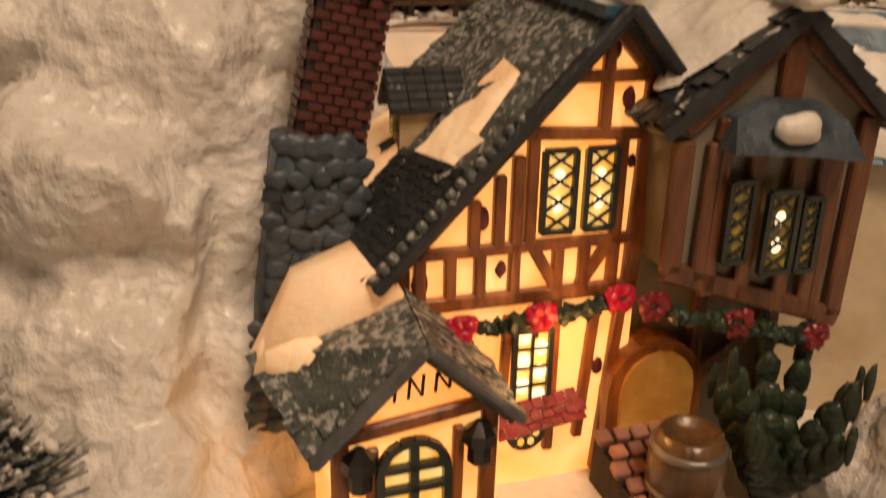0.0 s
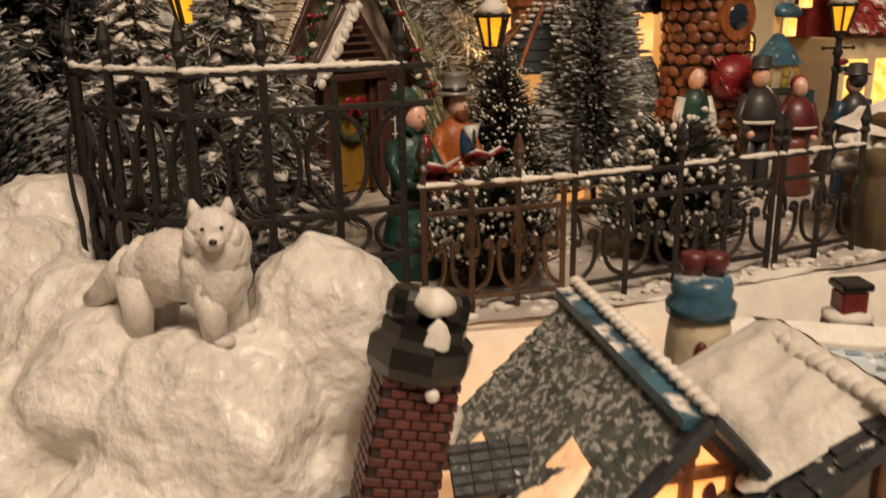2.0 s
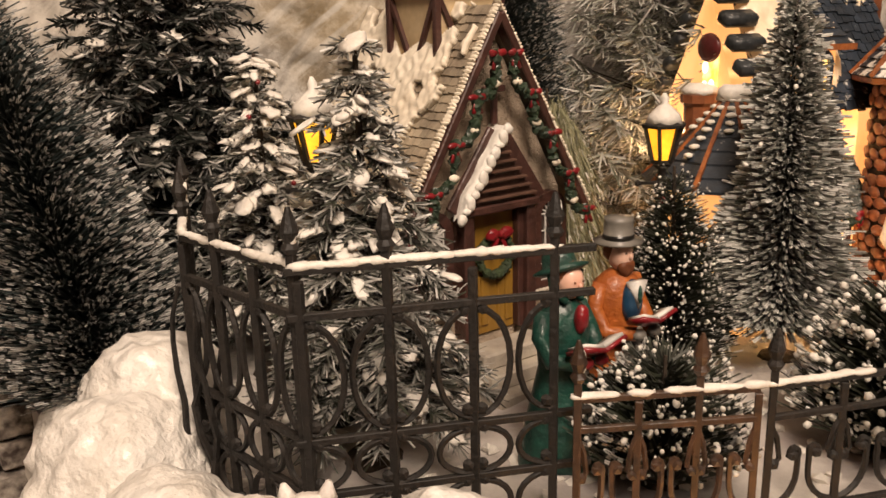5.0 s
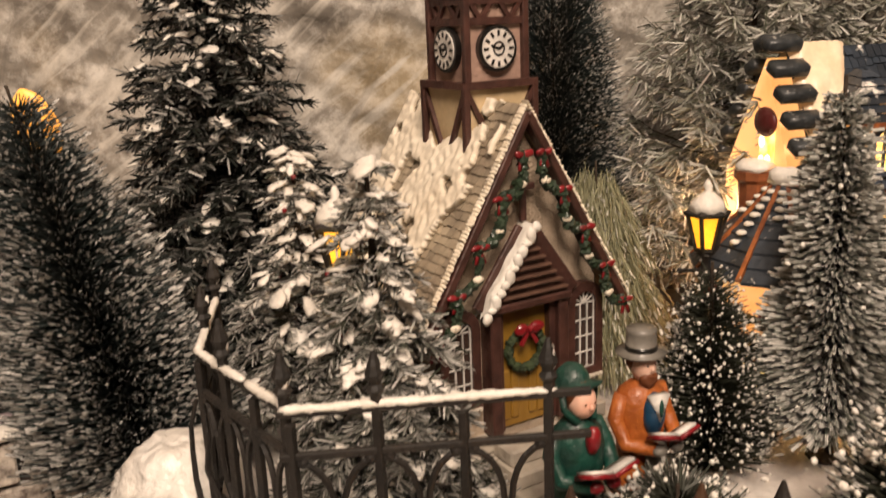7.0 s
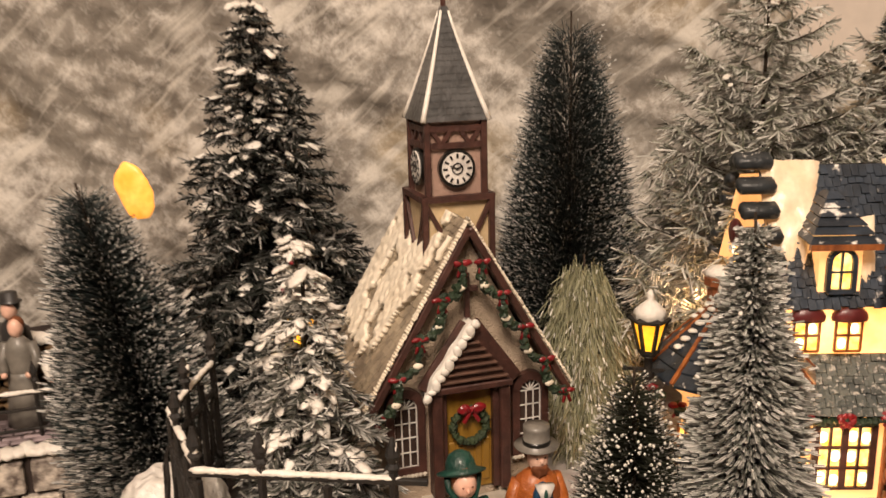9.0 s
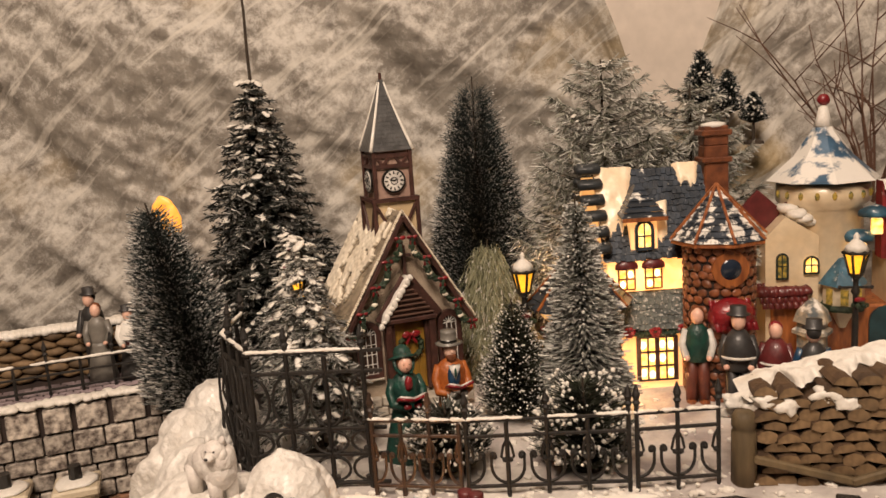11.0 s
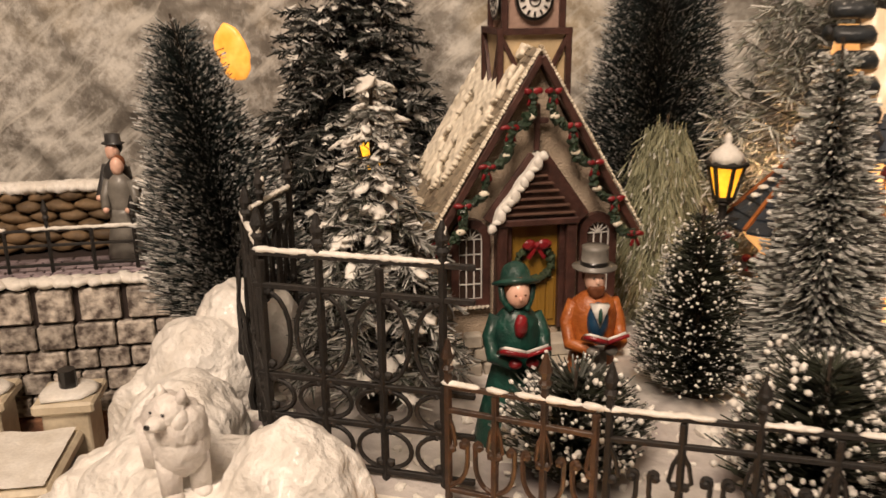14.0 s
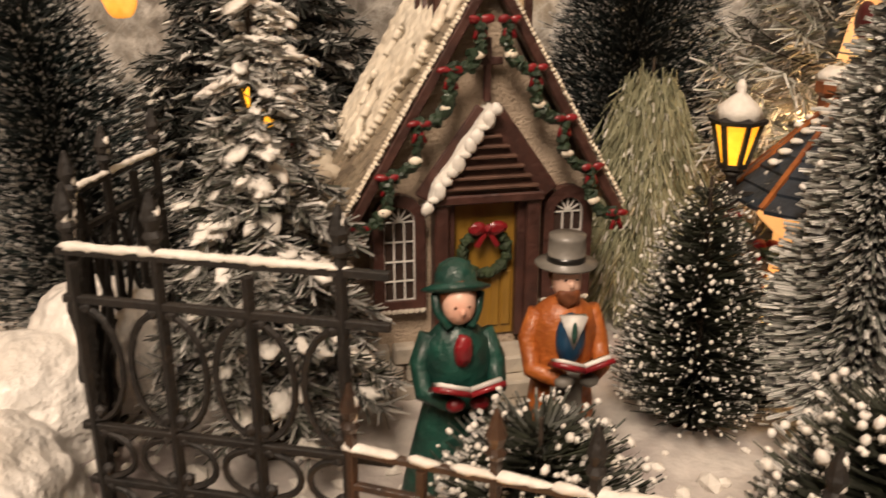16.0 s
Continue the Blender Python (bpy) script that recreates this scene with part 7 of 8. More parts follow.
        v.co = Vector((cx + q.x, cy - R + 0.003 - q.z * 1.4, Z(0.341) + q.y))
    part("round_surround", bm, TIMBER, tw)
    bm = bmesh.new()
    ball(bm, (cx, cy - R, Z(0.341)), (0.0085, 0.003, 0.0085), 3)
    part("round_glass", bm, material("dark_blue_glass", (0.02, 0.03, 0.05), 0.15, None, 60, 0.1, 200, coat=0.5), tw, "", True)
    bm = bmesh.new()
    n = 8
    apex = Vector((cx, cy + 0.004, Z(0.400)))
    for s in range(n):
        a0, a1 = 2 * math.pi * s / n, 2 * math.pi * (s + 1) / n
        p, q = Vector((cx + 0.036 * math.cos(a0), cy + 0.036 * math.sin(a0), Z(0.3605))), Vector((cx + 0.036 * math.cos(a1), cy + 0.036 * math.sin(a1), Z(0.3605)))
        for r in range(9):
            f0, f1 = 0.06 + 0.94 * r / 9, 0.06 + 0.94 * (r + 1.1) / 9
            u = (apex.lerp(p, f0), apex.lerp(q, f0), apex.lerp(q, f1), apex.lerp(p, f1))
            k = 5
            for c in range(k):
                v = [bm.verts.new(x) for x in (u[0].lerp(u[1], c / k), u[0].lerp(u[1], (c + 0.92) / k), u[3].lerp(u[2], (c + 0.92) / k) + Vector((0, 0, 0.0012)), u[3].lerp(u[2], c / k) + Vector((0, 0, 0.0012)))]
                bm.faces.new(v)
        bm.faces.new([bm.verts.new(x) for x in (apex - Vector((0, 0, 0.0005)), p - Vector((0, 0, 0.0008)), q - Vector((0, 0, 0.0008)))])
    part("tower_roof", bm, material("snowy_navy_tile", (0.030, 0.042, 0.06), 0.5, (0.014, 0.02, 0.028), 90, 0.5, 260, snow=0.42, snowscale=150), tw)
    bm = bmesh.new()
    for s in range(n):
        a0 = 2 * math.pi * s / n
        beam(bm, apex + Vector((0, 0, 0.001)), (cx + 0.0365 * math.cos(a0), cy + 0.0365 * math.sin(a0), Z(0.3615)), 0.0018, 0.0018)
    lathe(bm, (cx, cy, Z(0.3575)), [(0.034, 0), (0.036, 0.001), (0.036, 0.003), (0.034, 0.0035)], 8)
    part("hip_frame", bm, TIMBER, tw, "orange-brown hip ribs")
    bm = bmesh.new()
    tiles(bm, (cx - 0.016, cy - R + 0.002, Z(0.318)), (0.032, 0, 0), (0, -0.014, -0.020), 4, 7, 0.001)
    ball(bm, (cx, cy - R, Z(0.306)), (0.017, 0.012, 0.014), 3)
    part("red_canopy", bm, RED, t, "round red canopy over the tower door", True)
    # rear chimney
    bm = bmesh.new()
    box(bm, 0.0840, 0.1040, 0.0360, 0.0540, Z(0.345), Z(0.424), 0.001)
    box(bm, 0.0815, 0.1065, 0.0335, 0.0565, Z(0.410), Z(0.4145), 0.001)
    box(bm, 0.0815, 0.1065, 0.0335, 0.0565, Z(0.432), Z(0.437), 0.001)
    box(bm, 0.0840, 0.1040, 0.0360, 0.0540, Z(0.424), Z(0.440), 0.001)
    c = part("chimney", bm, REDSTONE, t, "stone chimney stack", False)
    bm = bmesh.new()
    ball(bm, (0.094, 0.045, Z(0.4405)), (0.011, 0.010, 0.003), 2, 0, 0.2, 200)
    part("chimney_snow", bm, SNOWPAINT, c, "", True)
    # low round turret at the left corner
    tx, ty = -0.034, -0.022
    bm = bmesh.new()
    lathe(bm, (tx, ty, 0), [(0.0225, 0), (0.0225, Z(0.300)), (0.029, Z(0.306)), (0.0325, Z(0.3120)), (0.0325, Z(0.318))], 16)
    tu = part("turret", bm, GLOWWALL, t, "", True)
    apex = Vector((tx, ty, Z(0.358)))
    for s in range(10):
        a0, a1 = 2 * math.pi * s / 10, 2 * math.pi * (s + 0.88) / 10
        p, q = Vector((tx + 0.041 * math.cos(a0), ty + 0.041 * math.sin(a0), Z(0.3150))), Vector((tx + 0.041 * math.cos(a1), ty + 0.041 * math.sin(a1), Z(0.3150)))
        for r in range(7):
            f0, f1 = 0.1 + 0.9 * r / 7, 0.1 + 0.9 * (r + 1.1) / 7
            bm = bmesh.new()
            top = [apex.lerp(p, f0), apex.lerp(q, f0), apex.lerp(q, f1) + Vector((0, 0, 0.0012)), apex.lerp(p, f1) + Vector((0, 0, 0.0012))]
            upper = [bm.verts.new(x) for x in top]
            lower = [bm.verts.new(x - Vector((0, 0, 0.0014))) for x in top]
            bm.faces.new(upper)
            bm.faces.new(lower[::-1])
            for i in range(4):
                bm.faces.new((upper[i], lower[i], lower[(i + 1) % 4], upper[(i + 1) % 4]))
            part("roof_tile", bm, NAVYTILE, tu)
    bm = bmesh.new()
    lathe(bm, (tx, ty, 0), [(0.0395, Z(0.3145)), (0.002, Z(0.3575)), (0.001, Z(0.3580))], 20)
    part("turret_cone", bm, NAVYTILE, tu)
    bm = bmesh.new()
    for s in range(10):
        a0 = 2 * math.pi * (s - 0.06) / 10
        beam(bm, apex, (tx + 0.041 * math.cos(a0), ty + 0.041 * math.sin(a0), Z(0.3155)), 0.0020, 0.0020)
    part("turret_frame", bm, TIMBER, tu)
    bm = bmesh.new()
    ball(bm, (tx, ty, Z(0.356)), (0.008, 0.008, 0.005), 2, 0, 0.3, 200)
    for s in (4, 5, 6, 7, 8, 9):
        a0 = 2 * math.pi * (s + 0.45) / 10
        for f in (0.12, 0.2, 0.28, 0.36, 0.44, 0.53, 0.62, 0.72)[:8 if s % 2 else 5]:
            ball(bm, apex.lerp(Vector((tx + 0.041 * math.cos(a0), ty + 0.041 * math.sin(a0), Z(0.318))), f), (0.0024, 0.0024, 0.0012), 2, 0, 0.4, 250)
    part("turret_snow", bm, SNOWPAINT, tu, "", True)
    for a in (200, 235, 268, 300, 335):
        bm = bmesh.new()
        p = Vector((tx + 0.0228 * math.cos(radians(a)), ty + 0.0228 * math.sin(radians(a)), 0))
        box(bm, -0.0062, 0.0062, -0.0008, 0.0008, 0.010, 0.046, 0, Matrix.Translation(p) @ pose(0, 0, 0, 0, 0, a + 90))
        w = part("turret_window", bm, GLASSLIT, tu)
        bm = bmesh.new()
        mm = Matrix.Translation(p) @ pose(0, 0, 0, 0, 0, a + 90)
        for x in (-0.0064, 0, 0.0064):
            beam(bm, mm @ Vector((x, -0.001, 0.009)), mm @ Vector((x, -0.001, 0.047)), 0.0014, 0.0014)
        for z in (0.009, 0.022, 0.034, 0.047):
            beam(bm, mm @ Vector((-0.0064, -0.001, z)), mm @ Vector((0.0064, -0.001, z)), 0.0014, 0.0014)
        part("frame", bm, TIMBER, w)
        for dx, z in ((-0.003, 0.016), (0.003, 0.028), (-0.003, 0.040)):
            bm = bmesh.new()
            ball(bm, mm @ Vector((dx, -0.0006, z)), 0.0022, 2)
            part("bright_pane", bm, GLASSHOT, w)
    garl = [(tx + 0.027 * math.cos(radians(a)), ty + 0.027 * math.sin(radians(a)), Z(0.296)) for a in (190, 228, 266, 304, 342)]
    garland(t, garl, GREEN, RED, 0.0026)
    # small chimney between the turret and the gable
    bm = bmesh.new()
    lathe(bm, (-0.030, 0.012, Z(0.325)), [(0.0075, 0), (0.0075, 0.022), (0.0095, 0.024), (0.0095, 0.028)], 10)
    c2 = part("low_chimney", bm, REDSTONE, t)
    bm = bmesh.new()
    ball(bm, (-0.030, 0.012, Z(0.355)), (0.0095, 0.0095, 0.004), 2, 0, 0.3, 250)
    part("low_chimney_snow", bm, SNOWPAINT, c2, "", True)
    return t


cottage()


def castle():
    t = thing("blue_turreted_house", (0.172, 0.745, LEDGE), "cream fairytale house with snowy blue cone roofs", "building", 24)
    Z = lambda z: z - LEDGE
    bm = bmesh.new()
    lathe(bm, (0, 0, 0), [(0.036, 0), (0.034, Z(0.30)), (0.032, Z(0.365)), (0.038, Z(0.370)), (0.038, Z(0.384)), (0.034, Z(0.386))], 18)
    tw = part("round_tower", bm, CREAMHOUSE, t, "", True)
    bm = bmesh.new()
    n = 8
    apex = Vector((0, 0, Z(0.441)))
    for s in range(n):
        a0, a1 = 2 * math.pi * s / n, 2 * math.pi * (s + 1) / n
        prev = None
        prof = [(0.003, 0.441), (0.010, 0.428), (0.024, 0.408), (0.046, 0.388)]
        for (r0, z0), (r1, z1) in zip(prof, prof[1:]):
            bm.faces.new([bm.verts.new(x) for x in ((r0 * math.cos(a0), r0 * math.sin(a0), Z(z0)), (r0 * math.cos(a1), r0 * math.sin(a1), Z(z0)), (r1 * math.cos(a1), r1 * math.sin(a1), Z(z1)), (r1 * math.cos(a0), r1 * math.sin(a0), Z(z1)))])
    bmesh.ops.remove_doubles(bm, verts=bm.verts[:], dist=1e-5)
    part("cone_roof", bm, material("snowy_blue_cone", (0.07, 0.15, 0.25), 0.45, (0.03, 0.07, 0.12), 60, 0.3, 200, snow=0.62, snowscale=45, coat=0.2), tw)
    bm = bmesh.new()
    lathe(bm, (0, 0, Z(0.432)), [(0.008, 0), (0.0055, 0.008), (0.004, 0.016), (0.001, 0.018)], 10)
    part("cone_snow", bm, SNOWPAINT, tw, "", True)
    bm = bmesh.new()
    ball(bm, (0, 0, Z(0.4545)), (0.0055, 0.0045, 0.0050), 2, 0, 0.2, 300)
    part("red_finial", bm, RED, tw, "small red heart finial", True)
    for i in range(9):
        a = radians(190 + i * 20)
        bm = bmesh.new()
        ball(bm, (0.0378 * math.cos(a), 0.0378 * math.sin(a), Z(0.377)), (0.002, 0.002, 0.0034), 2)
        part("slit_window", bm, GLASSDIM, tw)
    # gabled wing on the left
    w = new("gabled_wing")
    w.parent = t
    w.matrix_local = pose(-0.034, -0.020, 0, 0, 0, 0)
    bm = bmesh.new()
    prism(bm, [(-0.020, 0), (0.022, 0), (0.022, Z(0.345)), (-0.004, Z(0.362)), (-0.020, Z(0.345))], -0.018, 0.03)
    part("wing_wall", bm, CREAMHOUSE, w)
    bm = bmesh.new()
    for p, q in (((-0.004, 0.366), (-0.026, 0.342)), ((-0.004, 0.366), (0.030, 0.338))):
        beam(bm, (p[0], 0.004, Z(p[1])), (q[0], 0.004, Z(q[1])), 0.050, 0.0045, (0, 1, 0), 0.0008)
    part("wing_roof", bm, MAROON, w)
    bm = bmesh.new()
    for i in range(14):
        ball(bm, (0.001 + 0.0018 * i, 0.004 + random.uniform(-0.016, 0.016), Z(0.3665) - 0.0013 * i), (0.009, 0.011, 0.0045), 2, 0, 0.3, 160)
    part("wing_snow", bm, SNOWPAINT, w, "", True)
    for x, z, ww, hh, g in ((-0.007, 0.3205, 0.0085, 0.021, GLASSDIM), (0.016, 0.321, 0.011, 0.014, GLASSLIT)):
        bm = bmesh.new()
        prism(bm, [(x + q, s) for q, s in arch(ww, Z(z) - hh / 2, Z(z) + hh / 2, 8)], -0.0195, -0.017)
        o = part("wing_window", bm, g, w)
        bm = bmesh.new()
        pts = [(x + q, s) for q, s in arch(ww, Z(z) - hh / 2, Z(z) + hh / 2, 8)]
        for p, q in zip(pts, pts[1:] + pts[:1]):
            beam(bm, (p[0], -0.020, p[1]), (q[0], -0.020, q[1]), 0.0016, 0.0016, (0, 1, 0))
        beam(bm, (x, -0.020, Z(z) - hh / 2), (x, -0.020, Z(z) + hh / 2), 0.0008, 0.001, (0, 1, 0))
        beam(bm, (x - ww / 2, -0.020, Z(z)), (x + ww / 2, -0.020, Z(z)), 0.0008, 0.001, (0, 1, 0))
        part("window_frame", bm, LEAD, o)
    # oriel turret with its own blue cap
    o = new("oriel")
    o.parent = t
    o.matrix_local = pose(0.006, -0.042, 0)
    bm = bmesh.new()
    lathe(bm, (0, 0, 0), [(0.003, Z(0.268)), (0.010, Z(0.283)), (0.0155, Z(0.287)), (0.0155, Z(0.306)), (0.013, Z(0.307))], 8)
    part("oriel_wall", bm, PALETAN, o)
    bm = bmesh.new()
    lathe(bm, (0, 0, 0), [(0.0175, Z(0.284)), (0.0185, Z(0.286)), (0.0175, Z(0.289))], 8)
    part("oriel_sill", bm, GREEN, o)
    bm = bmesh.new()
    lathe(bm, (0, 0, 0), [(0.0195, Z(0.3055)), (0.012, Z(0.316)), (0.004, Z(0.326)), (0.001, Z(0.327))], 6)
    part("oriel_roof", bm, BLUEROOF, o)
    for a in (215, 260, 305):
        bm = bmesh.new()
        box(bm, -0.003, 0.003, -0.0006, 0.0006, Z(0.290), Z(0.303), 0, Matrix.Translation((0.0152 * math.cos(radians(a)), 0.0152 * math.sin(radians(a)), 0)) @ pose(0, 0, 0, 0, 0, a + 90))
        part("oriel_window", bm, GLASSDIM, o)
    # ground floor and entrance
    bm = bmesh.new()
    box(bm, -0.05, 0.06, -0.040, 0.02, 0, Z(0.286), 0.002)
    part("ground_floor", bm, TIMBER, t)
    bm = bmesh.new()
    prism(bm, [(x + 0.040, z) for x, z in arch(0.026, 0, Z(0.285))], -0.0425, -0.039)
    part("entrance_door", bm, material("teal_door", (0.016, 0.05, 0.06), 0.5, None, 90, 0.4, 300), t)
    bm = bmesh.new()
    lathe(bm, (-0.022, -0.060, 0), [(0.012, 0), (0.012, 0.030), (0.016, 0.031), (0.016, 0.034), (0.012, 0.036), (0.012, 0.040), (0.015, 0.041), (0.012, 0.050), (0.004, 0.058), (0.001, 0.060)], 6)
    part("small_kiosk", bm, material("snowy_kiosk", (0.55, 0.46, 0.33), 0.5, (0.10, 0.12, 0.13), 120, 0.3, 200, snow=0.3, snowscale=60), t)
    bm = bmesh.new()
    tiles(bm, (-0.060, -0.034, Z(0.305)), (0.040, 0, 0), (0, -0.016, -0.018), 4, 8, 0.0012)
    for i in range(10):
        ball(bm, (-0.058 + 0.004 * i, -0.040, Z(0.299)), (0.006, 0.006, 0.005), 2, 0, 0.3, 200)
    part("shop_awning", bm, MAROON, t, "", True)
    # dormers with blue hoods on the right
    for x, z in ((0.022, 0.340), (0.034, 0.360)):
        bm = bmesh.new()
        ball(bm, (x, -0.028, Z(z)), (0.012, 0.010, 0.008), 3, 0, 0.2, 100)
        for v in bm.verts:
            v.co.z = max(v.co.z, Z(z) - 0.002)
        part("blue_hood", bm, BLUEROOF, t, "", True)
        bm = bmesh.new()
        box(bm, x - 0.004, x + 0.004, -0.0365, -0.030, Z(z) - 0.016, Z(z) - 0.003, 0.0008)
        part("hood_window", bm, GLASSLIT, t)
    return t


castle()


def red_house():
    t = thing("red_roofed_shop", (0.262, 0.735, LEDGE), "lit shop with a snowy red tiled roof", "building", 24)
    bm = bmesh.new()
    box(bm, -0.036, 0.05, -0.02, 0.05, 0, 0.085, 0.001)
    part("wall", bm, CREAMHOUSE, t)
    bm = bmesh.new()
    tiles(bm, (-0.040, 0.014, 0.150), (0.10, 0, 0), (0, -0.042, -0.062), 8, 14, 0.0014)
    prism(bm, [(-0.040, 0.085), (0.06, 0.085), (0.06, 0.149), (-0.040, 0.149)], 0.0135, 0.03)
    part("roof", bm, material("snowy_red_tile", (0.30, 0.03, 0.03), 0.5, (0.16, 0.016, 0.016), 90, 0.4, 260, snow=0.35, snowscale=60), t)
    for x in (-0.022, 0.004, 0.03):
        bm = bmesh.new()
        box(bm, x - 0.009, x + 0.009, -0.0215, -0.019, 0.030, 0.070, 0.0006)
        part("window", bm, GLASSLIT, t)
    return t


red_house()


# ---- woodpile with its posts ----
def woodpile():
    t = thing("woodpile", (0.180, 0.451, LEDGE), "stacked split logs under snow between weathered posts", "woodpile", 27)
    for x in (0.0, 0.118):
        bm = bmesh.new()
        lathe(bm, (x, 0, 0), [(0.0078, -0.004), (0.0074, 0.034), (0.0062, 0.0365), (0.0074, 0.038), (0.0072, 0.044), (0.005, 0.047)], 12)
        part("post", bm, WOODGREY, t, "", True)
    bm = bmesh.new()
    beam(bm, (0.004, -0.008, 0.020), (0.060, -0.010, 0.006), 0.005, 0.004, (0, 1, 0), 0.001)
    beam(bm, (0.116, -0.008, 0.022), (0.058, -0.011, 0.006), 0.005, 0.004, (0, 1, 0), 0.001)
    part("brace", bm, WOODGREY, t)
    bm = bmesh.new()
    box(bm, 0.006, 0.112, 0.004, 0.030, 0, 0.048, 0.002)
    part("stack_core", bm, JOINT, t)
    rnd = random.Random(12)
    me3 = []
    for k in range(6):
        bm = bmesh.new()
        n = rnd.choice((5, 6, 7))
        half = rnd.random() < 0.6
        pts = []
        for i in range(n + 1):
            a = math.pi * i / n if half else 2 * math.pi * i / (n + 1)
            q = rnd.uniform(0.85, 1.1)
            pts.append((0.0072 * q * math.cos(a), (0.0056 if half else 0.0042) * q * math.sin(a) - (0.002 if half else 0)))
        prism(bm, pts, -0.004, 0.026, 0)
        bm.faces.ensure_lookup_table()
        for f in bm.faces:
            f.material_index = 0 if abs(f.normal.y) > 0.5 or len(f.verts) > 4 else 1
        bmesh.ops.recalc_face_normals(bm, faces=bm.faces[:])
        me = bpy.data.meshes.new("log")
        bm.to_mesh(me)
        bm.free()
        me.materials.append(LOGEND)
        me.materials.append(LOGBARK)
        me3.append(me)
    for r in range(11):
        zz = 0.004 + r * 0.0068
        for c in range(9):
            x = 0.012 + c * 0.0124 + (0.006 if r % 2 else 0)
            top = 0.054 + 0.024 * (x / 0.12) + 0.006 * math.sin(x * 120)
            if zz > top:
                continue
            o = new("log", rnd.choice(me3))
            o.parent = t
            o.matrix_local = pose(x + rnd.uniform(-0.0012, 0.0012), rnd.uniform(-0.003, 0.001), zz, rnd.uniform(-5, 5), rnd.uniform(-12, 12), rnd.uniform(-6, 6))
    bm = bmesh.new()
    snow_sheet(bm, (0.0, 0.030, 0.056), (0.116, 0.030, 0.080), (0.0, 0.010, 0.054), (0.116, 0.008, 0.076), 0.005, 70, 14, 1.1)
    for p in ((0.014, 0.0, 0.054), (0.024, -0.002, 0.050), (0.046, -0.002, 0.056), (0.055, -0.003, 0.052), (0.010, 0.006, 0.046), (-0.002, 0.012, 0.048), (0.0, 0.018, 0.040)):
        ball(bm, p, (0.0085, 0.005, 0.0050), 3, 0, 0.7, 220)
    part("snow", bm, SNOWPAINT, t, "", True)
    return t


woodpile()


# ---- left: stone retaining wall, terrace, railing, log wall and couple ----
def retaining_wall():
    t = thing("wall_west_terrace", (-0.285, 0.3655, 0.0), "grey stone block retaining wall below the terrace", "wall", 53.6, kind="structure")
    bm = bmesh.new()
    box(bm, -0.26, 0.045, 0.004, 0.34, 0.08, 0.2585)
    part("core", bm, JOINT, t)
    rnd = random.Random(21)
    rows = [(0.2365, 0.021), (0.2195, 0.016), (0.2055, 0.013), (0.1905, 0.014), (0.176, 0.0135), (0.162, 0.013), (0.148, 0.013), (0.134, 0.013), (0.120, 0.013)]
    for r, (z, h) in enumerate(rows):
        x = -0.20 + (0.012 if r % 2 else 0)
        while x < 0.040:
            w = rnd.uniform(0.021, 0.027) if r < 2 else rnd.uniform(0.014, 0.024)
            bm = bmesh.new()
            box(bm, x, min(x + w - 0.0014, 0.044), -0.0012 - rnd.uniform(0, 0.0014), 0.006, z, z + h - 0.0012, 0.0010)
            part("stone_block", bm, RUSTSTONE if r > 4 else WALLSTONE, t)
            x += w + (0.003 if r == 0 else 0)
    bm = bmesh.new()
    for i in range(70):
        x = -0.22 + 0.27 * i / 69
        ball(bm, (x, 0.004 + rnd.uniform(-0.003, 0.004), 0.2605), (0.0055, 0.0070, 0.0030), 2, 0, 0.35, 200)
    part("coping_snow", bm, SNOWPAINT, t, "", True)
    bm = bmesh.new()
    box(bm, -0.26, 0.045, 0.010, 0.34, 0.2585, 0.2605)
    tr = part("terrace", bm, JOINT, t)
    k = 0
    for r in range(6):
        for c in range(22):
            bm = bmesh.new()
            box(bm, -0.0052, 0.0052, -0.0027, 0.0027, -0.0008, 0.0010, 0.0006, pose(-0.20 + 0.0112 * c + (0.0056 if r % 2 else 0), 0.016 + 0.0062 * r, 0.2612, 0, 0, rnd.uniform(-4, 4)))
            part("cobble", bm, COBBLE, tr)
    return t


retaining_wall()
WR = math.radians(53.6)
def onterrace(x, y):
    return (-0.285 + x * math.cos(WR) - y * math.sin(WR), 0.3655 + x * math.sin(WR) + y * math.cos(WR))


railing("terrace_railing", onterrace(-0.16, 0.020), onterrace(0.040, 0.020), 0.263, 0.292, 9, (0.2665, 0.279, 0.2885), "low black iron railing with snow along the terrace", None, 0.0017, True, 0.7, 13)


def log_wall():
    p = onterrace(-0.045, 0.070)
    t = thing("log_wall", (p[0], p[1], 0.261), "stacked tan stone and log wall capped with snow", "wall", 53.6)
    rnd = random.Random(31)
    for r in range(6):
        for c in range(7):
            bm = bmesh.new()
            ball(bm, (0, 0, 0), (0.0100 * rnd.uniform(0.8, 1.15), 0.0065, 0.0042), 2, 0, 0.25, 260, pose(-0.075 + 0.0185 * c + (0.008 if r % 2 else 0), rnd.uniform(-0.001, 0.001), 0.004 + 0.0068 * r, 0, rnd.uniform(-8, 8), 0))
            part("stone", bm, LOGEND, t, "", True)
    bm = bmesh.new()
    box(bm, -0.085, 0.045, 0.002, 0.012, 0, 0.040, 0.001)
    part("core", bm, JOINT, t)
    bm = bmesh.new()
    for i in range(26):
        ball(bm, (-0.083 + 0.005 * i, 0.002, 0.0435), (0.006, 0.0095, 0.0042), 2, 0, 0.3, 200)
    part("snow", bm, SNOWPAINT, t, "", True)
    return t


log_wall()
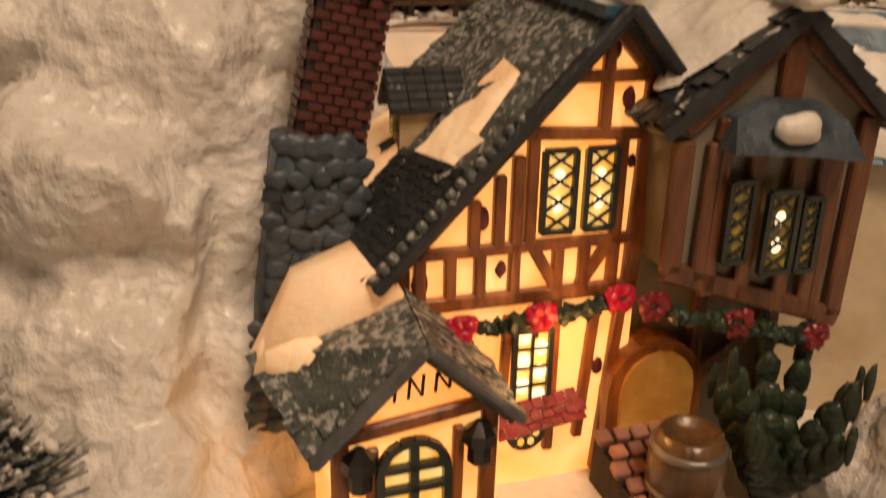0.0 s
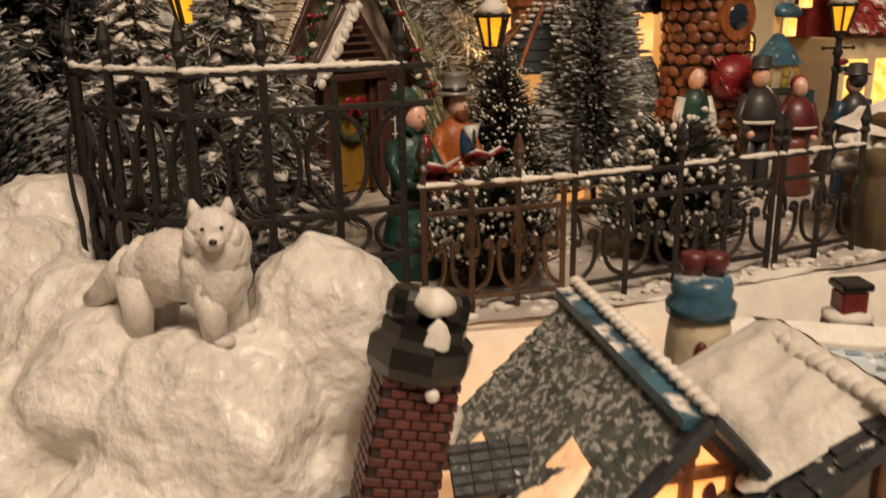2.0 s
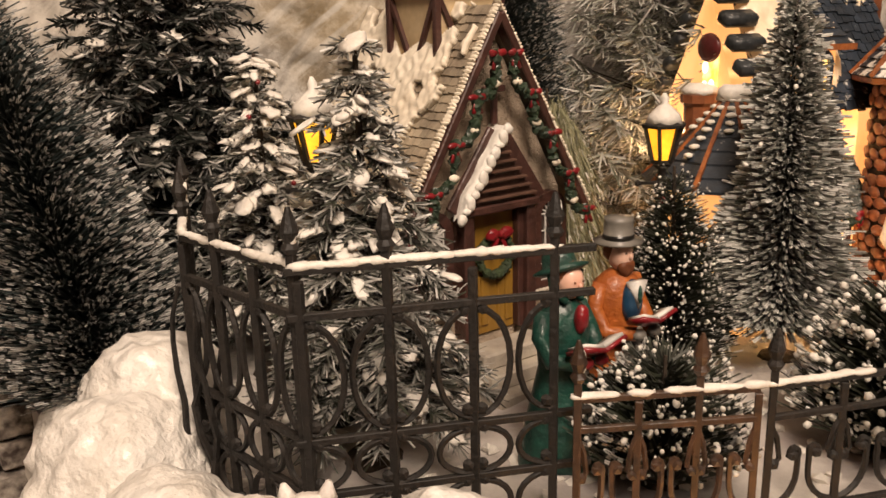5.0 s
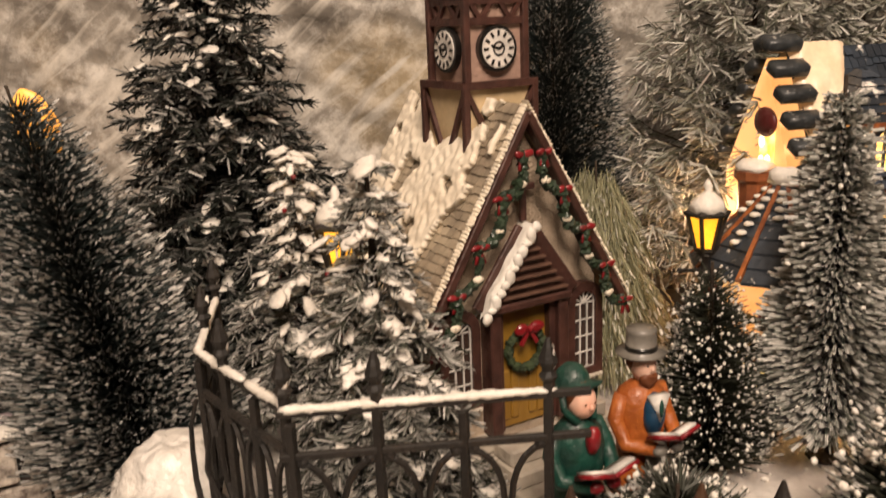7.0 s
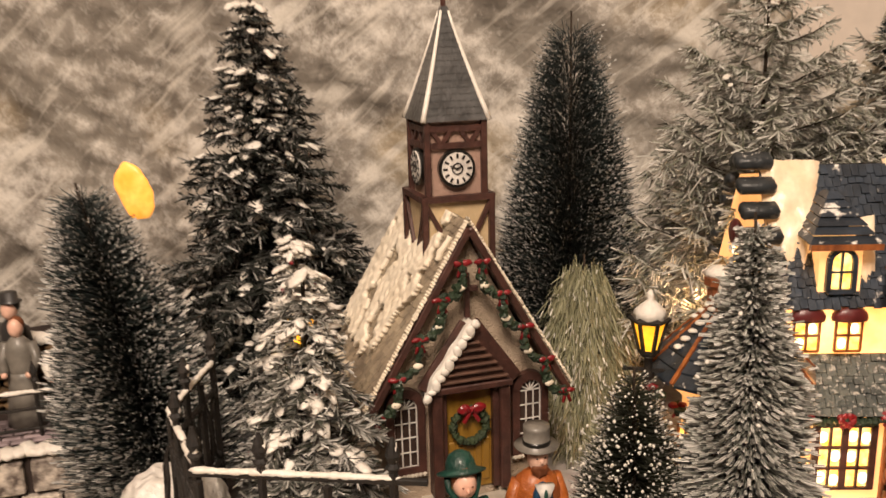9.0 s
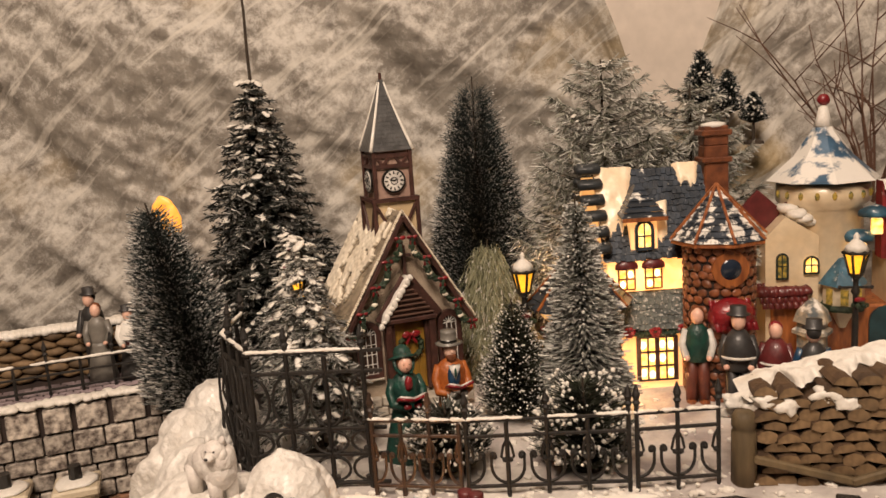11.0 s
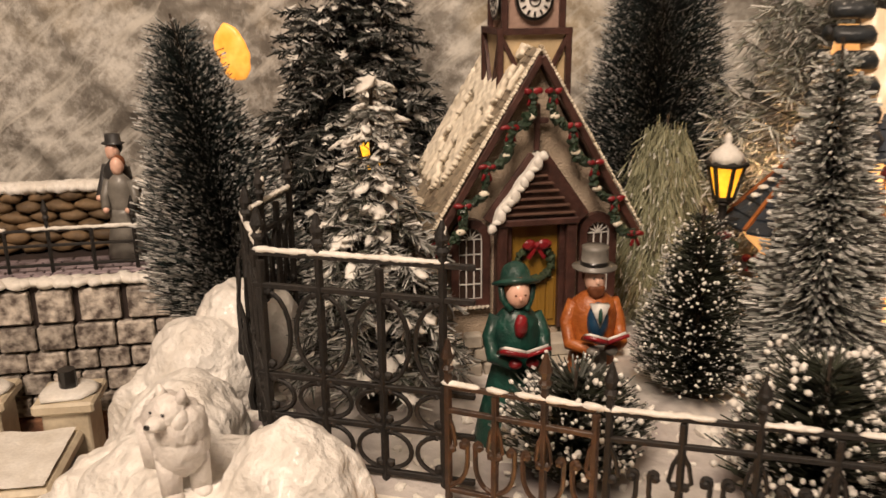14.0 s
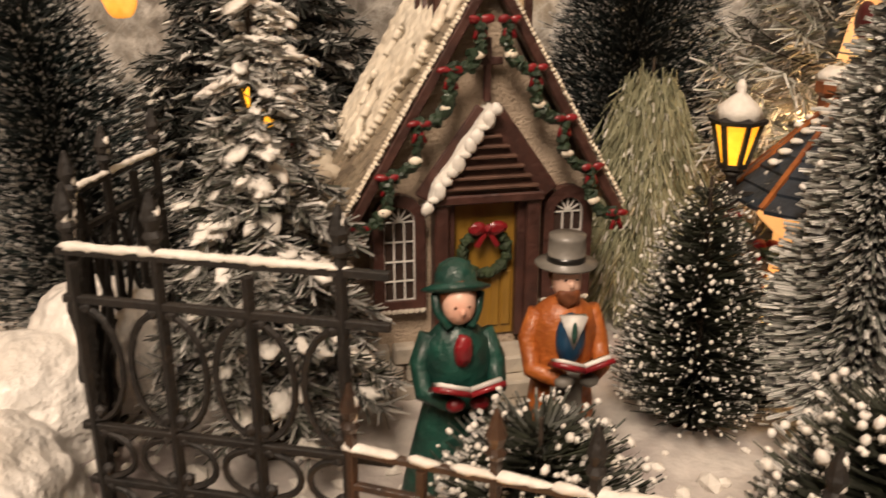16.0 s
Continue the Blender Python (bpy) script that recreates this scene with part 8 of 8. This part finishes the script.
small_figure("terrace_lady_figure", (-0.329, 0.374, 0.262), 40, 0.070, C_GREY, C_GREY, C_BEARD, C_GREY, "painted figurine in a grey coat with a red scarf", None, False, True)
small_figure("terrace_girl_figure", (-0.307, 0.388, 0.262), 60, 0.064, MAROON, C_DARK, C_DARK, SNOWPAINT, "painted figurine in a maroon and white coat", True, True, True)
small_figure("terrace_gentleman_figure", (-0.345, 0.380, 0.262), 20, 0.078, C_DARK, C_DARK, C_DARK, C_DARK, "painted figurine in a black coat and hat")


def pedestal(place, turn, label, s=1.0):
    t = thing("stone_pedestal", place, label, "pedestal", turn, "cream pedestals")
    bm = bmesh.new()
    box(bm, -0.013 * s, 0.013 * s, -0.013 * s, 0.013 * s, -0.11, 0.026, 0.001)
    part("shaft", bm, PALETAN, t)
    bm = bmesh.new()
    box(bm, -0.017 * s, 0.017 * s, -0.017 * s, 0.017 * s, 0.026, 0.033, 0.0015)
    part("capital", bm, PALETAN, t)
    bm = bmesh.new()
    ball(bm, (0, 0, 0.034), (0.016 * s, 0.016 * s, 0.003), 2, 0, 0.3, 150)
    part("snow", bm, SNOWPAINT, t, "", True)
    bm = bmesh.new()
    cyl(bm, (0, 0, 0.033), (0, 0, 0.047), 0.0052, 0.0048, 10)
    part("stub", bm, CLOCKBLACK, t)
    return t


pedestal((-0.287, 0.310, 0.172), 52, "pale cream pedestal with a black stub on top")
pedestal((-0.325, 0.275, 0.172), 52, "pale cream pedestal beside the stone wall")
t = thing("snowy_flat_roof", (-0.275, 0.255, 0.14), "pale snow-covered flat roof beside the stone wall", "roof", 52)
bm = bmesh.new()
box(bm, -0.06, 0.045, -0.035, 0.030, 0.040, 0.048, 0.002)
part("slab", bm, PALETAN, t)
bm = bmesh.new()
box(bm, -0.055, 0.040, -0.030, 0.025, -0.03, 0.040)
part("wall", bm, STONEBLUE, t)
bm = bmesh.new()
bmesh.ops.create_grid(bm, x_segments=40, y_segments=30, size=1, matrix=Matrix.LocRotScale((-0.008, -0.003, 0.049), None, (0.050, 0.030, 1)))
for v in bm.verts:
    v.co.z += 0.0012 + 0.0022 * noise.noise(v.co * 60)
part("snow", bm, SNOWPAINT, t, "", True)


# ---- trees ----
G = LEDGE + 0.001
bottle_brush("brush_tree", (-0.199, 0.379, 0.236), 0.182, 0.046, NEEDLE, "dark green brush tree with white-tipped needles", 16000, 0.58, 0.32, 0.0007, 2, (-0.045, -0.006), 0, 0.62, shaggy=0.12)
bottle_brush("brush_tree", (-0.104, 0.632, 0.238), 0.262, 0.056, NEEDLE, "tall dark narrow brush tree dusted with fine snow", 26000, 0.55, 0.25, 0.00055, 3, (0, 0), 0, 0.62, shaggy=0.05, inner=0.45, tip=0.06)
bottle_brush("brush_tree", (0.0085, 0.487, G), 0.094, 0.029, NEEDLEBROWN, "small dark brush tree dotted with snow grains", 5200, 0.30, 0.35, 0.00055, 4, (-0.002, 0), 0, 0.7, snowdots=900, dot=0.0007, stem=0.003)
bottle_brush("frosted_brush_tree", (0.056, 0.508, G), 0.169, 0.0295, NEEDLEGREY, "grey-green brush tree heavily frosted white", 14000, 0.78, 0.22, 0.0009, 5, (-0.005, -0.002), 0.15, 0.68, tip=0.26, shaggy=0.28, snowdots=150, dot=0.001)
bottle_brush("brush_tree", (-0.096, 0.168, VALLEYZ + 0.002), 0.064, 0.040, NEEDLE, "small dark brush tree with snow in the valley", 3500, 0.35, 0.4, 0.0007, 6, (0, 0), 0, 0.6, snowdots=160, dot=0.0015)
bottle_brush("olive_tree", (-0.061, 0.575, G), 0.120, 0.030, NEEDLEOLIVE, "pale olive drooping feathery tree", 16000, 0.26, 0.1, 0.0006, 8, (-0.003, 0), 0.1, 0.62, shaggy=0.30, inner=0.35, stem=0.012, strand=0.012, tip=0.25)
fir("snowy_fir", (-0.0905, 0.3765, G), 0.151, 0.037, NEEDLEBROWN, "sparse layered fir tree with snow on its drooping boughs", 17, 12, 150, 0.0080, 0.0009, 0.36, 11, 0.45, 0.85, 0.0042)
fir("berry_fir", (-0.164, 0.443, G), 0.143, 0.043, NEEDLEBROWN, "snowy fir tree with small red berries", 18, 12, 110, 0.0065, 0.0009, 0.40, 12, 0.3, 0.95, 0.0042, 22)
tall_fir = fir("tall_dark_fir", (-0.244, 0.496, 0.236), 0.268, 0.074, NEEDLEBLACK, "tall dark fir tree with clumps of snow", 34, 15, 200, 0.0095, 0.0013, 0.04, 13, 0.15, 0.7, 0.0046, power=0.75)
fir("frosted_pine", (0.004, 0.672, G), 0.262, 0.095, NEEDLEPALE, "large pale frosted pine with fluffy boughs", 19, 13, 230, 0.014, 0.0011, 0.55, 14, 0.05, 0.12, 0.003, power=0.55, upturn=0.25)
fir("frosted_pine", (0.062, 0.735, G), 0.235, 0.085, NEEDLEPALE, "pale frosted pine behind the cottage", 15, 12, 200, 0.014, 0.0011, 0.55, 15, 0.05, 0.1, 0.003, power=0.55, upturn=0.25)
bottle_brush("snowy_bush", (0.0095, 0.388, G), 0.047, 0.028, NEEDLEBROWN, "low dark bush with snow-tipped needles behind the fence", 2600, 0.30, 0.55, 0.0009, 21, (0, 0), 0, 0.5, snowdots=420, dot=0.0010, stem=0.002)
bottle_brush("snowy_bush", (0.0865, 0.431, G), 0.062, 0.031, NEEDLEBROWN, "round dark bush thickly dotted with snow", 3000, 0.30, 0.45, 0.0009, 22, (0, 0), 0, 0.42, snowdots=620, dot=0.0014, stem=0.002)
for (x, y, z, h, r, s) in ((0.060, 0.775, 0.432, 0.075, 0.020, 31), (0.082, 0.785, 0.425, 0.062, 0.018, 32), (0.103, 0.795, 0.415, 0.050, 0.016, 33)):
    bottle_brush("wall_tree", (x, y, z), h, r, NEEDLE, "small dark brush tree fixed high on the rock backdrop", 2600, 0.35, 0.4, 0.0009, s, (0, 0), 0, 0.7, snowdots=70, dot=0.0012, group="trees on the backdrop")

bm = bmesh.new()
tube(bm, [(0, 0, 0.262), (-0.0006, 0, 0.290), (0.0004, 0, 0.325), (-0.0008, 0, 0.350)], 0.0016, 6, taper=0.6)
part("leader", bm, BARK, tall_fir, "bare dark leader rising above the crown")

# bare twigs at the right, above the blue house
t = thing("bare_twigs", (0.205, 0.800, 0.36), "bundle of bare brown twigs in front of the rock", "twigs")
for i in range(16):
    rnd = random.Random(60 + i)
    bm = bmesh.new()
    d = Vector((rnd.uniform(-0.75, 0.75), rnd.uniform(-0.3, 0.2), 1)).normalized()
    L = rnd.uniform(0.10, 0.22)
    pts = [d * (L * k / 5) + Vector((rnd.uniform(-1, 1), rnd.uniform(-1, 1), 0)) * 0.004 * k / 3 for k in range(6)]
    tube(bm, pts, 0.0012, 5, taper=0.3)
    for k in (2, 3, 4):
        e = pts[k] + Vector((rnd.uniform(-0.05, 0.05), rnd.uniform(-0.02, 0.02), rnd.uniform(0.02, 0.05)))
        tube(bm, [pts[k], pts[k].lerp(e, 0.5) + Vector((0.002, 0, 0)), e], 0.0007, 4, taper=0.4)
    part("twig", bm, material("twig_brown", (0.13, 0.065, 0.04), 0.7, None, 100, 0.3, 300) if i == 0 else bpy.data.materials["twig_brown"], t)

# amber glow on the backdrop beside the brush tree, made as an emissive blob
t = thing("amber_glow_patch", (-0.356, 0.481, 0.380), "amber glowing patch before the backdrop behind the brush tree", "lantern")
bm = bmesh.new()
ball(bm, (0, 0, 0.004), (0.0125, 0.004, 0.0200), 4, 0, 0.16, 70, pose(0, 0, 0, 0, -14, 30))
part("glass", bm, material("amber_glow", (0.9, 0.5, 0.1), 0.4, (0.8, 0.4, 0.05), 90, 0.2, 200, emit=0.75, glow=((1.0, 0.33, 0.03), (1.0, 0.46, 0.08))), t, "emissive amber blob", True)
